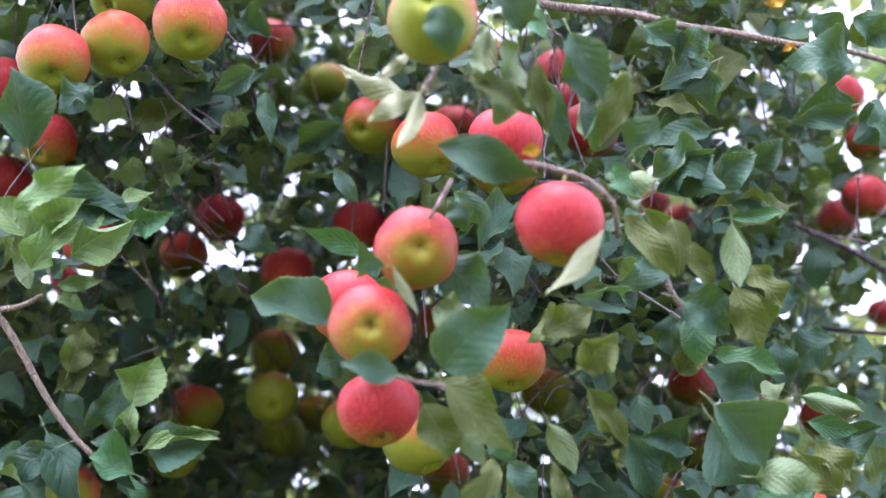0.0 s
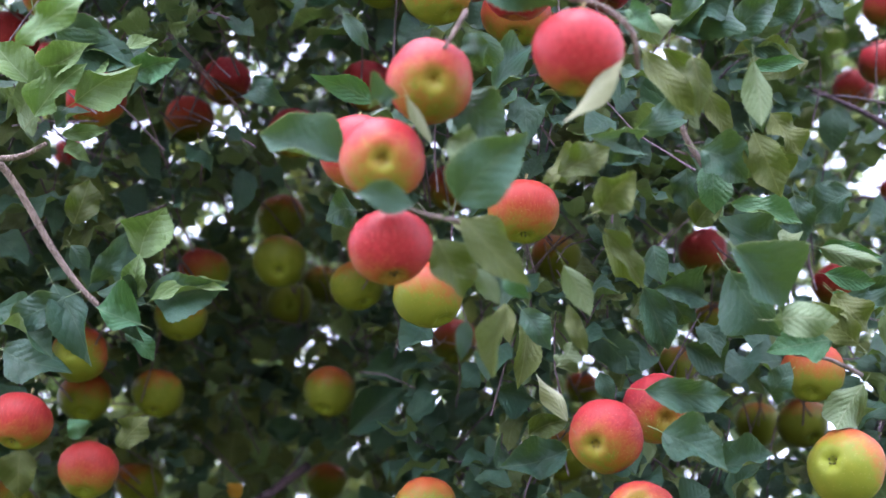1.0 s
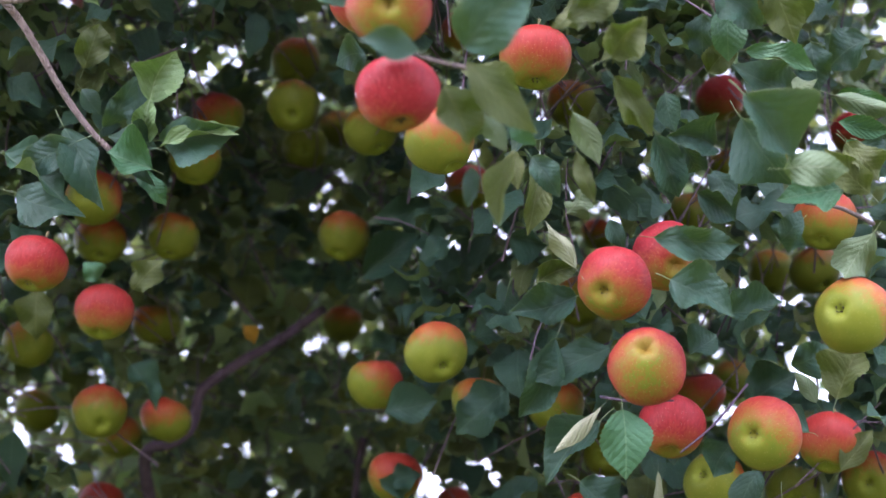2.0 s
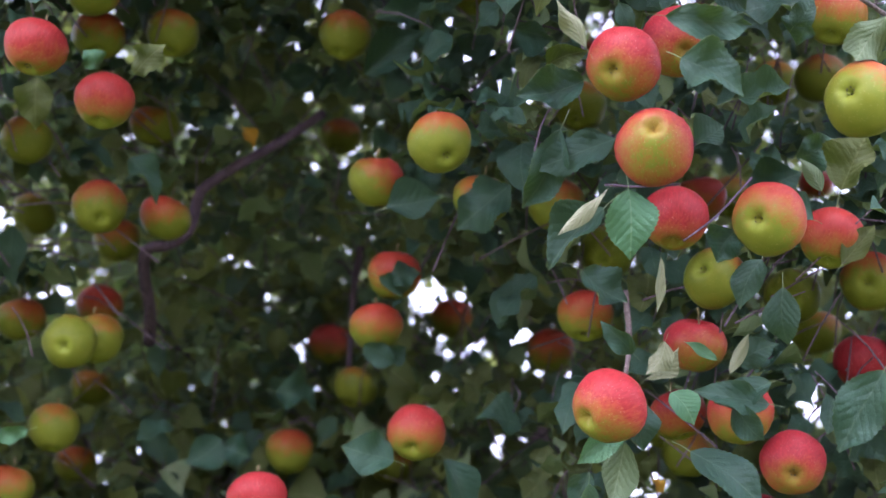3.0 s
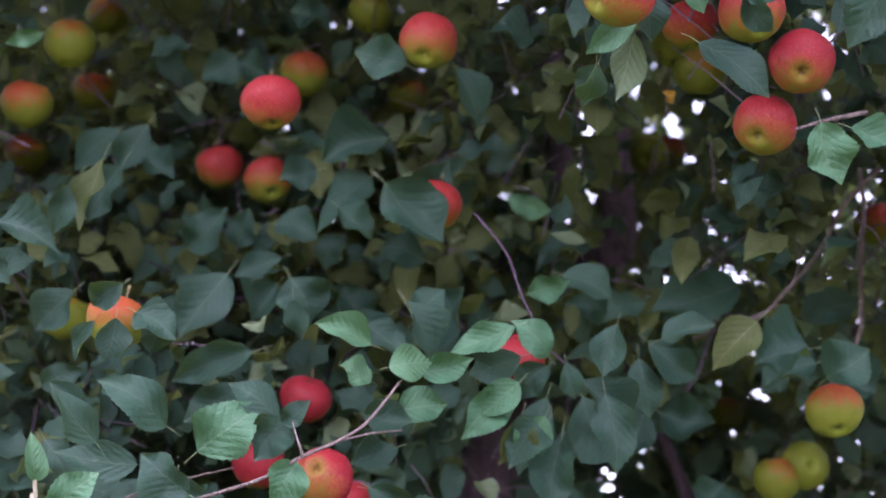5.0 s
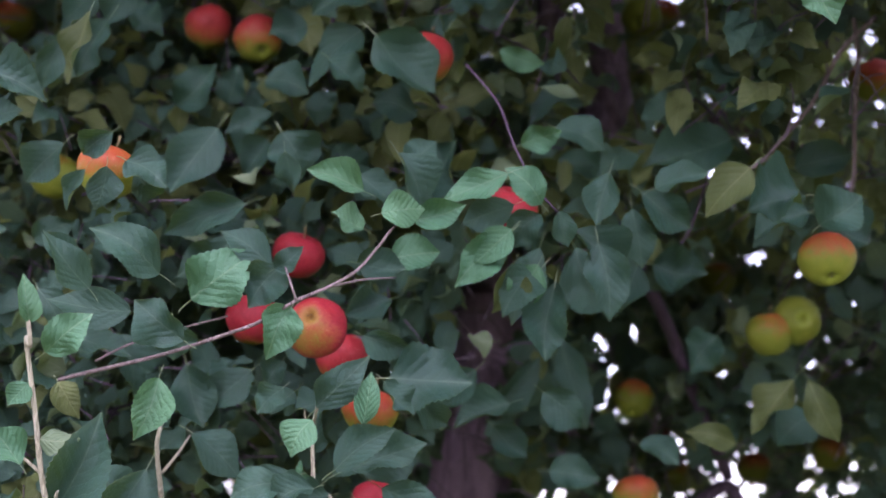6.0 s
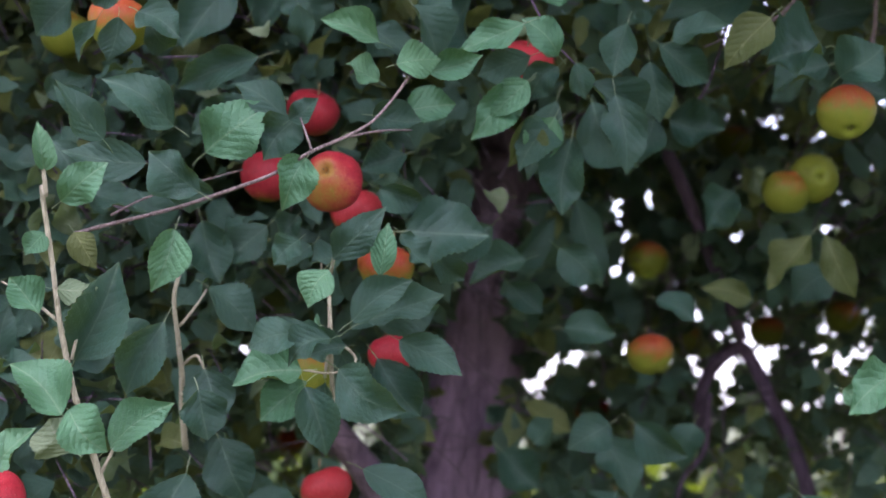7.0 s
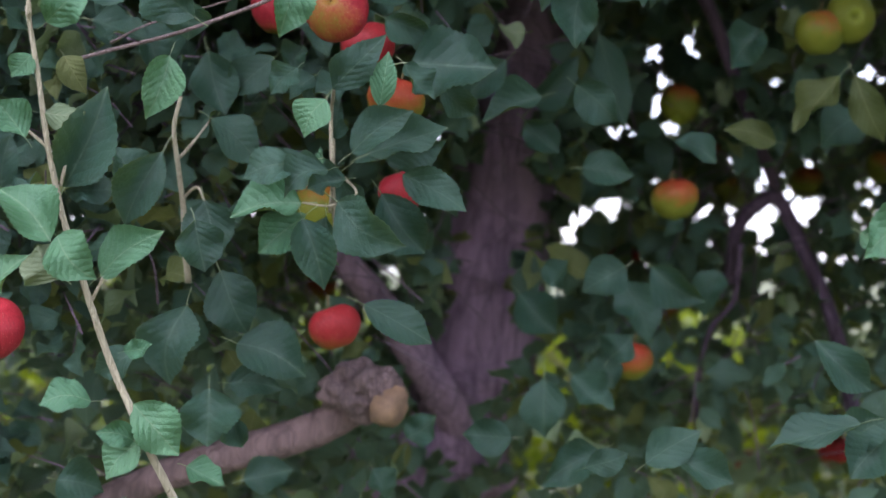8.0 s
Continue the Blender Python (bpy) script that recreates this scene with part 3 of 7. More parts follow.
apple(-0.322, 1.747, 2.792, 0.0745, 0.5, -0.26, 0.43, -0.86)
apple(-0.342, 1.711, 2.688, 0.0737, 0.136, -0.08, 0.27, -0.96)
apple(0.718, 1.711, 3.151, 0.0748, 0.8, 0.12, 0.17, -0.98)
apple(0.759, 1.743, 3.307, 0.0734, 0.72, 0.15, 0.12, -0.98)
apple(0.747, 1.933, 3.301, 0.0742, 0.76, 0.29, 0.09, -0.95)
apple(1.015, 2.544, 3.563, 0.0751, 0.8, 0.02, 0.36, -0.93)
apple(0.575, 2.412, 3.727, 0.0734, 0.72, -0.24, 0.17, -0.96)
apple(0.566, 2.617, 3.959, 0.0744, 0.72, 0.06, 0.09, -0.99)
apple(0.474, 1.707, 2.747, 0.0749, 0.8, 0.07, 0.03, -1)
apple(0.471, 2.083, 2.915, 0.0750, 0.2, 0.32, 0.03, -0.95)
apple(0.417, 1.585, 2.621, 0.0736, 0.22, 0.2, 0.24, -0.95)
apple(0.631, 1.889, 2.853, 0.0743, 0.72, 0.12, -0.02, -0.99)
apple(0.426, 1.856, 2.896, 0.0754, 0.72, 0.44, 0.11, -0.89)
apple(-0.771, 2.497, 3.655, 0.0749, 0.8, -0.26, 0.18, -0.95)
apple(-0.407, 1.359, 2.775, 0.0742, 0.72, -0.2, 0.14, -0.97)
apple(0.17, 1.256, 2.23, 0.0736, 0.74, -0.45, -0.63, -0.64)
apple(0.237, 1.324, 2.3, 0.0741, 0.8, 0.12, -0.66, -0.74)
apple(0.397, 1.253, 2.192, 0.0755, 0.42, -0.64, -0.75, -0.14)
apple(0.199, 1.274, 2.15, 0.0754, 0.78, -0.15, -0.95, 0.05)
apple(-0.475, 1.498, 2.4, 0.0740, 0.66, -0.2, -0.05, -0.98)
apple(-0.419, 1.62, 2.402, 0.0735, 0.6, -0.08, -0.12, -0.99)
apple(-0.441, 2.023, 2.601, 0.0752, 0.14, -0.06, 0.42, -0.91)
apple(-0.456, 1.635, 2.582, 0.0741, 0.52, -0.14, -0.87, -0.47)
apple(-0.488, 1.818, 2.627, 0.0748, 0.336, 0.09, -0.21, -0.97)
apple(-0.141, 1.814, 2.628, 0.0741, 0.216, -0.21, -0.16, -0.96)
apple(-0.188, 2.429, 2.816, 0.0743, 0.24, -0.06, -0.04, -1)
apple(0.041, 1.949, 2.797, 0.0739, 0.48, 0.05, -0.18, -0.98)
apple(-0.093, 1.618, 2.672, 0.0745, 0.22, 0.32, 0.02, -0.95)
apple(0.38, 1.973, 2.758, 0.0738, 0.12, 0.3, 0.13, -0.95)
apple(-0.384, 1.815, 2.63, 0.0751, 0.136, -0.13, -0.08, -0.99)
apple(0.445, 1.466, 2.431, 0.0740, 0.42, -0.26, -0.16, -0.95)
apple(0.321, 2.72, 3.183, 0.0751, 0.4, -0.24, -0.13, -0.96)
apple(0.191, 1.786, 2.836, 0.0752, 0.2, -0.25, 0.38, -0.89)
apple(0.19, 1.867, 2.547, 0.0754, 0.136, -0.23, -0.35, -0.91)
apple(0.508, 2.023, 2.685, 0.0736, 0.04, -0.29, 0.09, -0.95)
apple(0.528, 1.841, 2.58, 0.0743, 0.216, 0.28, -0.26, -0.92)
apple(0.256, 1.524, 2.198, 0.0749, 0.74, -0.14, -0.17, -0.97)
apple(0.341, 1.825, 2.379, 0.0745, 0.5, 0.19, 0.39, -0.9)
apple(0.494, 2.354, 2.66, 0.0746, 0.08, -0.13, -0.06, -0.99)
apple(0.322, 1.361, 2.117, 0.0750, 0.58, -0.55, -0.74, -0.38)
apple(0.439, 1.562, 2.194, 0.0733, 0.56, -0.25, -0.12, -0.96)
apple(0.521, 1.704, 2.206, 0.0736, 0.5, -0.37, -0.83, -0.4)
apple(0.46, 1.851, 2.25, 0.0742, 0.02, -0.21, -0.77, -0.6)
apple(0.317, 1.64, 2.18, 0.0747, 0.36, -0.59, -0.81, 0.02)
apple(0.219, 1.859, 2.317, 0.0737, 0.1, -0.3, -0.7, -0.64)
apple(0.183, 1.826, 2.208, 0.0734, 0.4, -0.14, -0.14, -0.98)
apple(0.17, 2.246, 2.329, 0.0734, 0.36, -0.17, 0.14, -0.97)
apple(0.535, 2.039, 2.276, 0.0737, 0.08, 0.14, 0.24, -0.96)
apple(0.144, 1.756, 2.333, 0.0743, 0.15, 0.02, 0.17, -0.99)
apple(0.763, 2.786, 2.916, 0.0746, 0.6, -0.23, 0.29, -0.93)
apple(-0.09, 1.775, 2.376, 0.0733, 0.42, 0.04, 0.48, -0.88)
apple(-0.006, 1.534, 2.298, 0.0742, 0.3, 0.27, -0.46, -0.84)
apple(-0.068, 1.892, 2.295, 0.0735, 0.42, -0.04, 0.31, -0.95)
apple(-0.091, 1.907, 2.224, 0.0733, 0.38, 0.12, -0.05, -0.99)
apple(0.016, 2.522, 2.499, 0.0745, 0.36, -0.08, 0.06, -0.99)
apple(0.047, 1.752, 2.338, 0.0754, 0.1, -0.16, 0.32, -0.93)
apple(-0.471, 1.865, 2.381, 0.0751, 0.38, 0.26, -0.55, -0.8)
apple(-0.398, 1.954, 2.41, 0.0747, 0.36, -0.36, 0.27, -0.89)
apple(-0.523, 2.21, 2.499, 0.0746, 0.2, -0.09, 0.2, -0.98)
apple(-0.672, 2.245, 2.561, 0.0754, 0.04, -0.5, -0.07, -0.86)
apple(-0.551, 2.263, 2.405, 0.0752, 0.46, -0.18, 0, -0.98)
apple(-0.506, 1.925, 2.207, 0.0733, 0.05, -0.02, -0.87, -0.49)
apple(-0.484, 1.986, 2.237, 0.0746, 0.04, 0.24, 0.26, -0.94)
apple(-0.632, 2.117, 2.32, 0.0752, 0.22, 0.21, 0.31, -0.93)
apple(-0.594, 1.899, 2.504, 0.0738, 0.04, -0.18, 0.26, -0.95)
apple(0.294, 1.663, 2.103, 0.0741, 0.74, -0.14, 0.53, -0.83)
apple(0.163, 1.435, 1.944, 0.0754, 0.72, -0.74, -0.39, -0.54)
apple(0.302, 1.866, 2.089, 0.0738, 0.62, 0.28, -0.02, -0.96)
apple(0.336, 1.638, 2.011, 0.0754, 0.66, 0.19, -0.51, -0.84)
apple(0.395, 1.662, 1.96, 0.0744, 0.82, -0.19, -0.73, -0.65)
apple(0.529, 1.8, 2.137, 0.0754, 0.8, -0.18, 0.2, -0.96)
apple(0.363, 1.726, 1.906, 0.0744, 0.72, -0.44, -0.61, -0.66)
apple(0.346, 2.073, 2.105, 0.0735, 0.04, -0.06, 0.32, -0.94)
apple(0.319, 2.104, 2.156, 0.0739, 0.04, -0.19, -0.03, -0.98)
apple(-0.034, 1.865, 2.061, 0.0750, 0.62, -0.16, -0.54, -0.82)
apple(-0.226, 1.822, 1.96, 0.0751, 0.7, 0.13, -0.17, -0.98)
apple(-0.365, 2.305, 2.026, 0.0739, 0.62, 0.29, 0.13, -0.95)
apple(-0.282, 2.261, 1.992, 0.0753, 0.56, 0.29, -0.58, -0.76)
apple(-0.234, 2.258, 2.164, 0.0739, 0.26, 0.04, -0.03, -1)
apple(-0.085, 2.562, 2.237, 0.0739, 0.14, 0.34, 0.49, -0.8)
apple(-0.025, 2.01, 1.884, 0.0747, 0.6, -0.22, -0.02, -0.98)
apple(-0.141, 2.334, 2.297, 0.0735, 0.016, -0.31, -0.08, -0.95)
apple(-0.558, 2.099, 2.145, 0.0744, 0.04, 0.01, -0.05, -1)
apple(-0.61, 2.513, 2.36, 0.0744, 0.08, -0.1, 0.25, -0.96)
apple(-0.621, 2.127, 2.062, 0.0749, 0.22, -0.22, 0.16, -0.96)
apple(-0.618, 2.492, 2.215, 0.0738, 0.2, -0.06, 0.09, -0.99)
apple(-0.754, 2.592, 2.132, 0.0752, 0.24, -0.46, 0.21, -0.86)
apple(0.355, 2.738, 2.195, 0.0745, 0.024, -0.25, -0.79, -0.57)
apple(0.675, 2.395, 1.973, 0.0742, 0.4, 0.39, 0.14, -0.91)
apple(-0.391, 1.787, 1.674, 0.0747, 0.27, -0.33, -0.02, -0.94)
apple(-0.554, 2.174, 1.759, 0.0741, 0.02, -0.47, 0.15, -0.87)
apple(-0.201, 2.135, 1.639, 0.0737, 0.95, -0.34, 0.32, -0.88)
apple(0.087, 2.018, 1.677, 0.0734, 0.74, -0.12, 0.43, -0.89)
apple(0.496, 2, 1.613, 0.0751, 0.28, 0.05, -0.54, -0.84)
apple(-0.259, 2.119, 1.547, 0.0739, 0.82, -0.09, -0.08, -0.99)
apple(-0.151, 1.872, 1.505, 0.0750, 0.86, -0.18, -0.9, 0.3)
apple(-0.132, 2.044, 1.487, 0.0700, 0.72, 0.12, 0.06, -0.99)
apple(-0.093, 2.02, 1.416, 0.0740, 0.36, -0.27, 0.05, -0.96)
apple(0.337, 2.808, 1.503, 0.0736, 0.2, -0.14, -0.58, -0.8)
apple(0.537, 2.366, 1.586, 0.0746, 0.04, 0.1, -0.99, -0.08)
apple(0.495, 2.37, 1.564, 0.0738, 0.04, 0.04, 0.05, -1)
apple(0.301, 2.493, 1.323, 0.0747, 0.26, 0.18, -0.19, -0.96)
apple(0.478, 3.32, 1.385, 0.0754, 0.024, 0.36, 0.16, -0.92)
apple(-0.087, 2.089, 1.307, 0.0640, 0.85, 0.36, 0.11, -0.93)
apple(-0.386, 3.558, 1.16, 0.0747, 0.32, 0.1, 0, -1)
apple(-0.171, 2.087, 1.129, 0.069, 0.7, 0.35, 0.02, -0.94)
apple(-0.516, 1.78, 1.129, 0.0736, 1, -0.13, 0.48, -0.87)
apple(0.237, 2.499, 1.073, 0.0736, 0.32, -0.19, -0.01, -0.98)
apple(0.767, 3.15, 1.426, 0.0735, 0.08, -0.05, 0.08, -1)
apple(0.645, 4.03, 0.738, 0.0734, 0.64, -0.07, 0.17, -0.98)
apple(0.278, 3.312, 1.230, 0.0735, 0.45, 0.1, -0.3, -0.95)
apple(0.367, 3.418, 1.136, 0.0735, 0.42, 0.1, -0.3, -0.95)
apple(0.722, 3.341, 0.848, 0.0735, 0.70, 0.1, -0.3, -0.95)
apple(0.479, 3.619, 1.493, 0.0735, 0.50, 0.1, -0.3, -0.95)
apple(-0.203, 2.133, 1.282, 0.0735, 0.04, 0.1, -0.3, -0.95)
apple(0.409, 2.871, 2.242, 0.0735, 0.36, 0.1, -0.3, -0.95)
apple(-0.201, 2.526, 2.450, 0.0735, 0.60, 0.1, -0.3, -0.95)
apple(0.721, 1.699, 3.369, 0.0735, 0.80, 0.1, -0.3, -0.95)
apple(0.544, 3.095, 1.768, 0.0735, 0.05, 0.1, -0.3, -0.95)
apple(0.639, 3.266, 1.400, 0.0735, 0.20, 0.1, -0.3, -0.95)


# ---------------------------------------------------------------- leaves
def leaf_verts(rng, rows, cols, petiole=True, calm=1.15, teeth=0.03, sheets=2):
    """One leaf, base at the origin, tip at y = 1, half width 0.5 at the widest: upper sheet, lower sheet, stalk."""
    fold, arch = rng.uniform(0.05, 0.50) * calm, rng.uniform(-0.06, 0.20)
    wave, phase, bend = rng.uniform(0.08, 0.22) * (1 if calm < 1.2 else 1.35), rng.uniform(0, 6), rng.uniform(-0.12, 0.12)
    verts, uvs, faces, slots = [], [], [], []
    full, twist, curl = rng.uniform(0.76, 0.96), rng.uniform(-0.8, 0.8) * calm, rng.uniform(-0.08, 0.26)
    rate, lift, uneven = rng.uniform(6, 12), rng.uniform(-0.25, 0.25), rng.uniform(-0.10, 0.10)
    for layer in range(sheets):
        for i in range(rows + 1):
            s = i / rows
            w = (math.sin(math.pi * min(1, s ** full)) ** 0.84) * 0.5 if 0 < s < 1 else 0.0
            w = max(w, 0.012 if i == 0 else 0.004)
            if s > 0.76:
                w *= 0.58 + 0.42 * (1 - s) / 0.24
            for k in range(cols + 1):
                u = 2 * k / cols - 1
                tooth = 1 + (teeth * (1 if i % 2 else -1) if abs(u) > 0.99 and 0 < i < rows else 0)
                x = u * w * tooth * (1 + uneven * u) + bend * math.sin(math.pi * s)
                z = (math.sqrt(u * u + 0.05) - 0.22) * w * fold * 2 + arch * math.sin(math.pi * s) + wave * math.sin(rate * s + phase + (2.2 if u > 0 else 0)) * u * u * w * 2
                z += lift * u ** 3 * w * math.sin(2.4 * s + phase)
                turn = twist * (s - 0.3)
                x, z = x * math.cos(turn) - z * math.sin(turn), x * math.sin(turn) + z * math.cos(turn)
                verts.append((x, s, z - curl * s ** 3 - 0.006 * layer))
                uvs.append((0.5 + u * w, s))
    n = (rows + 1) * (cols + 1)
    for layer in range(sheets):
        for i in range(rows):
            for k in range(cols):
                a = layer * n + i * (cols + 1) + k
                q = (a, a + 1, a + cols + 2, a + cols + 1)
                faces.append(q if layer == 0 else (q[0], q[3], q[2], q[1]))
                slots.append(layer)
    if petiole:
        b = len(verts)
        for y, r, z in ((0.03, 0.009, -0.004), (-0.13, 0.008, -0.01), (-0.24, 0.010, -0.06)):
            for k in range(3):
                a = 2.1 * k
                verts.append((math.cos(a) * r * 1.4, y, z + math.sin(a) * r))
                uvs.append((0.5, 0.5))
        for i in range(2):
            for k in range(3):
                j = (k + 1) % 3
                faces.append((b + i * 3 + k, b + i * 3 + j, b + i * 3 + 3 + j, b + i * 3 + 3 + k))
                slots.append(1)
    return verts, uvs, faces, slots


def leaf_pose(base, tip, width, face):
    """Pose and size of a leaf from its base and tip and the way its upper side faces."""
    base, tip, face = Vector(base), Vector(tip), Vector(face)
    y = tip - base
    size = y.length
    y.normalize()
    x = y.cross(face).normalized()
    z = x.cross(y)
    return Matrix.Translation(base) @ Matrix((x, y, z)).transposed().to_4x4() @ Matrix.Diagonal((width, size, width * 1.65, 1))


LEAF_SHAPES = {}
for kind, mats in (("g", (TOP, UNDER)), ("l", (YOUNG, UNDER)), ("y", (OLD, UNDER)), ("u", (TOP, UNDER)), ("p", (YOUNG, PALE)), ("b", (YOUNG, YOUNG)), ("o", (YELLOW, YELLOW)), ("n", (BACKLIT, UNDER))):
    LEAF_SHAPES[kind] = []
    for n in range(34):
        v, uv, f, s = leaf_verts(random.Random(40 + n), 30, 4, True, 0.95 if n < 17 else 1.35, 0.035)
        LEAF_SHAPES[kind].append(mesh_of("leaf", v, f, mats, s, uv))
leaf_count = [0]


def leaf(bx, by, bz, tx, ty, tz, width, fx, fy, fz, kind="g"):
    leaf_count[0] += 1
    gaps = [(np.linalg.norm(line - (bx, by, bz), axis=1).min(), n) for n, (_, line) in enumerate(BOUGHS)]
    nearest, n = min(gaps)
    ob = part("leaf", LEAF_SHAPES[kind][leaf_count[0] * 5 % 17 + (17 if bz > 2.2 else 0)], BOUGHS[n][0] if nearest < 0.14 else TREE)
    ob.matrix_parent_inverse = TREE_INV if ob.parent == TREE else Matrix()
    ob.matrix_basis = leaf_pose((bx, by, bz), (tx, ty, tz), width, (fx, fy, fz))
    clear(((bx + tx) / 2, (by + ty) / 2, (bz + tz) / 2), width * 0.35)


leaf(-0.381, 0.989, 2.58, -0.393, 0.928, 2.635, 0.050, 0.22, -0.95, -0.23)
leaf(-0.325, 0.983, 2.661, -0.361, 0.999, 2.641, 0.031, 0.37, -0.77, -0.52)
leaf(-0.338, 0.865, 2.388, -0.276, 0.827, 2.402, 0.026, 0.22, -0.84, -0.5, "n")
leaf(-0.379, 1.074, 2.613, -0.288, 1.089, 2.571, 0.038, 0.08, -0.94, -0.34)
leaf(-0.282, 1.299, 2.971, -0.38, 1.318, 2.93, 0.039, 0.04, -0.81, -0.59, "y")
leaf(-0.098, 1.323, 2.939, -0.153, 1.334, 2.907, 0.039, 0.01, -0.89, -0.46)
leaf(-0.211, 1.279, 2.992, -0.261, 1.287, 2.985, 0.039, 0.22, 0.86, 0.47, "u")
leaf(-0.313, 1.386, 3.034, -0.305, 1.425, 2.969, 0.037, -0.64, 0.71, 0.32, "u")
leaf(-0.17, 1.145, 2.918, -0.215, 1.136, 2.934, 0.036, 0.43, -0.7, -0.57)
leaf(-0.191, 1.323, 3.005, -0.199, 1.35, 2.966, 0.023, -0.56, 0.83, 0.06, "u")
leaf(-0.002, 0.769, 2.423, -0.059, 0.758, 2.445, 0.018, -0.02, 0.99, 0.15, "p")
leaf(0.009, 0.74, 2.392, -0.034, 0.749, 2.369, 0.018, -0.52, 0.78, 0.35, "p")
leaf(0.009, 0.729, 2.38, -0.011, 0.747, 2.338, 0.020, 0.2, 0.96, 0.22, "p")
leaf(0.001, 0.747, 2.449, -0.026, 0.761, 2.431, 0.011, -0.34, 0.89, 0.32, "p")
leaf(0.022, 0.621, 2.358, 0.03, 0.642, 2.326, 0.029, -0.24, -0.92, -0.3)
leaf(0.078, 0.69, 2.448, 0.09, 0.706, 2.422, 0.026, 0.27, -0.64, -0.72)
leaf(0.102, 0.748, 2.515, 0.115, 0.765, 2.48, 0.020, -0.34, -0.62, -0.71, "l")
leaf(0.063, 0.694, 2.419, 0.049, 0.719, 2.387, 0.018, 0.26, 0.82, 0.52, "p")
leaf(0.077, 0.712, 2.423, 0.09, 0.74, 2.392, 0.024, -0.36, 0.56, 0.75, "u")
leaf(0.054, 0.736, 2.396, 0.097, 0.752, 2.383, 0.032, 0.01, 0.95, 0.32, "u")
leaf(0.102, 0.725, 2.407, 0.107, 0.755, 2.359, 0.021, -0.4, -0.82, -0.41, "y")
leaf(0.136, 0.756, 2.477, 0.156, 0.797, 2.432, 0.039, -0.04, -0.94, -0.33)
leaf(0.151, 0.801, 2.452, 0.147, 0.82, 2.414, 0.016, 0.01, 0.82, 0.58, "u")
leaf(0.183, 0.777, 2.451, 0.158, 0.817, 2.403, 0.025, 0.01, -0.97, -0.22, "y")
leaf(0.209, 0.813, 2.436, 0.184, 0.841, 2.41, 0.029, 0.06, -0.99, -0.11)
leaf(0.239, 0.941, 2.697, 0.274, 0.962, 2.657, 0.031, -0.25, -0.92, -0.31)
leaf(0.314, 0.992, 2.694, 0.262, 1.013, 2.676, 0.035, -0.26, -0.78, -0.57)
leaf(0.312, 0.995, 2.69, 0.316, 1.029, 2.653, 0.032, -0.55, -0.74, -0.4)
leaf(0.252, 0.992, 2.637, 0.296, 0.999, 2.629, 0.020, 0.05, -0.95, -0.31, "y")
leaf(0.301, 0.994, 2.596, 0.242, 1.003, 2.584, 0.034, -0.22, -0.9, -0.39)
leaf(0.233, 0.982, 2.523, 0.292, 0.961, 2.528, 0.050, -0.22, -0.89, -0.4)
leaf(0.305, 1.051, 2.567, 0.349, 1.016, 2.582, 0.035, 0.13, -0.82, -0.56)
leaf(0.192, 0.981, 2.525, 0.24, 0.974, 2.509, 0.026, 0.08, 0.91, 0.42, "u")
leaf(0.378, 1.169, 2.702, 0.416, 1.149, 2.731, 0.035, -0.33, -0.84, -0.43)
leaf(0.316, 1.09, 2.58, 0.374, 1.083, 2.577, 0.024, -0.36, -0.93, 0.1, "y")
leaf(0.446, 1.253, 2.725, 0.38, 1.262, 2.707, 0.032, -0.02, -0.88, -0.48, "y")
leaf(0.483, 1.04, 2.739, 0.41, 1.034, 2.748, 0.052, -0.06, -0.92, -0.38)
leaf(0.447, 1.024, 2.801, 0.484, 1.047, 2.768, 0.037, -0.25, -0.85, -0.46)
leaf(0.491, 1.024, 2.8, 0.539, 1.046, 2.781, 0.038, -0.16, -0.71, -0.69)
leaf(0.518, 1.152, 2.792, 0.44, 1.158, 2.772, 0.036, -0.38, -0.82, -0.42)
leaf(0.521, 1.117, 2.761, 0.544, 1.156, 2.719, 0.046, -0.59, -0.59, -0.56)
leaf(0.022, 0.755, 2.349, 0.104, 0.772, 2.329, 0.034, -0.42, -0.75, -0.51)
leaf(0.039, 0.859, 2.387, 0.048, 0.876, 2.362, 0.023, -0.21, -0.78, -0.59)
leaf(0.145, 0.764, 2.265, 0.098, 0.782, 2.218, 0.014, 0.39, 0.91, 0.13, "p")
leaf(0.023, 0.844, 2.197, 0.076, 0.798, 2.224, 0.048, -0.02, -0.9, -0.43)
leaf(0.02, 0.858, 2.319, 0.062, 0.874, 2.279, 0.043, 0.07, -0.82, -0.57)
leaf(-0.014, 0.781, 2.248, 0.005, 0.807, 2.221, 0.008, -0.21, 0.96, 0.17, "p")
leaf(0.028, 0.854, 2.233, 0.033, 0.826, 2.258, 0.023, -0.12, 0.95, 0.29, "u")
leaf(-0.011, 0.811, 2.169, -0.052, 0.8, 2.171, 0.023, 0.2, -0.9, -0.39)
leaf(-0.066, 0.915, 2.295, -0.135, 0.897, 2.324, 0.049, 0.3, -0.92, -0.24)
leaf(-0.054, 1.122, 2.55, -0.117, 1.093, 2.563, 0.028, -0.35, -0.79, -0.51, "l")
leaf(-0.02, 0.799, 2.262, -0.043, 0.802, 2.255, 0.020, -0.25, -0.95, -0.18)
leaf(-0.07, 1.145, 2.427, -0.1, 1.146, 2.419, 0.034, 0.39, -0.86, -0.34)
leaf(0.025, 0.851, 2.188, 0.076, 0.871, 2.138, 0.028, -0.22, -0.96, -0.2, "y")
leaf(0.008, 0.9, 2.204, 0.029, 0.934, 2.17, 0.038, 0.09, -0.9, -0.42, "y")
leaf(0.109, 0.934, 2.297, 0.154, 0.922, 2.316, 0.029, -0.25, -0.77, -0.59, "y")
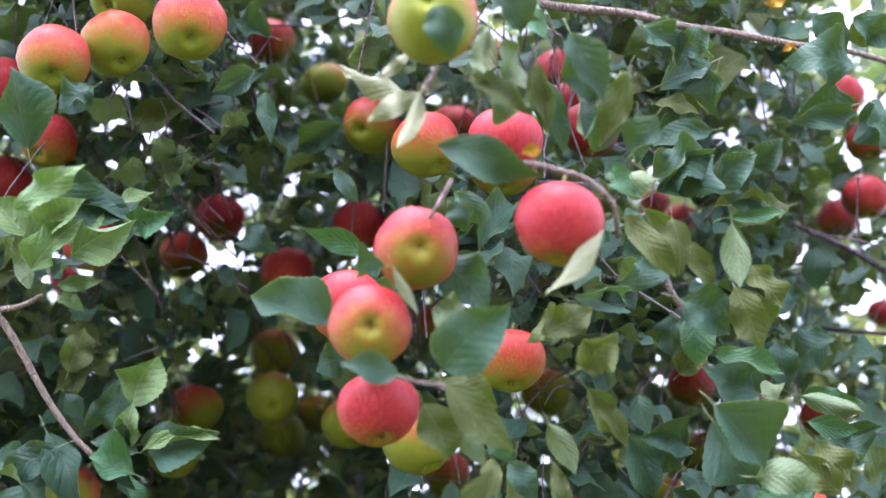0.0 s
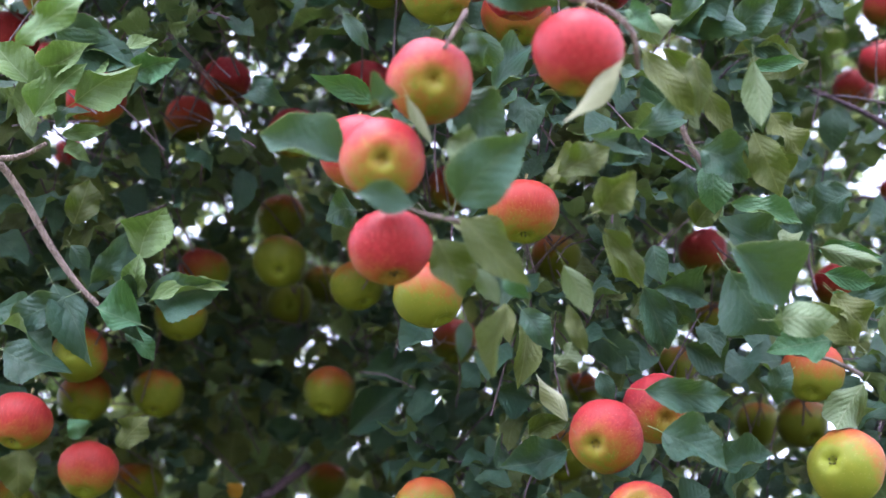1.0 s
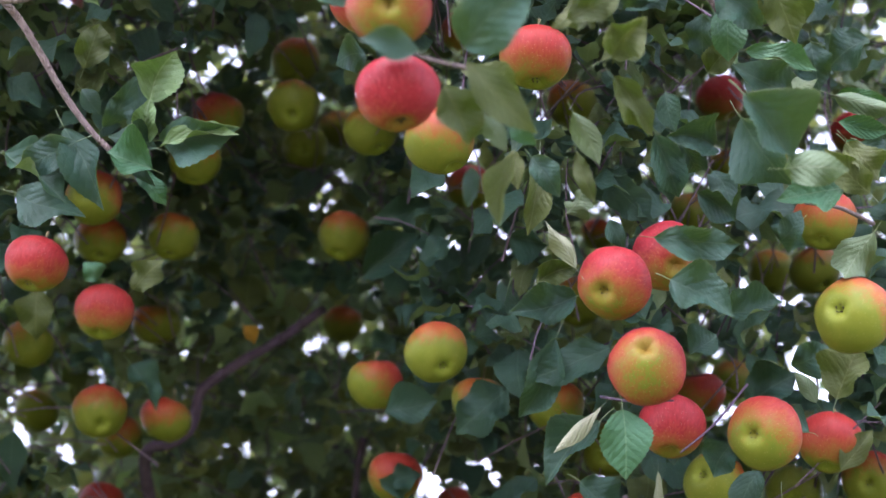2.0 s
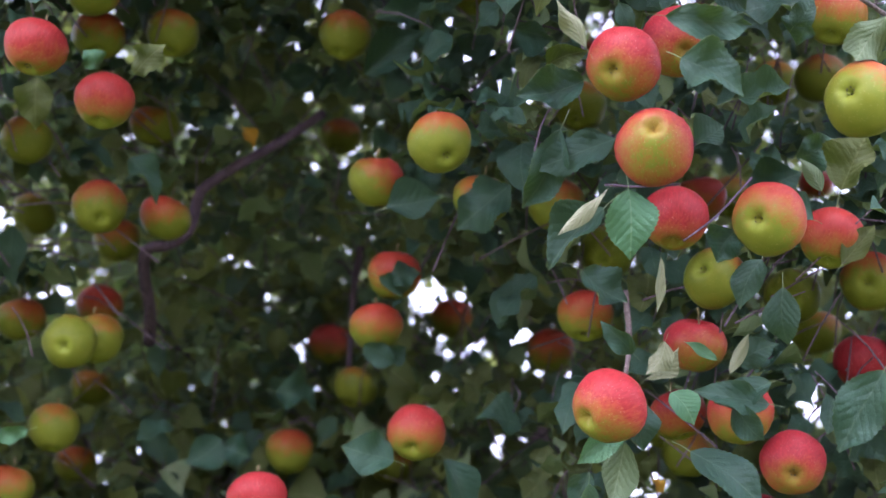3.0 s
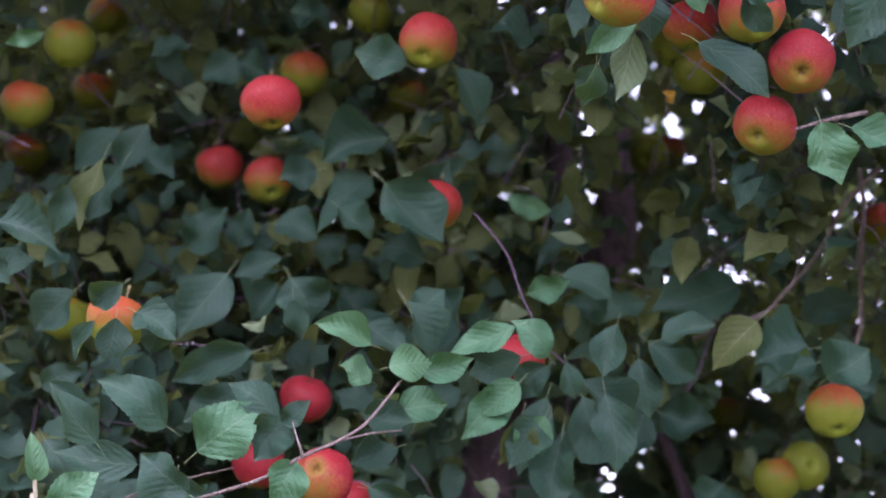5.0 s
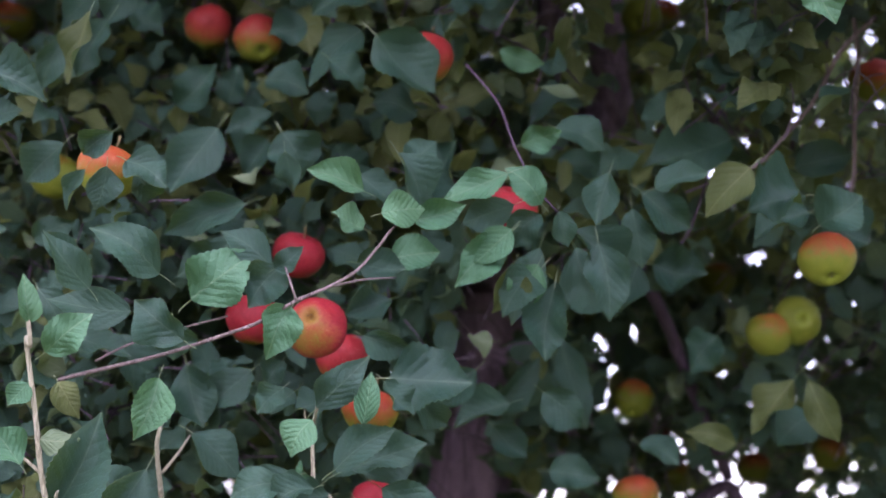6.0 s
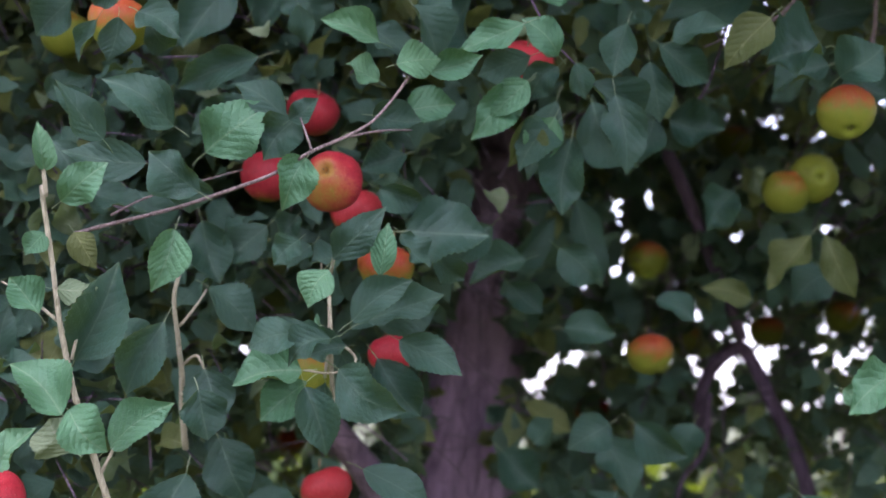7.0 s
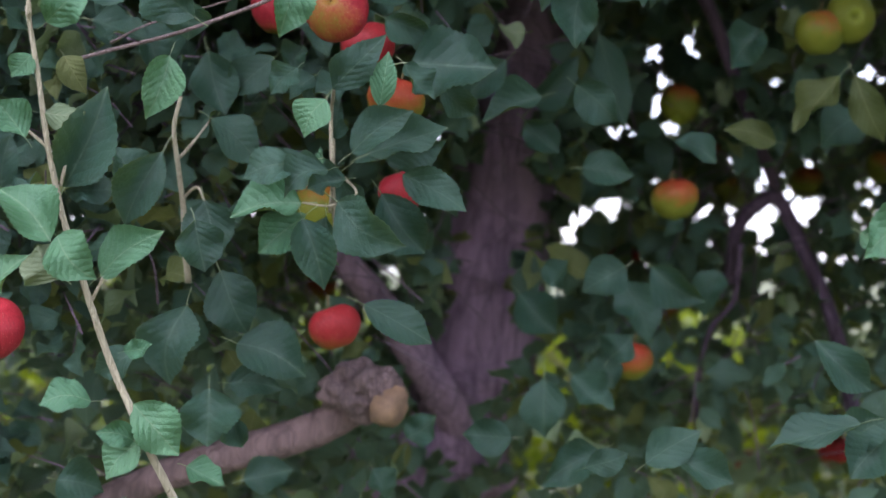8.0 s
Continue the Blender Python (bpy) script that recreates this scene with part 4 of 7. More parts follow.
leaf(0.138, 0.928, 2.333, 0.204, 1.037, 2.416, 0.024, 0, -0.79, -0.62)
leaf(0.143, 0.939, 2.262, 0.17, 0.909, 2.278, 0.032, 0.23, -0.89, -0.4, "y")
leaf(0.256, 1.074, 2.504, 0.202, 1.091, 2.479, 0.042, -0.38, -0.92, -0.06)
leaf(0.268, 1.088, 2.451, 0.31, 1.098, 2.418, 0.048, -0.18, -0.88, -0.45)
leaf(0.278, 1.095, 2.442, 0.279, 1.124, 2.399, 0.038, -0.01, -0.6, -0.8, "l")
leaf(0.297, 1.122, 2.41, 0.362, 1.121, 2.386, 0.024, -0.05, -0.98, -0.2, "l")
leaf(0.311, 1.051, 2.44, 0.331, 1.077, 2.383, 0.039, -0.4, -0.69, -0.61, "y")
leaf(0.276, 0.887, 2.378, 0.279, 0.911, 2.326, 0.024, 0.05, 0.93, 0.37, "u")
leaf(0.34, 1.082, 2.492, 0.368, 1.105, 2.453, 0.030, 0.15, -0.84, -0.53, "y")
leaf(0.352, 1.186, 2.408, 0.297, 1.154, 2.42, 0.046, -0.24, -0.92, -0.32)
leaf(0.255, 0.973, 2.248, 0.301, 1.003, 2.201, 0.054, -0.04, -0.98, -0.21)
leaf(0.336, 1.12, 2.359, 0.358, 1.113, 2.368, 0.023, 0.05, 0.94, 0.34, "u")
leaf(0.395, 1.187, 2.405, 0.454, 1.188, 2.383, 0.025, 0.33, 0.89, 0.32, "u")
leaf(0.293, 1.029, 2.211, 0.345, 1.019, 2.202, 0.033, -0.43, 0.76, 0.49, "u")
leaf(0.396, 1.179, 2.342, 0.432, 1.2, 2.31, 0.033, 0.01, -0.91, -0.42, "y")
leaf(0.463, 1.256, 2.53, 0.416, 1.275, 2.511, 0.044, -0.38, -0.92, -0.12)
leaf(0.394, 1.236, 2.511, 0.402, 1.258, 2.463, 0.036, -0.15, -0.78, -0.61)
leaf(0.276, 1.221, 2.368, 0.23, 1.205, 2.371, 0.041, 0.13, -0.88, -0.45)
leaf(0.147, 0.964, 2.261, 0.18, 0.994, 2.221, 0.020, 0.16, -0.89, -0.42, "y")
leaf(-0.305, 1.258, 2.457, -0.275, 1.221, 2.495, 0.054, 0.12, -0.96, -0.27, "n")
leaf(-0.303, 1.265, 2.408, -0.299, 1.233, 2.444, 0.028, 0, -0.91, -0.41, "n")
leaf(-0.289, 1.252, 2.403, -0.202, 1.222, 2.397, 0.046, -0.06, -0.7, -0.72)
leaf(-0.295, 1.268, 2.404, -0.343, 1.252, 2.409, 0.032, 0.06, -0.98, -0.18)
leaf(-0.375, 1.253, 2.403, -0.438, 1.263, 2.378, 0.038, 0.05, -0.88, -0.47)
leaf(-0.377, 1.25, 2.468, -0.358, 1.267, 2.447, 0.021, 0.32, -0.82, -0.47)
leaf(-0.369, 1.322, 2.471, -0.325, 1.272, 2.505, 0.027, 0.42, -0.8, -0.43)
leaf(-0.287, 1.246, 2.39, -0.204, 1.216, 2.389, 0.021, 0.17, -0.98, 0.14, "n")
leaf(-0.402, 1.104, 2.566, -0.437, 1.071, 2.596, 0.042, 0.55, -0.53, -0.65, "n")
leaf(-0.404, 1.112, 2.554, -0.358, 1.062, 2.601, 0.034, 0.38, -0.82, -0.43, "n")
leaf(-0.368, 1.107, 2.562, -0.32, 1.074, 2.596, 0.044, 0.14, -0.79, -0.59, "n")
leaf(-0.328, 1.109, 2.602, -0.278, 1.084, 2.611, 0.022, -0.04, -0.98, -0.21, "n")
leaf(-0.401, 1.136, 2.521, -0.415, 1.101, 2.575, 0.022, -0.21, 0.76, 0.61, "u")
leaf(-0.389, 1.169, 2.563, -0.354, 1.15, 2.571, 0.023, 0.07, -0.99, -0.1)
leaf(-0.383, 1.173, 2.556, -0.334, 1.166, 2.556, 0.018, 0.41, -0.75, -0.52, "n")
leaf(-0.379, 1.18, 2.546, -0.352, 1.184, 2.528, 0.018, 0.34, -0.82, -0.47, "n")
leaf(-0.456, 1.268, 2.399, -0.385, 1.279, 2.345, 0.043, 0.62, -0.78, 0.05)
leaf(-0.39, 1.253, 2.42, -0.346, 1.286, 2.338, 0.041, 0.23, -0.76, -0.61)
leaf(-0.326, 1.267, 2.399, -0.294, 1.278, 2.362, 0.018, 0.02, -0.87, -0.49)
leaf(0.062, 0.944, 2.17, 0.05, 0.973, 2.122, 0.021, -0.48, -0.84, -0.27, "y")
leaf(0.029, 0.964, 2.171, 0.025, 0.979, 2.142, 0.014, 0.18, -0.93, -0.33)
leaf(0.04, 0.927, 2.195, 0.055, 0.946, 2.173, 0.016, -0.21, 0.86, 0.46, "u")
leaf(0.115, 0.996, 2.248, 0.137, 1.022, 2.212, 0.023, 0.16, 0.9, 0.4, "u")
leaf(0.118, 1.015, 2.221, 0.133, 1.034, 2.18, 0.015, -0.1, -0.8, -0.59, "y")
leaf(0.23, 0.909, 2.404, 0.232, 0.926, 2.355, 0.023, -0.15, -0.99, 0.04, "y")
leaf(0.339, 1.124, 2.594, 0.396, 1.113, 2.591, 0.021, -0.09, -0.83, -0.54, "l")
leaf(0.06, 0.927, 2.194, 0.08, 0.938, 2.174, 0.016, -0.51, -0.83, -0.2, "l")
leaf(0.216, 1.205, 2.372, 0.241, 1.243, 2.321, 0.037, -0.05, -0.92, -0.38)
leaf(0.356, 1.318, 2.317, 0.373, 1.295, 2.337, 0.028, -0.27, -0.79, -0.56)
leaf(0.139, 0.947, 2.318, 0.097, 0.946, 2.303, 0.026, -0.18, -0.98, -0.02, "y")
leaf(0.217, 1.2, 2.202, 0.272, 1.199, 2.165, 0.047, -0.29, -0.94, -0.15)
leaf(0.205, 1.199, 2.248, 0.29, 1.208, 2.244, 0.034, -0.12, -0.79, -0.61)
leaf(0.291, 1.31, 2.226, 0.342, 1.294, 2.232, 0.036, -0.16, -0.98, -0.09)
leaf(0.141, 1.343, 2.265, 0.071, 1.343, 2.247, 0.041, -0.16, -0.9, -0.4)
leaf(0.132, 1.23, 2.233, 0.102, 1.2, 2.269, 0.018, 0.16, 0.97, 0.16, "p")
leaf(0.105, 1.368, 2.298, 0.148, 1.349, 2.306, 0.028, 0.31, -0.9, -0.29, "y")
leaf(0.174, 1.285, 2.322, 0.188, 1.3, 2.298, 0.020, -0.28, -0.94, -0.19)
leaf(0.419, 1.216, 2.261, 0.387, 1.228, 2.217, 0.038, 0.08, 0.96, 0.28, "u")
leaf(0.175, 1.294, 2.113, 0.179, 1.314, 2.05, 0.048, 0.14, -0.9, -0.41, "l")
leaf(0.166, 1.426, 2.161, 0.106, 1.455, 2.104, 0.049, -0.4, -0.88, -0.23)
leaf(0.161, 1.353, 2.144, 0.112, 1.37, 2.102, 0.016, 0.1, 0.97, -0.23, "p")
leaf(0.128, 1.482, 2.288, 0.087, 1.531, 2.212, 0.044, -0.06, -0.73, -0.68)
leaf(0.295, 1.393, 2.12, 0.276, 1.405, 2.088, 0.038, -0.07, -0.98, 0.2)
leaf(0.374, 1.388, 2.13, 0.333, 1.386, 2.14, 0.030, -0.54, -0.78, 0.31)
leaf(0.382, 1.374, 2.156, 0.359, 1.357, 2.184, 0.017, 0.27, 0.95, 0.14, "u")
leaf(0.418, 1.429, 2.186, 0.442, 1.396, 2.236, 0.049, -0.52, -0.85, 0.01, "y")
leaf(0.332, 1.452, 2.115, 0.307, 1.461, 2.062, 0.035, -0.13, -0.99, 0.02)
leaf(0.361, 1.489, 2.1, 0.368, 1.523, 2.045, 0.039, -0.48, -0.84, -0.23)
leaf(0.151, 1.53, 2.137, 0.202, 1.552, 2.108, 0.044, -0.29, -0.95, 0.14)
leaf(0.2, 1.51, 2.031, 0.165, 1.491, 2.059, 0.025, -0.4, -0.89, -0.19)
leaf(0.223, 1.428, 2.105, 0.221, 1.46, 2.056, 0.011, 0.5, 0.87, 0.02, "p")
leaf(0.311, 1.557, 2.028, 0.33, 1.534, 2.066, 0.014, -0.09, 0.99, -0.13, "p")
leaf(0.323, 1.578, 2.048, 0.364, 1.555, 2.061, 0.035, -0.28, -0.84, -0.46)
leaf(0.22, 1.561, 2.022, 0.255, 1.546, 2.053, 0.025, 0.07, 0.85, -0.52, "p")
leaf(0.287, 1.501, 2.021, 0.251, 1.493, 2.038, 0.012, -0.26, -0.96, 0.05, "l")
leaf(0.081, 1.683, 2.324, 0.012, 1.7, 2.276, 0.063, -0.14, -0.99, -0.05)
leaf(-0.074, 1.729, 2.314, -0.006, 1.717, 2.325, 0.049, 0.15, -0.99, -0.04)
leaf(0.014, 1.658, 2.37, 0.074, 1.639, 2.372, 0.037, 0.09, -0.96, 0.25)
leaf(-0.016, 1.706, 2.612, -0.092, 1.695, 2.584, 0.045, 0.08, -0.94, -0.32)
leaf(-0.107, 1.716, 2.504, -0.031, 1.689, 2.557, 0.051, 0.43, -0.9, -0.07)
leaf(-0.028, 1.639, 2.483, 0.031, 1.618, 2.513, 0.049, 0.03, -0.99, 0.16)
leaf(0.079, 1.534, 2.456, 0.129, 1.538, 2.444, 0.037, -0.03, -0.75, -0.66)
leaf(-0.424, 1.586, 2.427, -0.438, 1.57, 2.446, 0.027, 0.2, -0.96, -0.17, "l")
leaf(-0.506, 1.621, 2.436, -0.507, 1.642, 2.376, 0.045, 0.13, -0.84, -0.52, "y")
leaf(-0.413, 1.768, 2.405, -0.374, 1.777, 2.347, 0.040, 0.26, -0.95, 0.16)
leaf(0.056, 1.706, 2.524, 0.089, 1.716, 2.504, 0.039, -0.37, -0.93, -0.04)
leaf(0.236, 1.307, 2.414, 0.246, 1.322, 2.367, 0.042, 0.07, -0.92, -0.38)
leaf(0.132, 1.302, 2.341, 0.149, 1.288, 2.363, 0.031, 0.41, 0.88, 0.24, "u")
leaf(-0.067, 1.848, 2.483, -0.102, 1.855, 2.461, 0.037, -0.04, -0.99, -0.15)
leaf(-0.196, 2.019, 2.694, -0.257, 2.019, 2.689, 0.041, 0.27, -0.82, -0.5)
leaf(-0.301, 2.023, 2.687, -0.308, 2.037, 2.625, 0.062, 0.23, -0.97, 0.01, "y")
leaf(0.366, 1.632, 2.273, 0.424, 1.602, 2.302, 0.056, 0.27, -0.96, 0.05)
leaf(-0.072, 1.844, 2.263, -0.031, 1.839, 2.277, 0.035, 0.02, -0.99, -0.14)
leaf(-0.073, 1.89, 2.178, -0.05, 1.883, 2.187, 0.031, 0.01, -0.93, -0.36)
leaf(0.194, 1.531, 1.962, 0.14, 1.546, 1.92, 0.032, 0.18, -0.97, -0.14, "l")
leaf(0.191, 1.539, 1.942, 0.175, 1.569, 1.877, 0.039, 0.3, 0.94, 0.19, "u")
leaf(0.156, 1.577, 1.921, 0.142, 1.59, 1.878, 0.029, -0.16, -0.99, 0.03)
leaf(0.2, 1.522, 1.984, 0.211, 1.541, 1.933, 0.032, 0.36, -0.93, -0.1)
leaf(0.236, 1.495, 1.982, 0.258, 1.5, 1.948, 0.032, 0.03, -0.97, -0.24, "l")
leaf(0.343, 1.525, 1.981, 0.261, 1.502, 1.987, 0.035, -0.3, -0.94, -0.17)
leaf(0.306, 1.524, 1.982, 0.338, 1.539, 1.945, 0.032, -0.34, -0.91, -0.24)
leaf(0.26, 1.543, 1.934, 0.334, 1.541, 1.877, 0.053, -0.13, -0.93, 0.35)
leaf(0.405, 1.627, 1.876, 0.428, 1.645, 1.81, 0.055, -0.13, -0.99, 0.04, "l")
leaf(0.446, 1.657, 1.881, 0.502, 1.652, 1.854, 0.043, -0.59, -0.77, 0.26, "l")
leaf(0.481, 1.563, 2.035, 0.432, 1.602, 1.953, 0.060, -0.18, -0.92, -0.34)
leaf(0.001, 1.881, 2.032, 0.036, 1.898, 1.961, 0.041, 0.15, -0.98, 0.08)
leaf(-0.06, 1.809, 2.007, -0.122, 1.791, 2.021, 0.054, 0.12, -0.99, 0.01)
leaf(-0.091, 1.992, 1.973, -0.177, 1.997, 1.939, 0.068, -0.17, -0.99, 0.01)
leaf(-0.19, 2.071, 1.951, -0.243, 2.068, 1.933, 0.051, 0.03, -1, -0.06)
leaf(-0.112, 2.012, 1.924, -0.187, 2.017, 1.855, 0.068, 0.07, -0.89, 0.45)
leaf(-0.05, 2.022, 1.901, -0.009, 1.998, 1.942, 0.057, 0.03, -0.99, -0.12)
leaf(-0.088, 1.937, 1.893, -0.013, 1.972, 1.822, 0.081, 0.08, -0.97, 0.23)
leaf(-0.412, 1.984, 1.984, -0.455, 2.013, 1.925, 0.045, 0.16, -0.98, 0.1)
leaf(-0.439, 1.965, 1.921, -0.483, 1.988, 1.849, 0.052, 0, -0.99, 0.1)
leaf(-0.496, 1.972, 1.903, -0.529, 1.992, 1.832, 0.040, 0.33, -0.93, -0.14)
leaf(-0.313, 2.074, 2.121, -0.361, 2.08, 2.086, 0.052, 0.26, -0.96, -0.05)
leaf(-0.31, 2.078, 2.112, -0.272, 2.08, 2.097, 0.047, 0.44, -0.87, -0.21)
leaf(-0.388, 2.114, 2.151, -0.443, 2.111, 2.13, 0.039, -0.18, -0.98, 0.07)
leaf(-0.247, 2.143, 2.219, -0.184, 2.156, 2.199, 0.060, -0.06, -0.99, 0.16)
leaf(-0.514, 1.81, 2.043, -0.559, 1.802, 2.026, 0.022, 0.3, -0.84, -0.46, "l")
leaf(0.237, 1.524, 2.051, 0.219, 1.54, 2.018, 0.023, 0.51, 0.82, 0.26, "p")
leaf(0.443, 1.545, 2.154, 0.481, 1.531, 2.197, 0.030, -0.44, -0.88, -0.17, "y")
leaf(-0.531, 1.754, 1.784, -0.459, 1.742, 1.756, 0.047, 0.21, -0.95, 0.24)
leaf(-0.534, 1.771, 1.725, -0.487, 1.758, 1.74, 0.043, 0.32, -0.95, 0.04)
leaf(-0.37, 1.714, 1.703, -0.405, 1.724, 1.679, 0.036, 0.3, -0.95, -0.12)
leaf(-0.355, 1.723, 1.672, -0.308, 1.72, 1.637, 0.049, 0.35, -0.88, 0.33)
leaf(-0.374, 1.71, 1.662, -0.381, 1.713, 1.613, 0.037, 0.65, -0.76, -0.03)
leaf(-0.398, 1.711, 1.659, -0.423, 1.726, 1.615, 0.022, 0.1, -0.91, 0.41)
leaf(-0.458, 1.842, 1.722, -0.503, 1.853, 1.676, 0.053, 0.33, -0.89, 0.3)
leaf(-0.295, 1.984, 1.78, -0.353, 1.977, 1.692, 0.066, 0.34, -0.88, 0.34)
leaf(-0.244, 1.899, 1.661, -0.346, 1.914, 1.625, 0.045, 0.35, -0.93, 0.1)
leaf(-0.314, 1.729, 1.544, -0.385, 1.688, 1.588, 0.052, -0.02, -0.99, 0.12)
leaf(-0.373, 1.65, 1.515, -0.416, 1.611, 1.57, 0.039, 0.43, -0.88, 0.2)
leaf(-0.274, 2.024, 1.638, -0.348, 2.027, 1.59, 0.057, 0.31, -0.94, -0.15)
leaf(-0.284, 1.767, 1.521, -0.211, 1.749, 1.577, 0.065, -0.23, -0.97, -0.08, "l")
leaf(-0.192, 1.758, 1.557, -0.25, 1.749, 1.599, 0.039, 0.58, -0.81, -0.07)
leaf(-0.18, 1.757, 1.559, -0.217, 1.753, 1.509, 0.049, 0.15, -0.99, 0.06)
leaf(-0.186, 1.729, 1.551, -0.154, 1.722, 1.574, 0.027, 0.09, -0.98, -0.18)
leaf(-0.234, 2.06, 1.822, -0.297, 2.057, 1.794, 0.036, 0.21, -0.96, 0.2)
leaf(-0.239, 2.07, 1.787, -0.276, 2.072, 1.74, 0.047, 0.11, -0.97, 0.2)
leaf(-0.212, 1.986, 1.776, -0.185, 2.005, 1.717, 0.075, 0.12, -0.96, 0.26)
leaf(-0.088, 1.735, 1.641, -0.152, 1.718, 1.662, 0.035, 0.15, -0.99, 0.08, "l")
leaf(-0.09, 1.777, 1.606, -0.129, 1.766, 1.621, 0.035, -0.03, -0.94, 0.33, "l")
leaf(-0.068, 1.743, 1.617, -0.019, 1.745, 1.627, 0.041, 0.01, -0.99, 0.14, "l")
leaf(-0.034, 1.775, 1.617, 0.027, 1.762, 1.633, 0.035, -0.17, -0.98, -0.06, "l")
leaf(-0.099, 1.819, 1.574, -0.041, 1.808, 1.564, 0.043, 0.19, -0.98, -0.06)
leaf(-0.06, 1.818, 1.578, -0.002, 1.819, 1.589, 0.047, 0.34, -0.92, 0.22, "l")
leaf(-0.036, 2.09, 1.726, 0.017, 2.049, 1.783, 0.067, 0.27, -0.95, 0.13)
leaf(-0.038, 2.085, 1.826, -0.101, 2.086, 1.844, 0.051, -0.35, -0.94, 0)
leaf(-0.245, 2.069, 1.871, -0.184, 2.061, 1.848, 0.055, -0.01, -0.98, 0.2)
leaf(0.076, 1.792, 1.676, 0.001, 1.797, 1.645, 0.039, -0.28, -0.95, -0.14, "l")
leaf(0.118, 1.835, 1.649, 0.074, 1.812, 1.687, 0.044, -0.28, -0.94, 0.21, "l")
leaf(0.085, 1.835, 1.648, 0.023, 1.847, 1.626, 0.044, 0.2, -0.95, -0.24)
leaf(0.078, 1.845, 1.612, 0.015, 1.84, 1.548, 0.048, 0.25, -0.97, 0.06, "l")
leaf(0.12, 1.872, 1.644, 0.084, 1.883, 1.605, 0.040, -0.05, -0.99, 0.11)
leaf(0.117, 1.888, 1.585, 0.089, 1.903, 1.533, 0.049, 0.09, -0.99, -0.05, "l")
leaf(0.163, 1.912, 1.633, 0.225, 1.932, 1.569, 0.058, 0.11, -0.98, 0.19)
leaf(0.243, 1.979, 1.674, 0.255, 1.988, 1.598, 0.047, -0.37, -0.93, -0.07)
leaf(0.255, 1.973, 1.696, 0.319, 1.985, 1.65, 0.051, -0.14, -0.99, -0.08)
leaf(0.407, 2.165, 1.817, 0.277, 2.158, 1.769, 0.081, -0.12, -0.99, 0.05)
leaf(0.373, 1.859, 1.701, 0.318, 1.874, 1.645, 0.057, -0.26, -0.97, 0.02, "y")
leaf(0.48, 2.022, 1.68, 0.409, 2.036, 1.651, 0.075, 0.16, -0.93, 0.33)
leaf(0.515, 2.064, 1.685, 0.568, 2.07, 1.648, 0.078, -0.11, -0.99, -0.1)
leaf(0.498, 2.177, 1.778, 0.58, 2.163, 1.797, 0.057, 0.17, -0.98, 0.14)
leaf(0.287, 2.122, 1.628, 0.36, 2.108, 1.612, 0.064, -0.36, -0.93, -0.05)
leaf(0.205, 2.246, 1.89, 0.122, 2.234, 1.85, 0.062, -0.09, -0.87, 0.49)
leaf(0.182, 2.08, 1.855, 0.131, 2.077, 1.867, 0.018, 0.51, 0.85, -0.13, "u")
leaf(0.164, 2.218, 1.798, 0.24, 2.228, 1.783, 0.043, -0.16, -0.98, 0.1)
leaf(-0.155, 2.142, 1.875, -0.182, 2.151, 1.827, 0.047, 0.09, -0.93, 0.36)
leaf(-0.089, 2.173, 1.768, -0.128, 2.18, 1.728, 0.057, 0.4, -0.8, 0.45)
leaf(-0.157, 2.209, 1.816, -0.115, 2.226, 1.761, 0.058, -0.12, -0.97, 0.2)
leaf(-0.38, 2.144, 1.855, -0.323, 2.124, 1.909, 0.057, 0.4, -0.91, 0.09)
leaf(-0.307, 2.145, 1.857, -0.29, 2.116, 1.907, 0.047, -0.17, -0.95, -0.26)
leaf(-0.399, 1.523, 1.461, -0.4, 1.505, 1.505, 0.024, 0.49, -0.86, -0.11, "b")
leaf(-0.389, 1.55, 1.435, -0.341, 1.536, 1.47, 0.040, 0.47, -0.88, -0.08, "l")
leaf(-0.389, 1.62, 1.281, -0.341, 1.597, 1.38, 0.059, 0.34, -0.9, 0.26)
leaf(-0.401, 1.585, 1.352, -0.358, 1.577, 1.354, 0.029, -0.5, 0.76, -0.41, "u")
leaf(-0.394, 1.625, 1.413, -0.37, 1.62, 1.377, 0.031, 0.2, -0.98, 0.05, "y")
leaf(-0.39, 1.581, 1.226, -0.442, 1.576, 1.278, 0.055, 0.15, -0.94, 0.31, "l")
leaf(-0.412, 1.566, 1.325, -0.442, 1.562, 1.36, 0.039, 0.18, -0.86, 0.48, "l")
leaf(-0.412, 1.577, 1.407, -0.429, 1.571, 1.384, 0.026, 0.31, -0.95, 0.04, "l")
leaf(-0.381, 1.598, 1.191, -0.403, 1.584, 1.222, 0.049, -0.35, 0.87, -0.36, "u")
leaf(-0.384, 1.583, 1.231, -0.343, 1.579, 1.19, 0.050, 0.25, -0.97, 0.05, "l")
leaf(-0.35, 1.622, 1.193, -0.281, 1.603, 1.238, 0.047, -0.28, -0.96, 0.09, "l")
leaf(-0.318, 1.636, 1.064, -0.271, 1.641, 1.013, 0.051, 0.05, -0.91, 0.42, "l")
leaf(-0.36, 1.633, 1.066, -0.409, 1.618, 1.062, 0.042, 0.32, -0.85, 0.43, "l")
leaf(-0.31, 1.637, 1.025, -0.344, 1.629, 0.989, 0.038, 0.15, -0.77, 0.62, "l")
leaf(-0.328, 1.634, 1.117, -0.298, 1.632, 1.126, 0.020, 0.53, -0.82, 0.19, "l")
leaf(-0.316, 1.636, 1.027, -0.352, 1.625, 1.036, 0.027, 0.35, -0.91, 0.22, "l")
leaf(-0.279, 1.714, 0.993, -0.237, 1.709, 0.976, 0.035, 0.33, -0.72, 0.6, "l")
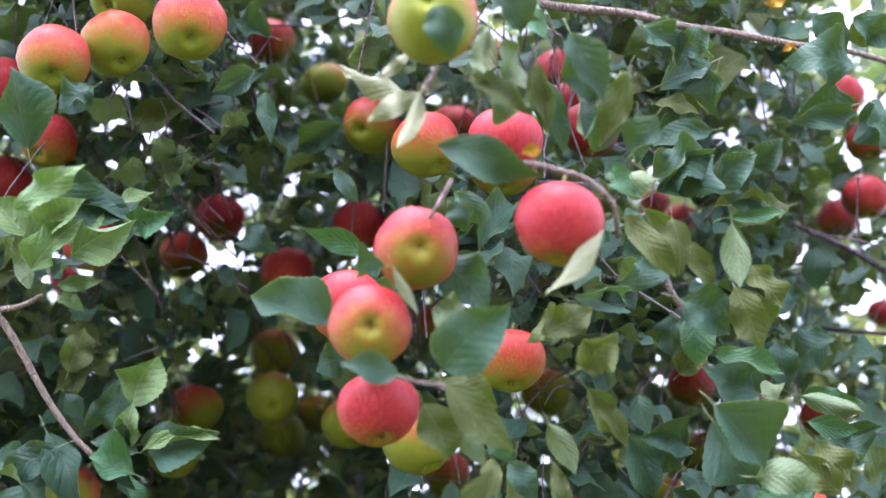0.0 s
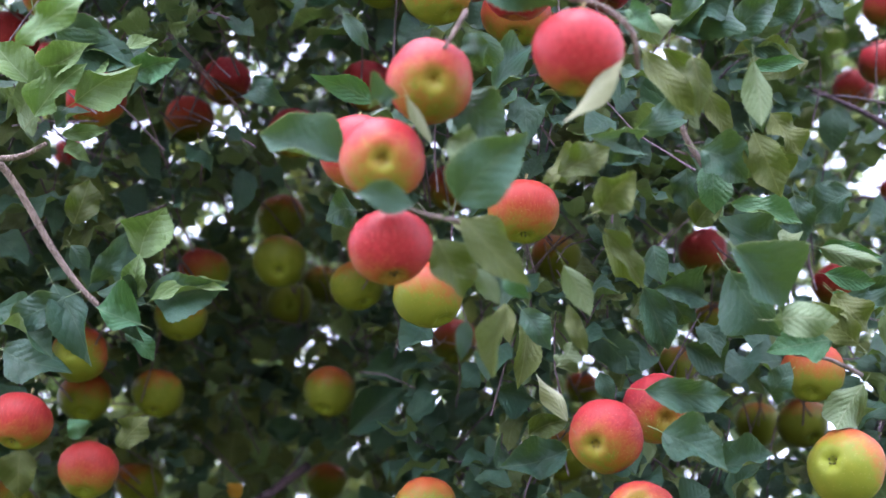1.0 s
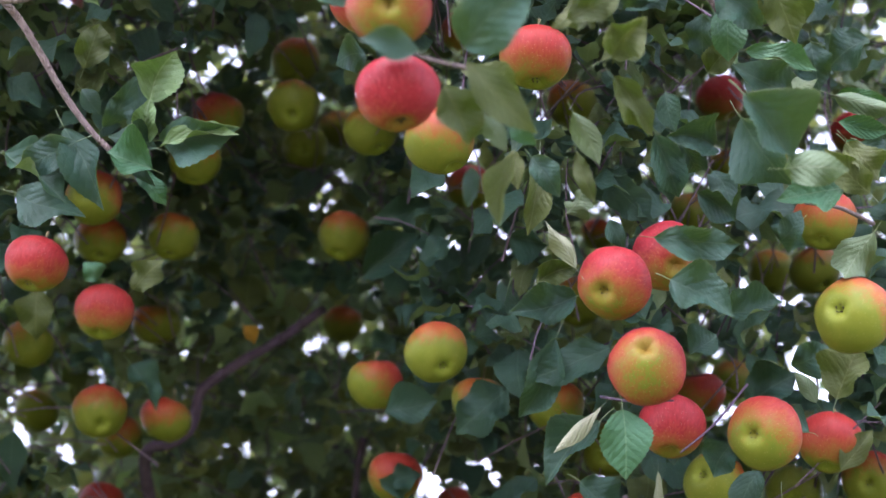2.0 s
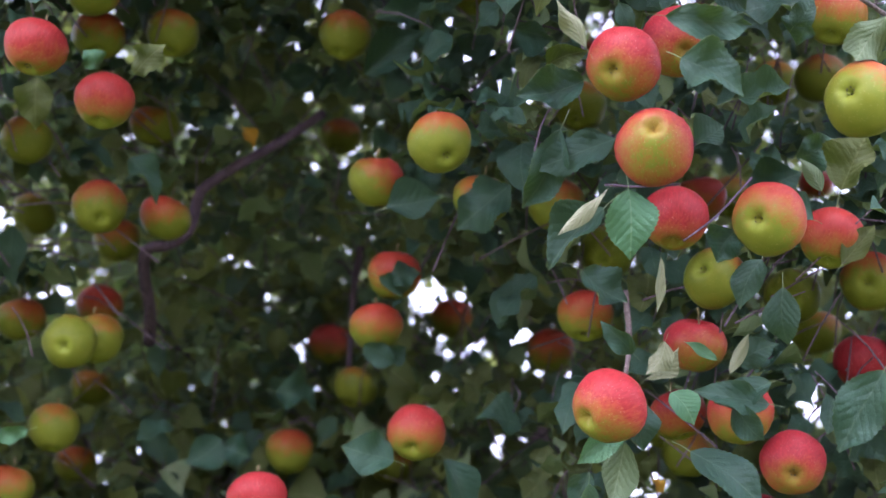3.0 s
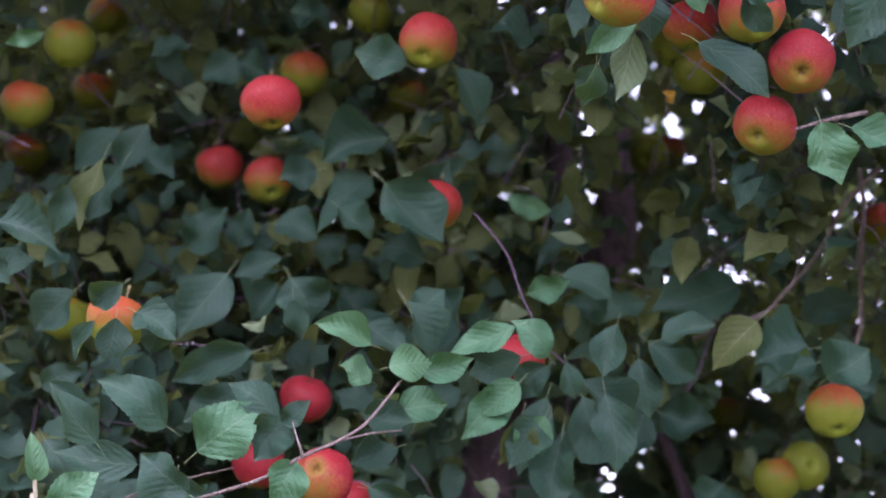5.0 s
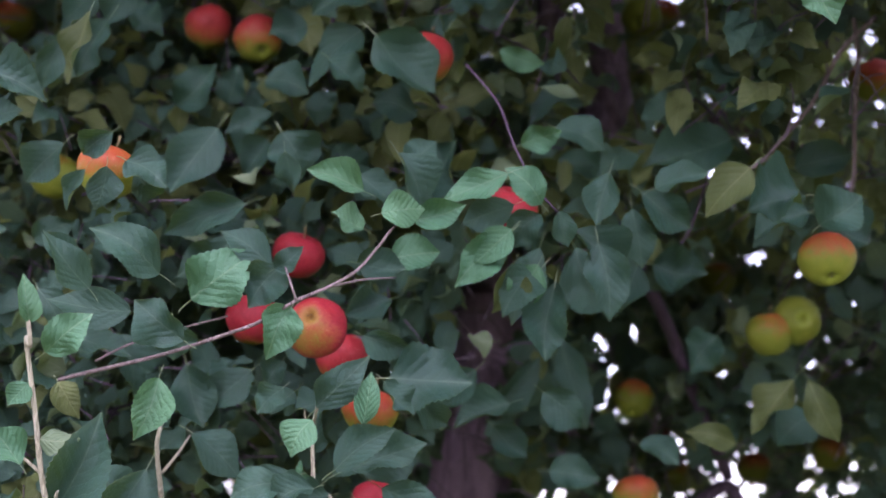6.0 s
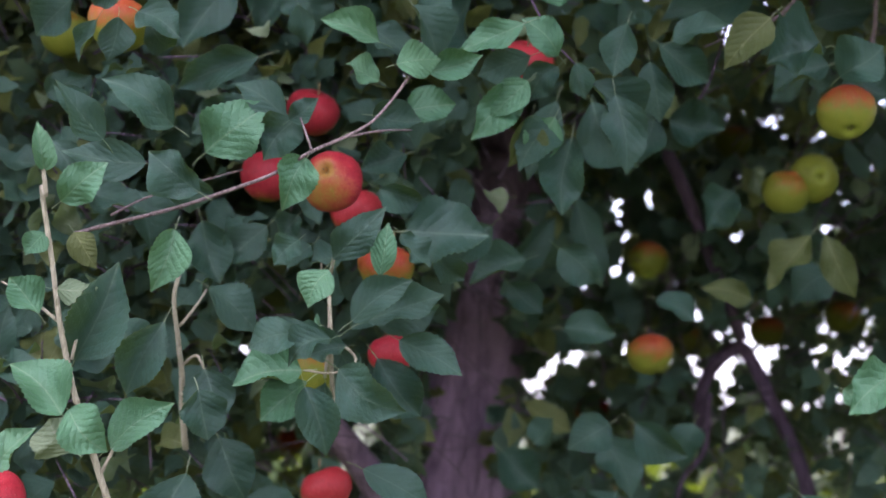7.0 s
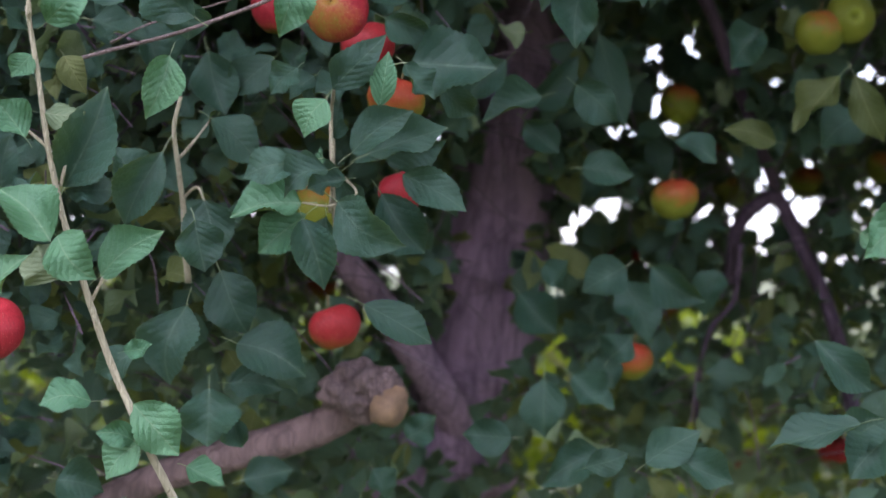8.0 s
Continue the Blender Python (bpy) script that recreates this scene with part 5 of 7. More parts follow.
leaf(-0.305, 1.703, 1.425, -0.326, 1.693, 1.359, 0.043, 0.33, -0.93, 0.15, "l")
leaf(-0.307, 1.779, 1.497, -0.305, 1.781, 1.454, 0.053, -0.05, -0.96, 0.28)
leaf(-0.334, 1.803, 1.331, -0.376, 1.807, 1.249, 0.053, 0.38, -0.82, 0.44)
leaf(-0.288, 1.812, 1.278, -0.277, 1.822, 1.212, 0.060, 0.16, -0.98, 0.14)
leaf(-0.298, 1.893, 1.378, -0.236, 1.899, 1.33, 0.048, 0.56, -0.77, 0.31)
leaf(-0.174, 1.784, 1.276, -0.248, 1.762, 1.262, 0.059, 0.3, -0.89, 0.36, "l")
leaf(-0.168, 1.785, 1.264, -0.219, 1.785, 1.219, 0.048, 0.43, -0.72, 0.54, "l")
leaf(-0.165, 1.806, 1.324, -0.215, 1.807, 1.301, 0.045, 0.02, -0.96, 0.26)
leaf(-0.124, 1.78, 1.303, -0.167, 1.782, 1.291, 0.034, 0.04, -0.92, 0.39)
leaf(-0.13, 1.755, 1.277, -0.055, 1.743, 1.23, 0.061, -0.13, -0.98, -0.13)
leaf(-0.115, 1.748, 1.33, -0.047, 1.731, 1.374, 0.044, 0.04, -0.96, 0.27)
leaf(-0.104, 1.806, 1.333, -0.015, 1.789, 1.363, 0.045, -0.14, -0.91, 0.4)
leaf(-0.136, 1.737, 1.397, -0.078, 1.709, 1.452, 0.040, 0.22, -0.91, 0.34)
leaf(-0.084, 1.727, 1.378, -0.075, 1.71, 1.434, 0.030, -0.05, -0.99, -0.13, "l")
leaf(-0.064, 1.792, 1.432, -0.031, 1.802, 1.394, 0.035, 0.18, -0.86, 0.47)
leaf(-0.162, 1.694, 1.502, -0.186, 1.685, 1.446, 0.047, 0.21, -0.98, 0.04, "l")
leaf(-0.061, 1.853, 1.442, 0.036, 1.84, 1.438, 0.084, -0.12, -0.95, 0.28)
leaf(-0.091, 1.846, 1.491, -0.037, 1.852, 1.469, 0.039, -0.14, -0.94, -0.31)
leaf(-0.067, 1.84, 1.313, 0.006, 1.828, 1.272, 0.046, 0, -1, -0.02)
leaf(-0.094, 1.875, 1.293, -0.043, 1.888, 1.225, 0.062, -0.14, -0.97, 0.21)
leaf(-0.134, 1.856, 1.416, -0.172, 1.847, 1.4, 0.037, 0.02, -0.92, 0.38)
leaf(-0.173, 1.854, 1.425, -0.201, 1.847, 1.4, 0.031, 0.25, -0.81, 0.52)
leaf(-0.15, 1.816, 1.263, -0.14, 1.827, 1.206, 0.045, -0.44, -0.9, -0.04)
leaf(-0.324, 1.986, 1.47, -0.301, 1.991, 1.391, 0.059, 0.16, -0.96, -0.25)
leaf(-0.242, 1.988, 1.464, -0.298, 1.99, 1.412, 0.049, 0.35, -0.83, 0.43)
leaf(0.138, 1.907, 1.559, 0.127, 1.913, 1.469, 0.057, -0.21, -0.97, 0.13)
leaf(0.122, 1.903, 1.583, 0.074, 1.894, 1.521, 0.053, 0.02, -1, 0)
leaf(0.257, 2.052, 1.614, 0.224, 2.054, 1.54, 0.052, -0.28, -0.89, 0.37)
leaf(0.483, 2.161, 1.474, 0.424, 2.169, 1.4, 0.059, -0.34, -0.87, 0.37, "y")
leaf(0.503, 2.161, 1.474, 0.548, 2.178, 1.389, 0.045, -0.17, -0.99, 0.04, "y")
leaf(0.547, 2.31, 1.437, 0.488, 2.307, 1.394, 0.068, -0.23, -0.93, 0.29)
leaf(0.515, 1.854, 1.281, 0.449, 1.836, 1.228, 0.054, -0.19, -0.96, 0.21, "l")
leaf(-0.284, 2.106, 1.772, -0.246, 2.103, 1.819, 0.045, 0.15, -0.78, 0.61)
leaf(-0.448, 1.908, 1.495, -0.379, 1.91, 1.475, 0.049, 0.19, -0.77, 0.61)
leaf(-0.434, 2.056, 1.516, -0.394, 2.052, 1.441, 0.061, 0.68, -0.73, -0.02)
leaf(-0.452, 1.742, 1.529, -0.417, 1.737, 1.472, 0.037, 0.28, -0.95, 0.16)
leaf(0.42, 1.958, 1.132, 0.489, 1.965, 1.073, 0.048, -0.12, -0.99, 0.1)
leaf(0.455, 1.866, 1.043, 0.351, 1.871, 1.006, 0.045, -0.33, -0.71, 0.62)
leaf(0.217, 1.884, 0.989, 0.275, 1.873, 1.032, 0.046, -0.4, -0.87, 0.27)
leaf(0.249, 1.886, 1.001, 0.32, 1.886, 0.971, 0.042, -0.23, -0.85, 0.48)
leaf(0.496, 1.899, 1.028, 0.45, 1.891, 0.976, 0.061, -0.17, -0.88, 0.45)
leaf(0.06, 2.125, 0.989, -0.004, 2.121, 0.991, 0.052, -0.44, -0.9, -0.01)
leaf(0.173, 2.053, 0.982, 0.099, 2.033, 0.938, 0.050, 0, -0.96, 0.28)
leaf(-0.314, 1.853, 1.158, -0.33, 1.848, 1.067, 0.070, 0.09, -0.79, 0.6)
leaf(-0.261, 1.889, 1.115, -0.179, 1.892, 1.077, 0.069, -0.14, -0.92, 0.36)
leaf(-0.286, 1.856, 1.064, -0.285, 1.848, 0.998, 0.070, 0.2, -0.92, 0.33)
leaf(-0.282, 1.886, 1.199, -0.248, 1.891, 1.126, 0.062, 0.3, -0.95, 0.06)
leaf(-0.107, 1.834, 1.165, -0.028, 1.838, 1.124, 0.048, 0.05, -0.93, 0.37)
leaf(-0.077, 2.117, 0.986, -0.038, 2.112, 1.017, 0.044, 0.01, -1, 0.05)
leaf(-0.12, 2.116, 0.944, -0.097, 2.113, 0.908, 0.044, 0.24, -0.91, 0.32)
leaf(-0.272, 2.011, 0.939, -0.21, 2.016, 0.954, 0.050, 0.06, -0.92, 0.39)
leaf(-0.468, 1.88, 0.951, -0.416, 1.886, 0.938, 0.055, 0.23, -0.96, 0.15)
leaf(0.214, 2.355, 1.194, 0.255, 2.335, 1.106, 0.068, -0.02, -0.87, 0.49)
leaf(0.066, 2.399, 1.174, 0.122, 2.391, 1.116, 0.069, -0.1, -0.96, 0.24)
leaf(0.184, 2.46, 1.081, 0.21, 2.454, 1.03, 0.056, 0.18, -0.95, 0.25)
leaf(0.366, 2.468, 1.214, 0.341, 2.462, 1.145, 0.061, -0.2, -0.8, 0.56)
leaf(0.085, 0.726, 2.31, 0.099, 0.725, 2.314, 0.010, 0.24, -0.88, -0.41, "o")
leaf(0.391, 1.014, 2.814, 0.42, 1.012, 2.82, 0.012, -0.23, -0.53, -0.81, "o")
leaf(0.412, 1.05, 2.773, 0.429, 1.047, 2.777, 0.010, 0.06, -0.98, -0.18, "o")
leaf(-0.301, 1.988, 2.579, -0.284, 1.997, 2.553, 0.022, 0.3, -0.91, -0.28, "o")
leaf(0.272, 1.924, 2.02, 0.286, 1.927, 2.003, 0.016, 0.32, -0.92, 0.21, "o")
leaf(-0.34, 1.71, 1.499, -0.43, 1.699, 1.51, 0.045, 0.47, -0.88, 0.11)
leaf(-0.279, 1.7, 1.466, -0.333, 1.687, 1.508, 0.049, -0.06, -0.92, -0.4)
leaf(-0.169, 1.704, 1.314, -0.223, 1.697, 1.297, 0.043, 0.36, -0.92, 0.15)
leaf(-0.136, 1.684, 1.38, -0.159, 1.68, 1.341, 0.040, -0.06, -0.93, 0.37, "l")
leaf(-0.172, 1.721, 1.417, -0.199, 1.718, 1.388, 0.032, -0.1, -0.99, 0.08)
leaf(-0.135, 1.705, 1.308, -0.182, 1.697, 1.283, 0.036, -0.2, -0.85, 0.49)
leaf(-0.369, 1.853, 1.288, -0.4, 1.838, 1.34, 0.047, 0.51, -0.82, 0.27)
leaf(0.089, 1.895, 1.588, 0.065, 1.894, 1.526, 0.040, 0.2, -0.95, -0.23, "y")
leaf(0.191, 1.894, 1.613, 0.204, 1.895, 1.516, 0.057, 0.1, -0.9, -0.43)
leaf(0.044, 2.057, 1.474, -0.008, 2.06, 1.422, 0.052, -0.24, -0.92, -0.3)
leaf(0.135, 2.102, 1.449, 0.189, 2.113, 1.404, 0.053, -0.02, -0.99, -0.14)
leaf(0.067, 2.094, 1.516, 0.029, 2.084, 1.518, 0.045, 0.12, 0.92, -0.38, "u")
leaf(0.09, 2.103, 1.434, 0.014, 2.094, 1.402, 0.049, -0.14, -0.96, 0.24)
leaf(0.069, 2.149, 1.407, 0.115, 2.159, 1.365, 0.045, -0.3, -0.9, 0.31)
leaf(0.147, 2.179, 1.347, 0.215, 2.161, 1.339, 0.051, -0.06, -0.97, 0.24)
leaf(0.38, 2.162, 1.534, 0.34, 2.156, 1.479, 0.055, -0.34, -0.93, -0.13)
leaf(0.404, 2.178, 1.387, 0.332, 2.162, 1.401, 0.037, 0.08, -0.99, -0.1, "y")
leaf(0.272, 2.177, 1.387, 0.325, 2.173, 1.355, 0.041, -0.16, -0.83, 0.53)
leaf(0.187, 0.896, 2.397, 0.231, 0.926, 2.352, 0.028, -0.28, -0.93, -0.24, "y")
leaf(0.195, 1.063, 2.538, 0.246, 1.08, 2.514, 0.033, 0.38, -0.93, 0.01)
leaf(0.288, 1.112, 2.551, 0.31, 1.144, 2.509, 0.025, -0.34, -0.93, -0.16, "y")
leaf(0.284, 1.241, 2.555, 0.284, 1.269, 2.515, 0.028, -0.38, -0.92, -0.13)
leaf(0.183, 1.206, 2.558, 0.236, 1.216, 2.552, 0.033, -0.04, -0.82, -0.57)
leaf(0.274, 1.195, 2.441, 0.302, 1.169, 2.456, 0.031, 0.19, -0.96, -0.2, "y")
leaf(0.021, 0.982, 2.284, 0.072, 0.995, 2.264, 0.028, -0.22, -0.97, -0.11, "y")
leaf(0.284, 1.309, 2.417, 0.242, 1.33, 2.39, 0.043, 0.04, -1, 0.08)
leaf(0.29, 1.147, 2.349, 0.34, 1.189, 2.3, 0.051, -0.49, -0.63, -0.61)
leaf(0.391, 1.196, 2.301, 0.327, 1.201, 2.291, 0.043, -0.4, -0.87, -0.28, "l")
leaf(0.417, 1.199, 2.296, 0.372, 1.162, 2.321, 0.032, -0.31, -0.9, -0.31, "y")
leaf(0.4, 1.205, 2.385, 0.449, 1.202, 2.371, 0.023, 0.35, -0.72, -0.59, "l")
leaf(0.439, 1.268, 2.404, 0.477, 1.286, 2.386, 0.039, -0.48, -0.85, 0.21)
leaf(0.4, 1.399, 2.389, 0.381, 1.42, 2.364, 0.037, -0.58, -0.77, -0.28)
leaf(0.281, 1.356, 2.401, 0.325, 1.374, 2.374, 0.044, 0.03, -0.85, -0.53)
leaf(-0.457, 1.336, 2.394, -0.384, 1.348, 2.373, 0.054, 0.28, -0.87, -0.41)
leaf(-0.294, 1.255, 2.369, -0.341, 1.243, 2.384, 0.041, 0.22, -0.91, -0.34, "l")
leaf(-0.313, 1.277, 2.382, -0.284, 1.298, 2.354, 0.025, 0.33, -0.88, -0.35, "l")
leaf(-0.355, 1.487, 2.359, -0.32, 1.462, 2.383, 0.035, 0.03, -0.93, -0.36, "y")
leaf(-0.503, 1.769, 1.774, -0.467, 1.772, 1.771, 0.033, 0.26, -0.96, 0.1)
leaf(-0.529, 1.774, 1.756, -0.494, 1.778, 1.738, 0.036, 0.55, -0.83, 0)
leaf(-0.147, 1.933, 1.859, -0.102, 1.944, 1.821, 0.045, 0.19, -0.98, 0.05)
leaf(-0.105, 1.904, 1.699, -0.053, 1.9, 1.661, 0.044, -0.03, -0.88, 0.47)
leaf(-0.056, 1.896, 1.726, -0.019, 1.907, 1.656, 0.046, 0.22, -0.9, 0.39)
leaf(-0.046, 1.94, 1.711, -0.008, 1.933, 1.751, 0.047, 0.33, -0.94, 0.05)
leaf(-0.422, 1.801, 1.562, -0.464, 1.784, 1.602, 0.032, 0.21, -0.97, -0.1)
leaf(-0.5, 1.888, 1.612, -0.447, 1.883, 1.635, 0.037, 0.27, -0.96, 0.01)
leaf(0.082, 1.825, 1.616, 0.037, 1.832, 1.574, 0.041, -0.06, -0.98, -0.18, "l")
leaf(0.141, 1.851, 1.644, 0.153, 1.86, 1.602, 0.029, -0.04, -0.88, 0.47)
leaf(0.204, 1.872, 1.697, 0.188, 1.884, 1.634, 0.045, -0.26, -0.97, 0)
leaf(0.269, 1.949, 1.695, 0.332, 1.923, 1.712, 0.044, -0.43, -0.78, 0.45)
leaf(0.449, 1.917, 1.679, 0.377, 1.91, 1.654, 0.076, -0.59, -0.78, 0.19)
leaf(0.471, 1.928, 1.644, 0.519, 1.907, 1.679, 0.068, 0.03, -0.96, 0.29)
leaf(0.148, 2.02, 1.793, 0.213, 2.027, 1.762, 0.049, -0.03, -0.97, 0.23)
leaf(0.098, 1.949, 1.751, 0.151, 1.939, 1.767, 0.039, -0.18, -0.91, -0.38, "l")
leaf(0.075, 2.072, 1.916, 0.138, 2.069, 1.896, 0.035, 0.21, -0.87, -0.44, "l")
leaf(-0.48, 2.113, 2.022, -0.552, 2.144, 1.967, 0.046, 0.29, -0.95, 0.14)
leaf(-0.445, 2.1, 1.994, -0.395, 2.106, 1.944, 0.049, 0.44, -0.89, -0.11)
leaf(-0.485, 1.672, 1.171, -0.443, 1.662, 1.212, 0.042, 0.18, -0.92, 0.34, "l")
leaf(-0.283, 1.744, 1.254, -0.271, 1.752, 1.198, 0.055, 0.42, -0.89, 0.18)
leaf(-0.165, 1.736, 1.257, -0.141, 1.736, 1.182, 0.047, -0.03, -0.94, 0.35)
leaf(-0.364, 1.818, 1.108, -0.411, 1.819, 1.081, 0.039, -0.01, -1, 0.04)
leaf(-0.256, 1.856, 1.032, -0.246, 1.86, 0.997, 0.032, 0.02, -0.96, 0.28)
leaf(-0.274, 1.919, 1.066, -0.211, 1.92, 1.058, 0.041, 0, -0.85, 0.53)
leaf(0.206, 2.16, 1.216, 0.151, 2.152, 1.182, 0.059, -0.36, -0.91, -0.2)
leaf(0.241, 2.161, 1.217, 0.312, 2.159, 1.17, 0.055, -0.02, -0.98, -0.2)
leaf(0.106, 2.2, 1.188, 0.132, 2.193, 1.223, 0.042, -0.29, -0.93, 0.22)
leaf(0.103, 2.226, 1.059, 0.105, 2.223, 0.978, 0.061, -0.15, -0.91, 0.39)
leaf(0.141, 2.227, 1.067, 0.198, 2.218, 1.019, 0.051, -0.13, -0.9, 0.42)
leaf(0.189, 2.206, 1.089, 0.218, 2.199, 1.124, 0.051, -0.05, -0.9, 0.44)
leaf(0.457, 1.919, 1.012, 0.498, 1.911, 1.043, 0.055, 0.05, -0.9, 0.43)
leaf(0.454, 1.879, 1.259, 0.49, 1.882, 1.237, 0.047, 0.34, -0.94, 0.1, "l")
leaf(0.152, 1.974, 0.971, 0.203, 1.975, 0.99, 0.034, 0.14, -0.94, 0.32)
leaf(0.113, 0.799, 2.468, 0.13, 0.829, 2.408, 0.024, -0.27, -0.95, -0.16)
leaf(0.268, 0.946, 2.666, 0.303, 0.93, 2.672, 0.031, -0.27, -0.57, -0.78)
leaf(-0.378, 1.061, 2.547, -0.332, 1.04, 2.558, 0.034, 0.62, -0.74, -0.26, "n")
leaf(-0.388, 1.092, 2.51, -0.332, 1.049, 2.54, 0.038, 0.31, -0.94, -0.18, "n")
leaf(-0.347, 1.083, 2.52, -0.278, 1.05, 2.54, 0.040, 0.5, -0.69, -0.53, "n")
leaf(-0.293, 1.1, 2.575, -0.249, 1.083, 2.577, 0.032, 0.41, -0.71, -0.57, "l")
leaf(-0.08, 1.043, 2.598, -0.056, 1.065, 2.568, 0.019, 0.16, -0.71, -0.68)
leaf(0.101, 1.234, 2.365, 0.089, 1.273, 2.296, 0.028, 0.21, -0.94, -0.28, "y")
leaf(0.189, 1.483, 2.277, 0.095, 1.486, 2.242, 0.044, -0.35, -0.91, -0.21)
leaf(0.27, 1.437, 2.244, 0.299, 1.429, 2.263, 0.036, -0.19, -0.98, 0.1)
leaf(0.384, 1.467, 2.246, 0.424, 1.449, 2.26, 0.041, 0.06, -0.91, -0.41)
leaf(-0.002, 1.567, 2.314, 0.044, 1.565, 2.323, 0.039, 0, -0.94, -0.33)
leaf(0.132, 0.732, 2.451, 0.156, 0.753, 2.394, 0.028, 0.03, -0.76, -0.65)
leaf(0.101, 0.717, 2.401, 0.110, 0.760, 2.362, 0.016, 0.09, -0.58, -0.81, "y")
leaf(0.050, 0.740, 2.411, 0.095, 0.732, 2.359, 0.023, 0.27, -0.67, -0.69, "y")
leaf(0.060, 0.697, 2.416, 0.054, 0.707, 2.373, 0.018, -0.39, 0.74, 0.55, "u")
leaf(0.081, 0.697, 2.456, 0.093, 0.734, 2.454, 0.027, -0.03, -0.88, -0.48)
leaf(0.161, 0.869, 2.449, 0.191, 0.805, 2.481, 0.030, 0.11, -0.94, -0.33)
leaf(0.206, 0.872, 2.499, 0.206, 0.904, 2.465, 0.027, 0.20, -0.87, -0.45)
leaf(0.147, 0.803, 2.455, 0.145, 0.803, 2.401, 0.016, 0.21, -0.84, -0.50)
leaf(0.256, 1.034, 2.630, 0.308, 1.017, 2.624, 0.029, -0.37, -0.88, -0.30)
leaf(0.253, 1.008, 2.650, 0.302, 1.010, 2.643, 0.019, 0.17, -0.93, -0.32, "y")
leaf(0.235, 0.986, 2.507, 0.294, 0.976, 2.544, 0.044, 0.34, -0.72, -0.60)
leaf(0.304, 1.054, 2.575, 0.357, 1.048, 2.618, 0.035, -0.05, -0.96, -0.28)
leaf(0.425, 1.114, 2.728, 0.510, 1.129, 2.755, 0.029, -0.35, -0.59, -0.73)
leaf(0.511, 1.081, 2.728, 0.517, 1.099, 2.672, 0.037, 0.37, -0.73, -0.57)
leaf(0.452, 1.045, 2.824, 0.495, 1.074, 2.804, 0.032, -0.19, -0.81, -0.55)
leaf(0.495, 1.068, 2.811, 0.537, 1.047, 2.821, 0.035, -0.14, -0.85, -0.51, "y")
leaf(0.234, 0.920, 2.669, 0.272, 0.948, 2.647, 0.034, 0.32, -0.84, -0.43)
leaf(0.256, 0.982, 2.652, 0.312, 0.991, 2.694, 0.036, 0.27, -0.93, -0.24)
leaf(0.325, 1.014, 2.706, 0.316, 1.055, 2.679, 0.027, -0.28, -0.91, -0.31, "y")
leaf(0.300, 1.010, 2.770, 0.322, 1.054, 2.776, 0.025, 0.33, -0.80, -0.50, "n")
leaf(0.345, 1.152, 2.619, 0.416, 1.156, 2.638, 0.037, -0.24, -0.91, -0.33, "y")
leaf(0.321, 1.066, 2.574, 0.371, 1.078, 2.568, 0.018, -0.20, -0.57, -0.80)
leaf(0.208, 0.918, 2.424, 0.245, 0.963, 2.415, 0.020, 0.38, -0.55, -0.75, "y")
leaf(0.307, 1.003, 2.480, 0.323, 1.062, 2.447, 0.023, -0.10, -0.63, -0.77)
leaf(0.377, 1.128, 2.672, 0.405, 1.096, 2.684, 0.034, 0.21, -0.92, -0.32)
leaf(0.176, 0.884, 2.438, 0.198, 0.872, 2.396, 0.020, 0.08, -0.57, -0.82, "l")
leaf(0.040, 0.949, 2.477, 0.064, 0.983, 2.464, 0.027, -0.15, -0.94, -0.31)
leaf(0.064, 1.014, 2.462, 0.097, 1.014, 2.520, 0.033, -0.00, -0.97, -0.24)
leaf(0.022, 0.925, 2.377, 0.066, 0.939, 2.337, 0.037, -0.36, -0.81, -0.46)
leaf(0.114, 0.980, 2.327, 0.153, 0.933, 2.324, 0.027, -0.28, -0.75, -0.60, "y")
leaf(0.147, 0.980, 2.368, 0.195, 0.991, 2.369, 0.032, -0.30, -0.54, -0.78)
leaf(0.145, 1.012, 2.315, 0.185, 1.025, 2.344, 0.028, -0.16, -0.95, -0.26, "y")
leaf(0.197, 1.039, 2.435, 0.248, 1.047, 2.472, 0.030, -0.12, -0.80, -0.59)
leaf(0.275, 1.138, 2.494, 0.328, 1.158, 2.472, 0.041, 0.12, -0.85, -0.51)
leaf(0.331, 1.129, 2.501, 0.363, 1.173, 2.457, 0.035, 0.09, -0.96, -0.28, "y")
leaf(0.290, 1.148, 2.483, 0.301, 1.186, 2.439, 0.026, -0.07, -0.90, -0.42, "n")
leaf(0.321, 1.221, 2.490, 0.386, 1.218, 2.460, 0.019, -0.16, -0.95, -0.25, "n")
leaf(0.328, 1.264, 2.499, 0.372, 1.286, 2.475, 0.034, 0.02, -0.55, -0.84)
leaf(0.426, 1.283, 2.558, 0.471, 1.295, 2.534, 0.040, 0.05, -0.55, -0.83)
leaf(0.353, 1.256, 2.348, 0.416, 1.258, 2.359, 0.032, 0.10, -0.58, -0.81, "l")
leaf(0.425, 1.269, 2.408, 0.466, 1.303, 2.382, 0.025, -0.04, -0.89, -0.45, "l")
leaf(0.462, 1.320, 2.441, 0.512, 1.303, 2.443, 0.025, 0.17, -0.90, -0.41)
leaf(0.417, 1.260, 2.456, 0.473, 1.234, 2.426, 0.021, -0.37, -0.83, -0.42, "l")
leaf(0.154, 1.020, 2.299, 0.191, 1.082, 2.283, 0.020, -0.23, -0.78, -0.58, "y")
leaf(0.240, 1.230, 2.382, 0.264, 1.257, 2.361, 0.035, -0.17, -0.75, -0.64)
leaf(0.068, 1.082, 2.269, 0.072, 1.093, 2.233, 0.019, -0.13, -0.86, -0.50, "y")
leaf(0.087, 1.128, 2.293, 0.112, 1.138, 2.255, 0.027, -0.11, -0.92, -0.38)
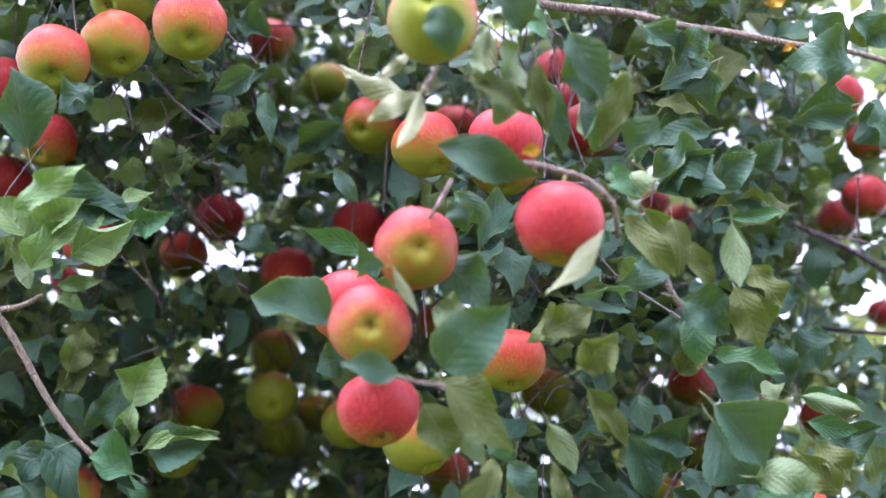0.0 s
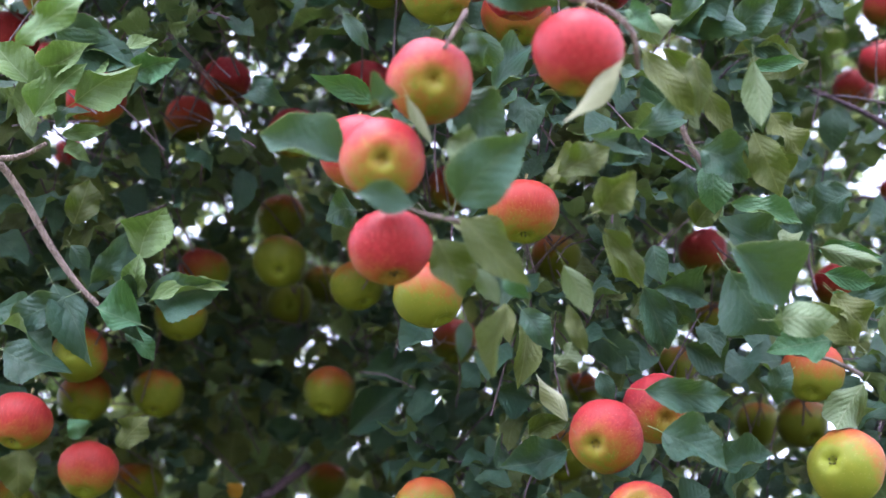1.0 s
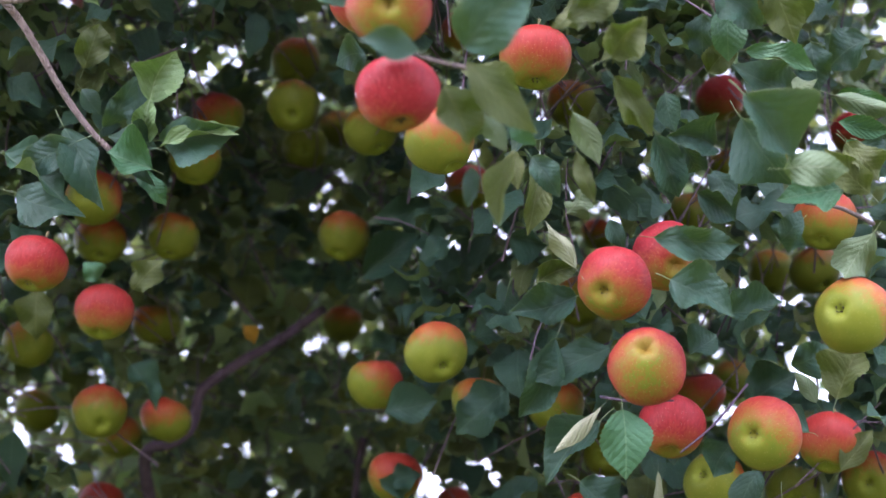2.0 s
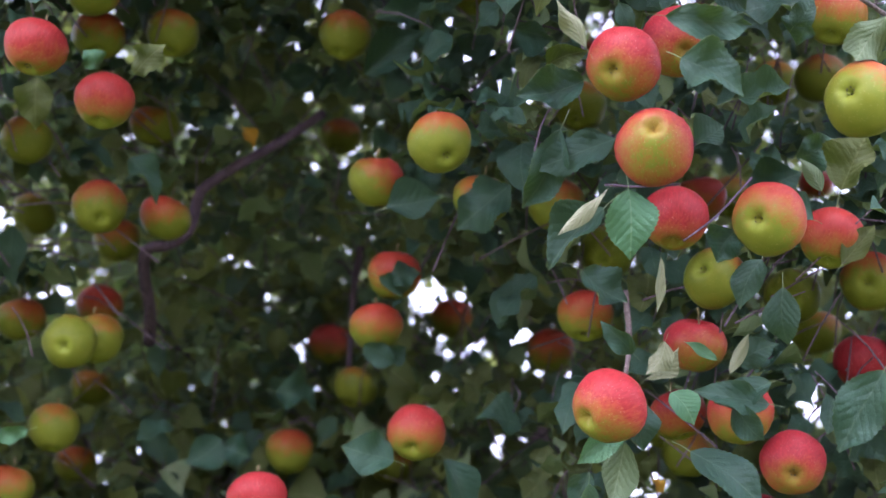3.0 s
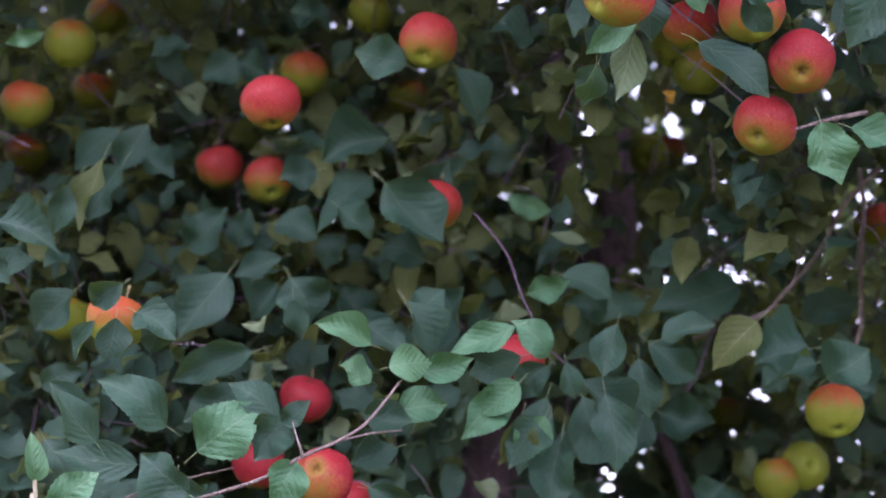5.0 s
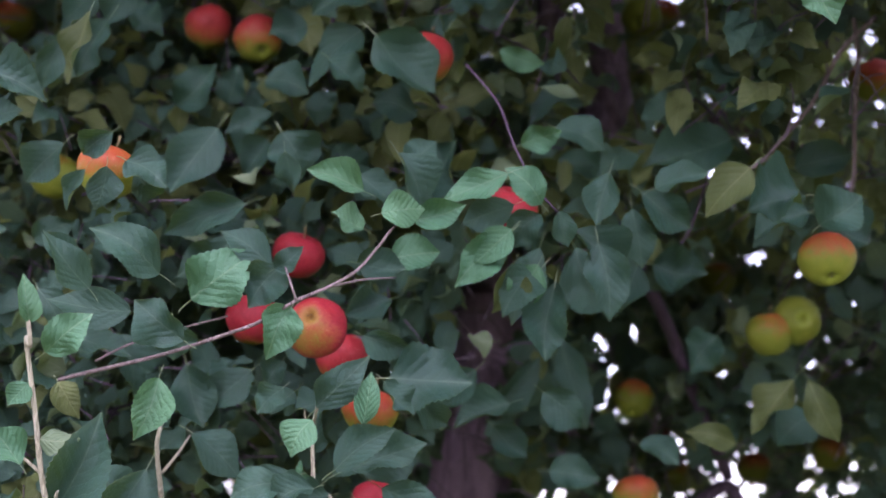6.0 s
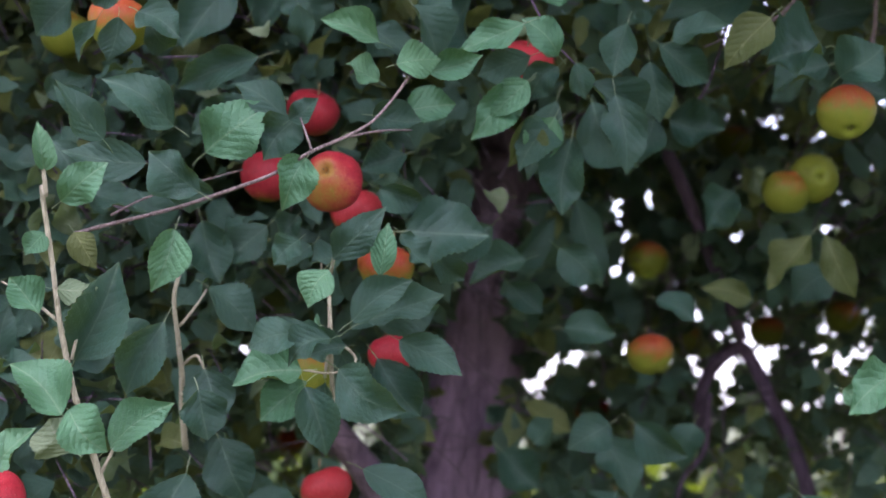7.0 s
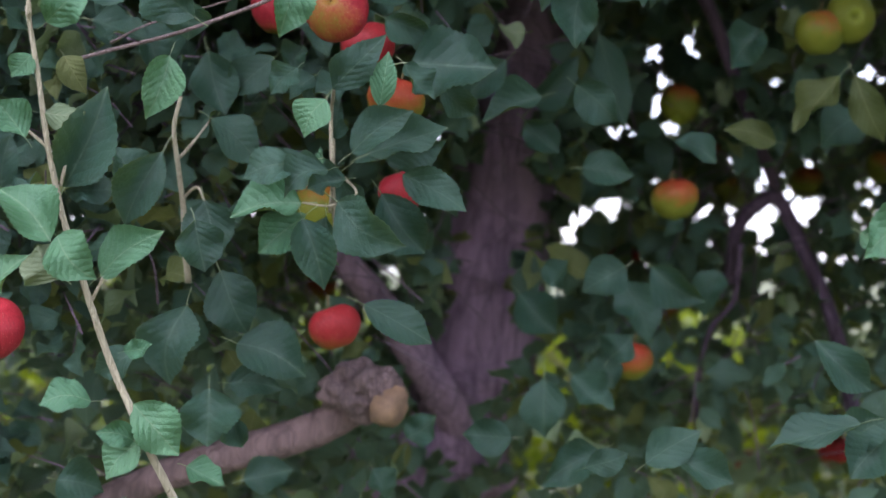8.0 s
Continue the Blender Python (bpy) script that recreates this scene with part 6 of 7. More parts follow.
leaf(0.290, 1.311, 2.398, 0.304, 1.299, 2.354, 0.030, 0.05, -0.91, -0.41)
leaf(0.224, 1.168, 2.396, 0.233, 1.181, 2.357, 0.026, -0.24, -0.91, -0.35)
leaf(-0.321, 0.969, 2.646, -0.351, 0.972, 2.610, 0.026, -0.28, -0.76, -0.58)
leaf(-0.267, 1.209, 2.873, -0.360, 1.239, 2.865, 0.038, -0.35, -0.69, -0.63, "y")
leaf(-0.163, 0.989, 2.689, -0.204, 0.993, 2.665, 0.029, 0.27, -0.76, -0.59)
leaf(-0.369, 1.052, 2.588, -0.293, 1.094, 2.581, 0.038, -0.30, -0.71, -0.64)
leaf(-0.087, 1.229, 2.850, -0.144, 1.258, 2.836, 0.038, 0.31, -0.75, -0.58)
leaf(-0.198, 1.247, 2.702, -0.163, 1.250, 2.665, 0.033, -0.33, -0.79, -0.51)
leaf(-0.057, 0.787, 2.470, -0.006, 0.784, 2.435, 0.015, -0.24, 0.91, 0.34, "p")
leaf(-0.163, 1.078, 2.749, -0.157, 1.094, 2.690, 0.022, -0.19, -0.91, -0.35)
leaf(-0.382, 1.264, 2.507, -0.365, 1.241, 2.551, 0.037, 0.25, -0.72, -0.65, "y")
leaf(-0.154, 1.887, 1.357, -0.147, 1.876, 1.399, 0.037, -0.10, -0.93, -0.36)
leaf(-0.169, 1.857, 1.428, -0.190, 1.892, 1.400, 0.028, -0.40, -0.91, -0.08)
leaf(-0.165, 1.835, 1.321, -0.228, 1.866, 1.323, 0.043, -0.34, -0.94, -0.04, "l")
leaf(-0.154, 1.869, 1.308, -0.167, 1.871, 1.348, 0.021, -0.38, -0.91, -0.17, "l")
leaf(-0.126, 1.862, 1.328, -0.060, 1.870, 1.376, 0.047, -0.04, -1.00, 0.09)
leaf(-0.097, 1.943, 1.339, -0.019, 1.912, 1.362, 0.051, -0.22, -0.90, -0.37)
leaf(-0.099, 1.920, 1.497, -0.047, 1.923, 1.485, 0.032, 0.36, -0.93, -0.01)
leaf(-0.032, 1.923, 1.428, 0.011, 1.952, 1.392, 0.038, -0.09, -0.99, 0.10)
leaf(-0.067, 1.977, 1.555, -0.124, 1.949, 1.529, 0.043, -0.17, -0.98, 0.05)
leaf(-0.142, 1.864, 1.309, -0.120, 1.890, 1.271, 0.040, -0.06, -0.92, -0.40)
leaf(-0.197, 1.934, 1.470, -0.215, 1.922, 1.434, 0.035, -0.24, -0.94, -0.25)
leaf(-0.227, 1.870, 1.698, -0.260, 1.895, 1.695, 0.019, 0.24, 0.95, -0.20)
leaf(-0.198, 1.912, 1.730, -0.190, 1.951, 1.687, 0.033, -0.37, -0.92, -0.17)
leaf(-0.447, 1.893, 1.907, -0.476, 1.909, 1.816, 0.044, -0.39, -0.91, -0.13, "y")
leaf(-0.350, 1.749, 1.668, -0.324, 1.786, 1.647, 0.038, -0.32, -0.95, -0.01)
leaf(0.123, 1.966, 1.620, 0.087, 1.953, 1.520, 0.047, 0.07, -0.98, 0.21)
leaf(0.146, 1.990, 1.580, 0.138, 1.984, 1.481, 0.043, -0.39, -0.84, -0.37)
leaf(0.172, 1.999, 1.626, 0.228, 2.018, 1.541, 0.059, -0.38, -0.85, -0.37)
leaf(0.172, 2.320, 1.549, 0.215, 2.344, 1.417, 0.052, 0.36, -0.92, -0.13)
leaf(0.082, 2.392, 1.453, 0.150, 2.371, 1.521, 0.052, 0.13, -0.91, -0.39)
leaf(0.346, 1.519, 2.003, 0.286, 1.532, 1.985, 0.032, -0.27, -0.95, -0.15)
leaf(-0.085, 1.830, 2.265, -0.046, 1.870, 2.265, 0.029, -0.36, -0.91, -0.19)
leaf(-0.106, 1.873, 2.185, -0.059, 1.889, 2.168, 0.032, -0.29, -0.87, -0.40)
leaf(0.141, 1.442, 1.866, 0.135, 1.492, 1.842, 0.027, 0.41, -0.78, -0.46)


# ---------------------------------------------------------------- mass of foliage behind the near leaves
EYE = Vector((0.0, 0.0, 1.35))


def eye_to(p):
    """Where the open side is looked at from: a little lower for what hangs low."""
    up = math.degrees(math.atan2(p[2] - 1.35, math.hypot(p[0], p[1])))
    return Vector((0, -0.0022 * up, 1.205 + 0.0078 * up))


# distance from the eye to the outer leaves, by height angle (rows) and side angle (columns)
ANGLES_UP = (56, 46, 38, 32, 26, 20, 14, 8, 3, -2, -8, -16)
ANGLES_SIDE = (-22, -13, -6.5, 0, 6.5, 13, 22)
OUTER = np.array((
    (1.7, 1.75, 2.0, 1.7, 1.65, 1.9, 2.0),
    (1.75, 1.80, 2.2, 1.65, 1.62, 1.9, 2.0),
    (1.9, 2.05, 2.3, 1.75, 1.70, 1.8, 1.9),
    (2.0, 2.15, 2.4, 1.85, 1.75, 1.75, 1.8),
    (2.0, 2.15, 2.45, 2.2, 1.80, 1.72, 1.75),
    (2.1, 2.35, 2.35, 2.2, 1.90, 1.82, 1.8),
    (2.1, 2.15, 2.15, 2.2, 2.10, 2.0, 1.9),
    (2.0, 2.05, 2.05, 2.1, 2.25, 2.3, 2.2),
    (1.9, 1.95, 2.0, 2.15, 2.7, 2.6, 2.4),
    (1.9, 1.95, 2.0, 2.6, 2.8, 2.7, 2.4),
    (2.0, 2.05, 2.1, 2.4, 2.3, 2.3, 2.3),
    (2.2, 2.2, 2.2, 2.4, 2.3, 2.3, 2.3),
))


def outer(up, side):
    i = np.clip(np.interp(up, ANGLES_UP[::-1], np.arange(len(ANGLES_UP))[::-1]), 0, len(ANGLES_UP) - 1.001)
    j = np.clip(np.interp(side, ANGLES_SIDE, np.arange(len(ANGLES_SIDE))), 0, len(ANGLES_SIDE) - 1.001)
    a, b, u, v = int(i), int(j), i % 1, j % 1
    return (OUTER[a, b] * (1 - v) + OUTER[a, b + 1] * v) * (1 - u) + (OUTER[a + 1, b] * (1 - v) + OUTER[a + 1, b + 1] * v) * u


# openings in the foliage: a point in the crown, the way the opening runs, its half width
GAPS = []


def gap(x, y, z, dx, dy, dz, r):
    GAPS.append((Vector((x, y, z)), Vector((dx, dy, dz)), r))


gap(0.008, -0.112, 1.501, -0.1962, 0.6759, 0.7104, 0.0044)
gap(0.008, -0.112, 1.501, -0.1941, 0.6907, 0.6966, 0.0051)
gap(0.008, -0.112, 1.501, -0.176, 0.7034, 0.6887, 0.0051)
gap(0.008, -0.112, 1.501, -0.1735, 0.6937, 0.6991, 0.0044)
gap(0.008, -0.112, 1.501, -0.1808, 0.6781, 0.7124, 0.0044)
gap(0.008, -0.112, 1.501, -0.1087, 0.7342, 0.6702, 0.0059)
gap(0.008, -0.112, 1.501, -0.2126, 0.7521, 0.6238, 0.0073)
gap(0.008, -0.112, 1.501, -0.1343, 0.7566, 0.6399, 0.0059)
gap(0.008, -0.112, 1.501, -0.1212, 0.7599, 0.6386, 0.0059)
gap(0.008, -0.112, 1.501, -0.1907, 0.776, 0.6012, 0.0051)
gap(0.008, -0.112, 1.501, -0.1987, 0.7875, 0.5834, 0.0044)
gap(0.008, -0.112, 1.501, -0.0432, 0.6571, 0.7525, 0.0059)
gap(0.008, -0.112, 1.501, 0.213, 0.6506, 0.7289, 0.0073)
gap(0.008, -0.112, 1.501, 0.2082, 0.6695, 0.713, 0.0066)
gap(0.008, -0.112, 1.501, 0.2151, 0.6864, 0.6946, 0.0084)
gap(0.008, -0.112, 1.501, 0.1962, 0.7029, 0.6837, 0.0074)
gap(0.008, -0.112, 1.501, 0.2252, 0.6722, 0.7053, 0.0066)
gap(0.008, -0.112, 1.501, 0.2399, 0.744, 0.6236, 0.0044)
gap(0.008, -0.112, 1.501, 0.2468, 0.6509, 0.718, 0.0061)
gap(0.008, -0.112, 1.501, 0.1742, 0.7643, 0.6209, 0.0051)
gap(-0.002, -0.076, 1.49, -0.1923, 0.7662, 0.6131, 0.0059)
gap(-0.002, -0.076, 1.49, -0.0769, 0.7231, 0.6864, 0.0059)
gap(-0.002, -0.076, 1.49, 0.2455, 0.735, 0.6321, 0.0059)
gap(-0.002, -0.076, 1.49, 0.2555, 0.7467, 0.6141, 0.0051)
gap(0.005, -0.031, 1.481, -0.2653, 0.8788, 0.3967, 0.0080)
gap(0.005, -0.031, 1.481, -0.2414, 0.8889, 0.3894, 0.0066)
gap(0.005, -0.031, 1.481, 0.0223, 0.9201, 0.3912, 0.0102)
gap(0.005, -0.031, 1.481, -0.0908, 0.8823, 0.4619, 0.0044)
gap(0.005, -0.031, 1.481, -0.0018, 0.9419, 0.336, 0.0059)
gap(0.005, -0.031, 1.481, 0.02, 0.9405, 0.3392, 0.0073)
gap(0.005, -0.031, 1.481, -0.1279, 0.9066, 0.4022, 0.0051)
gap(0.005, -0.031, 1.481, -0.0123, 0.9215, 0.3881, 0.0051)
gap(0.005, -0.031, 1.481, -0.122, 0.9375, 0.3259, 0.0051)
gap(0.005, -0.031, 1.481, 0.0924, 0.8344, 0.5434, 0.0037)
gap(0.005, -0.031, 1.481, 0.0707, 0.8251, 0.5605, 0.0037)
gap(0.013, 0.005, 1.379, -0.1171, 0.9038, 0.4116, 0.0051)
gap(0.013, 0.005, 1.379, 0.0189, 0.9229, 0.3845, 0.0102)
gap(0.013, 0.005, 1.379, -0.0039, 0.9209, 0.3898, 0.0073)
gap(0.013, 0.005, 1.379, 0.0472, 0.919, 0.3914, 0.0059)
gap(0.013, 0.005, 1.379, 0.0143, 0.9492, 0.3143, 0.0080)
gap(0.013, 0.005, 1.379, 0.0321, 0.9432, 0.3308, 0.0066)
gap(0.013, 0.005, 1.379, 0.0327, 0.9642, 0.2633, 0.0117)
gap(0.013, 0.005, 1.379, 0.2227, 0.908, 0.3549, 0.0124)
gap(0.013, 0.005, 1.379, 0.2331, 0.9126, 0.336, 0.0110)
gap(0.013, 0.005, 1.379, -0.279, 0.8517, 0.4437, 0.0066)
gap(0.012, 0.013, 1.328, 0.225, 0.9035, 0.3646, 0.0059)
gap(0.012, 0.013, 1.328, 0.0287, 0.9396, 0.3411, 0.0059)
gap(0.012, 0.013, 1.328, 0.1136, 0.9676, 0.2256, 0.0066)
gap(0.027, 0.058, 1.243, 0.0926, 0.9874, 0.1284, 0.0059)
gap(0.027, 0.058, 1.243, 0.1005, 0.9892, 0.1067, 0.0051)
gap(0.027, 0.058, 1.243, 0.1706, 0.9798, 0.1048, 0.0059)
gap(0.027, 0.058, 1.243, 0.2243, 0.9681, 0.112, 0.0059)
gap(0.027, 0.058, 1.243, 0.0681, 0.9949, 0.0743, 0.0051)
gap(0.027, 0.058, 1.243, 0.0969, 0.9917, 0.0851, 0.0051)
gap(0.027, 0.058, 1.243, 0.0498, 0.9984, 0.0256, 0.0095)
gap(0.027, 0.058, 1.243, 0.1635, 0.9861, 0.0293, 0.0081)
gap(0.075, 0.096, 1.205, 0.1458, 0.9888, 0.031, 0.0107)
gap(0.075, 0.096, 1.205, 0.0283, 0.9993, 0.0253, 0.0088)
gap(0.075, 0.096, 1.205, 0.0515, 0.9979, 0.0403, 0.0080)
gap(0.075, 0.096, 1.205, 0.1122, 0.9927, 0.0431, 0.0088)
gap(0.075, 0.096, 1.205, 0.0786, 0.9913, 0.1056, 0.0095)
gap(0.075, 0.096, 1.205, 0.1765, 0.9834, 0.0422, 0.0059)
gap(0.075, 0.096, 1.205, 0.1537, 0.9812, 0.1171, 0.0044)
gap(0.075, 0.096, 1.205, 0.2107, 0.9696, 0.1247, 0.0059)
gap(0.075, 0.096, 1.205, 0.1501, 0.9886, -0.0101, 0.0119)
gap(0.075, 0.096, 1.205, 0.1332, 0.9903, -0.0392, 0.0095)
gap(0.075, 0.096, 1.205, 0.1083, 0.9938, -0.0255, 0.0072)
gap(0.075, 0.096, 1.205, 0.091, 0.9943, -0.0548, 0.0095)
gap(0.075, 0.096, 1.205, 0.02, 0.9997, -0.0132, 0.0088)
gap(0.075, 0.096, 1.205, -0.0879, 0.9961, -0.001, 0.0086)
gap(0.075, 0.096, 1.205, 0.0191, 0.9982, -0.0569, 0.0088)
gap(0.075, 0.096, 1.205, -0.3048, 0.9494, -0.0762, 0.0072)
gap(0.075, 0.096, 1.205, 0.0740, 0.9875, 0.1393, 0.0060)
gap(0.075, 0.096, 1.205, 0.0834, 0.9886, 0.1252, 0.0060)
gap(0.075, 0.096, 1.205, 0.0985, 0.9838, 0.1499, 0.0040)
gap(0.075, 0.096, 1.205, 0.1058, 0.9845, 0.1401, 0.0030)
gap(0.075, 0.096, 1.205, 0.0503, 0.9947, 0.0891, 0.0050)
gap(0.075, 0.096, 1.205, 0.0575, 0.9942, 0.0910, 0.0040)
gap(0.075, 0.096, 1.205, 0.1536, 0.9810, 0.1182, 0.0050)
gap(0.075, 0.096, 1.205, 0.1457, 0.9845, 0.0977, 0.0040)
gap(0.075, 0.096, 1.205, 0.0914, 0.9914, 0.0931, 0.0050)
gap(0.075, 0.096, 1.205, 0.1307, 0.9887, 0.0738, 0.0040)
gap(0.075, 0.096, 1.205, 0.1484, 0.9869, 0.0632, 0.0060)
gap(0.075, 0.096, 1.205, 0.1782, 0.9831, 0.0422, 0.0060)
gap(0.075, 0.096, 1.205, 0.0567, 0.9973, 0.0476, 0.0065)
gap(0.075, 0.096, 1.205, 0.2072, 0.9699, 0.1282, 0.0060)
gap(0.008, -0.112, 1.501, 0.2096, 0.6511, 0.7295, 0.0040)
gap(0.008, -0.112, 1.501, 0.2167, 0.6683, 0.7116, 0.0050)
gap(0.008, -0.112, 1.501, 0.2031, 0.6856, 0.6991, 0.0045)
gap(0.008, -0.112, 1.501, 0.1997, 0.7012, 0.6845, 0.0040)
gap(0.008, -0.112, 1.501, 0.2219, 0.6880, 0.6910, 0.0035)
gap(0.008, -0.112, 1.501, 0.2400, 0.6467, 0.7240, 0.0030)
gap(0.008, -0.112, 1.501, 0.2604, 0.7205, 0.6427, 0.0030)
gap(0.008, -0.112, 1.501, 0.2365, 0.7481, 0.6201, 0.0030)
gap(0.008, -0.112, 1.501, 0.1993, 0.6445, 0.7382, 0.0035)
gap(0.008, -0.112, 1.501, 0.2321, 0.7062, 0.6688, 0.0030)

# the many pinholes of a thin crown
pin = random.Random(5)
while len(GAPS) < 175:
    up, side = pin.uniform(-1, 55), pin.uniform(-17, 17)
    if up < 12 and side < 3:
        continue
    d = Vector((math.sin(radians(side)) * math.cos(radians(up)), math.cos(radians(side)) * math.cos(radians(up)), math.sin(radians(up))))
    gap(*EYE, *d, pin.uniform(0.001, 0.005))
GAP_FROM = np.array([tuple(o) for o, d, r in GAPS])
GAP_WAY = np.array([tuple(d) for o, d, r in GAPS])
GAP_R = np.array([r for o, d, r in GAPS])

CLEAR_AT = np.array(CLEAR)
CLEAR_EYE = np.array([tuple(eye_to(c)) for c in CLEAR])
CLEAR_WAY = CLEAR_AT[:, :3] - CLEAR_EYE
CLEAR_FAR = np.linalg.norm(CLEAR_WAY, axis=1)
CLEAR_WAY = CLEAR_WAY / CLEAR_FAR[:, None]


def hides(p, margin):
    """Whether a leaf at p would hang before fruit or an outer leaf."""
    q = np.array(p) - CLEAR_EYE
    t = (q * CLEAR_WAY).sum(1)
    off = ((q - CLEAR_WAY * t[:, None]) ** 2).sum(1)
    return bool(((t > 0.1) & (t < CLEAR_FAR + CLEAR_AT[:, 3] * 0.5) & (off < (CLEAR_AT[:, 3] * t / CLEAR_FAR + margin) ** 2)).any())


def open_at(p, margin):
    q = np.array(p) - GAP_FROM
    t = (q * GAP_WAY).sum(1)
    off = ((q - GAP_WAY * t[:, None]) ** 2).sum(1)
    return bool(((t > 0) & (off < (0.55 * GAP_R * t + margin) ** 2)).any())


rng = random.Random(11)
CLUSTERS = []


def spot(up, side, far):
    return EYE + Vector((math.sin(radians(side)) * math.cos(radians(up)), math.cos(radians(side)) * math.cos(radians(up)), math.sin(radians(up)))) * far


# spurs inside the part of the crown that faces the open side
while len(CLUSTERS) < 3500:
    up, side = rng.uniform(-15, 57), rng.uniform(-22, 22)
    keep = 1.0
    if up < 9 and side > 2:
        keep = 0.9 if up > 1 else 0.6
    if up > 30 and side > 9:
        keep = 1.0
    if rng.random() > keep:
        continue
    far = outer(up, side) + 0.05 + rng.gammavariate(1.3, 0.42)
    p = spot(up, side, far)
    if p.z < 0.68 or (p.z < 1.0 and rng.random() < 0.3) or far > 4.2:
        continue
    CLUSTERS.append((p, rng.uniform(0.8, 1.15)))
# the far side of the crown
while len(CLUSTERS) < 7600:
    up, side = rng.uniform(-14, 57), rng.uniform(-21, 21)
    far = max(outer(up, side) + 0.5, rng.uniform(2.8, 5.4))
    p = spot(up, side, far)
    if p.z < 0.72 or p.z > 4.8 or (up < 2 and side > 1 and rng.random() < 0.65):
        continue
    CLUSTERS.append((p, rng.uniform(1.0, 1.3)))
# low boughs beyond the trunk
while len(CLUSTERS) < 8150:
    up, side = rng.uniform(-3, 13), rng.uniform(2, 20)
    p = spot(up, side, rng.uniform(2.9, 4.8))
    CLUSTERS.append((p, rng.uniform(0.9, 1.25)))
while len(CLUSTERS) < 8700:
    p = spot(rng.uniform(1, 18), rng.uniform(-20, -5), rng.uniform(2.5, 4.3))
    CLUSTERS.append((p, rng.uniform(0.9, 1.25)))
while len(CLUSTERS) < 9280:
    CLUSTERS.append((spot(rng.uniform(5, 34), rng.uniform(-21, 10), rng.uniform(3.0, 5.0)), rng.uniform(1.0, 1.3)))
while len(CLUSTERS) < 9370:
    CLUSTERS.append((spot(rng.uniform(33, 57), rng.uniform(7, 22), rng.uniform(2.6, 4.6)), rng.uniform(0.9, 1.2)))
while len(CLUSTERS) < 10490:
    CLUSTERS.append((spot(rng.uniform(-4, 21), rng.uniform(-19, 4), rng.uniform(2.35, 4.6)), rng.uniform(1.0, 1.3)))
while len(CLUSTERS) < 10880:
    CLUSTERS.append((spot(rng.uniform(37, 57), rng.choice((-1, -1, -1, 1)) * rng.uniform(14, 28), rng.uniform(2.0, 3.6)), rng.uniform(0.9, 1.2)))
# the rest of the crown, round the trunk and overhead
while len(CLUSTERS) < 11230:
    CLUSTERS.append((spot(rng.uniform(18, 33), rng.uniform(-19, 1), rng.uniform(3.2, 5.0)), rng.uniform(1.0, 1.3)))
while len(CLUSTERS) < 11700:
    CLUSTERS.append((spot(rng.uniform(-9, 9), rng.uniform(3, 20), rng.uniform(2.7, 4.4)), rng.uniform(0.9, 1.2)))
while len(CLUSTERS) < 11840:
    CLUSTERS.append((spot(rng.uniform(14, 22), rng.uniform(6, 19), rng.uniform(2.8, 4.2)), rng.uniform(0.9, 1.2)))
while len(CLUSTERS) < 11940:
    CLUSTERS.append((spot(rng.uniform(40, 50), rng.uniform(12, 21), rng.uniform(3.0, 4.8)), rng.uniform(1.0, 1.3)))
while len(CLUSTERS) < 13600:
    a, r, z = rng.uniform(0, 2 * math.pi), 2.9 * math.sqrt(rng.random()), rng.uniform(1.0, 4.9)
    if r > 2.9 * math.sin(math.pi * (0.12 + 0.80 * (z - 1.0) / 3.9)) ** 0.6:
        continue
    p = Vector((0.3 + math.cos(a) * r, 3.2 + math.sin(a) * r, z))
    v = p - EYE
    up, side = math.degrees(math.atan2(v.z, math.hypot(v.x, v.y))), math.degrees(math.atan2(v.x, v.y))
    if abs(side) < 28 and -18 < up < 58:
        continue
    elif p.y < 1.4 or (z > 3.2 and rng.random() < 0.65):
        continue
    CLUSTERS.append((p, rng.uniform(0.9, 1.3)))
# the flanks between the open side and the rest
flank = random.Random(77)
while len(CLUSTERS) < 14150:
    side, up = flank.choice((-1, 1)) * flank.uniform(21.5, 29), flank.uniform(-8, 50)
    p = spot(up, side, flank.uniform(1.9, 4.6))
    if 0.9 < p.z < 4.6:
        CLUSTERS.append((p, flank.uniform(0.9, 1.25)))


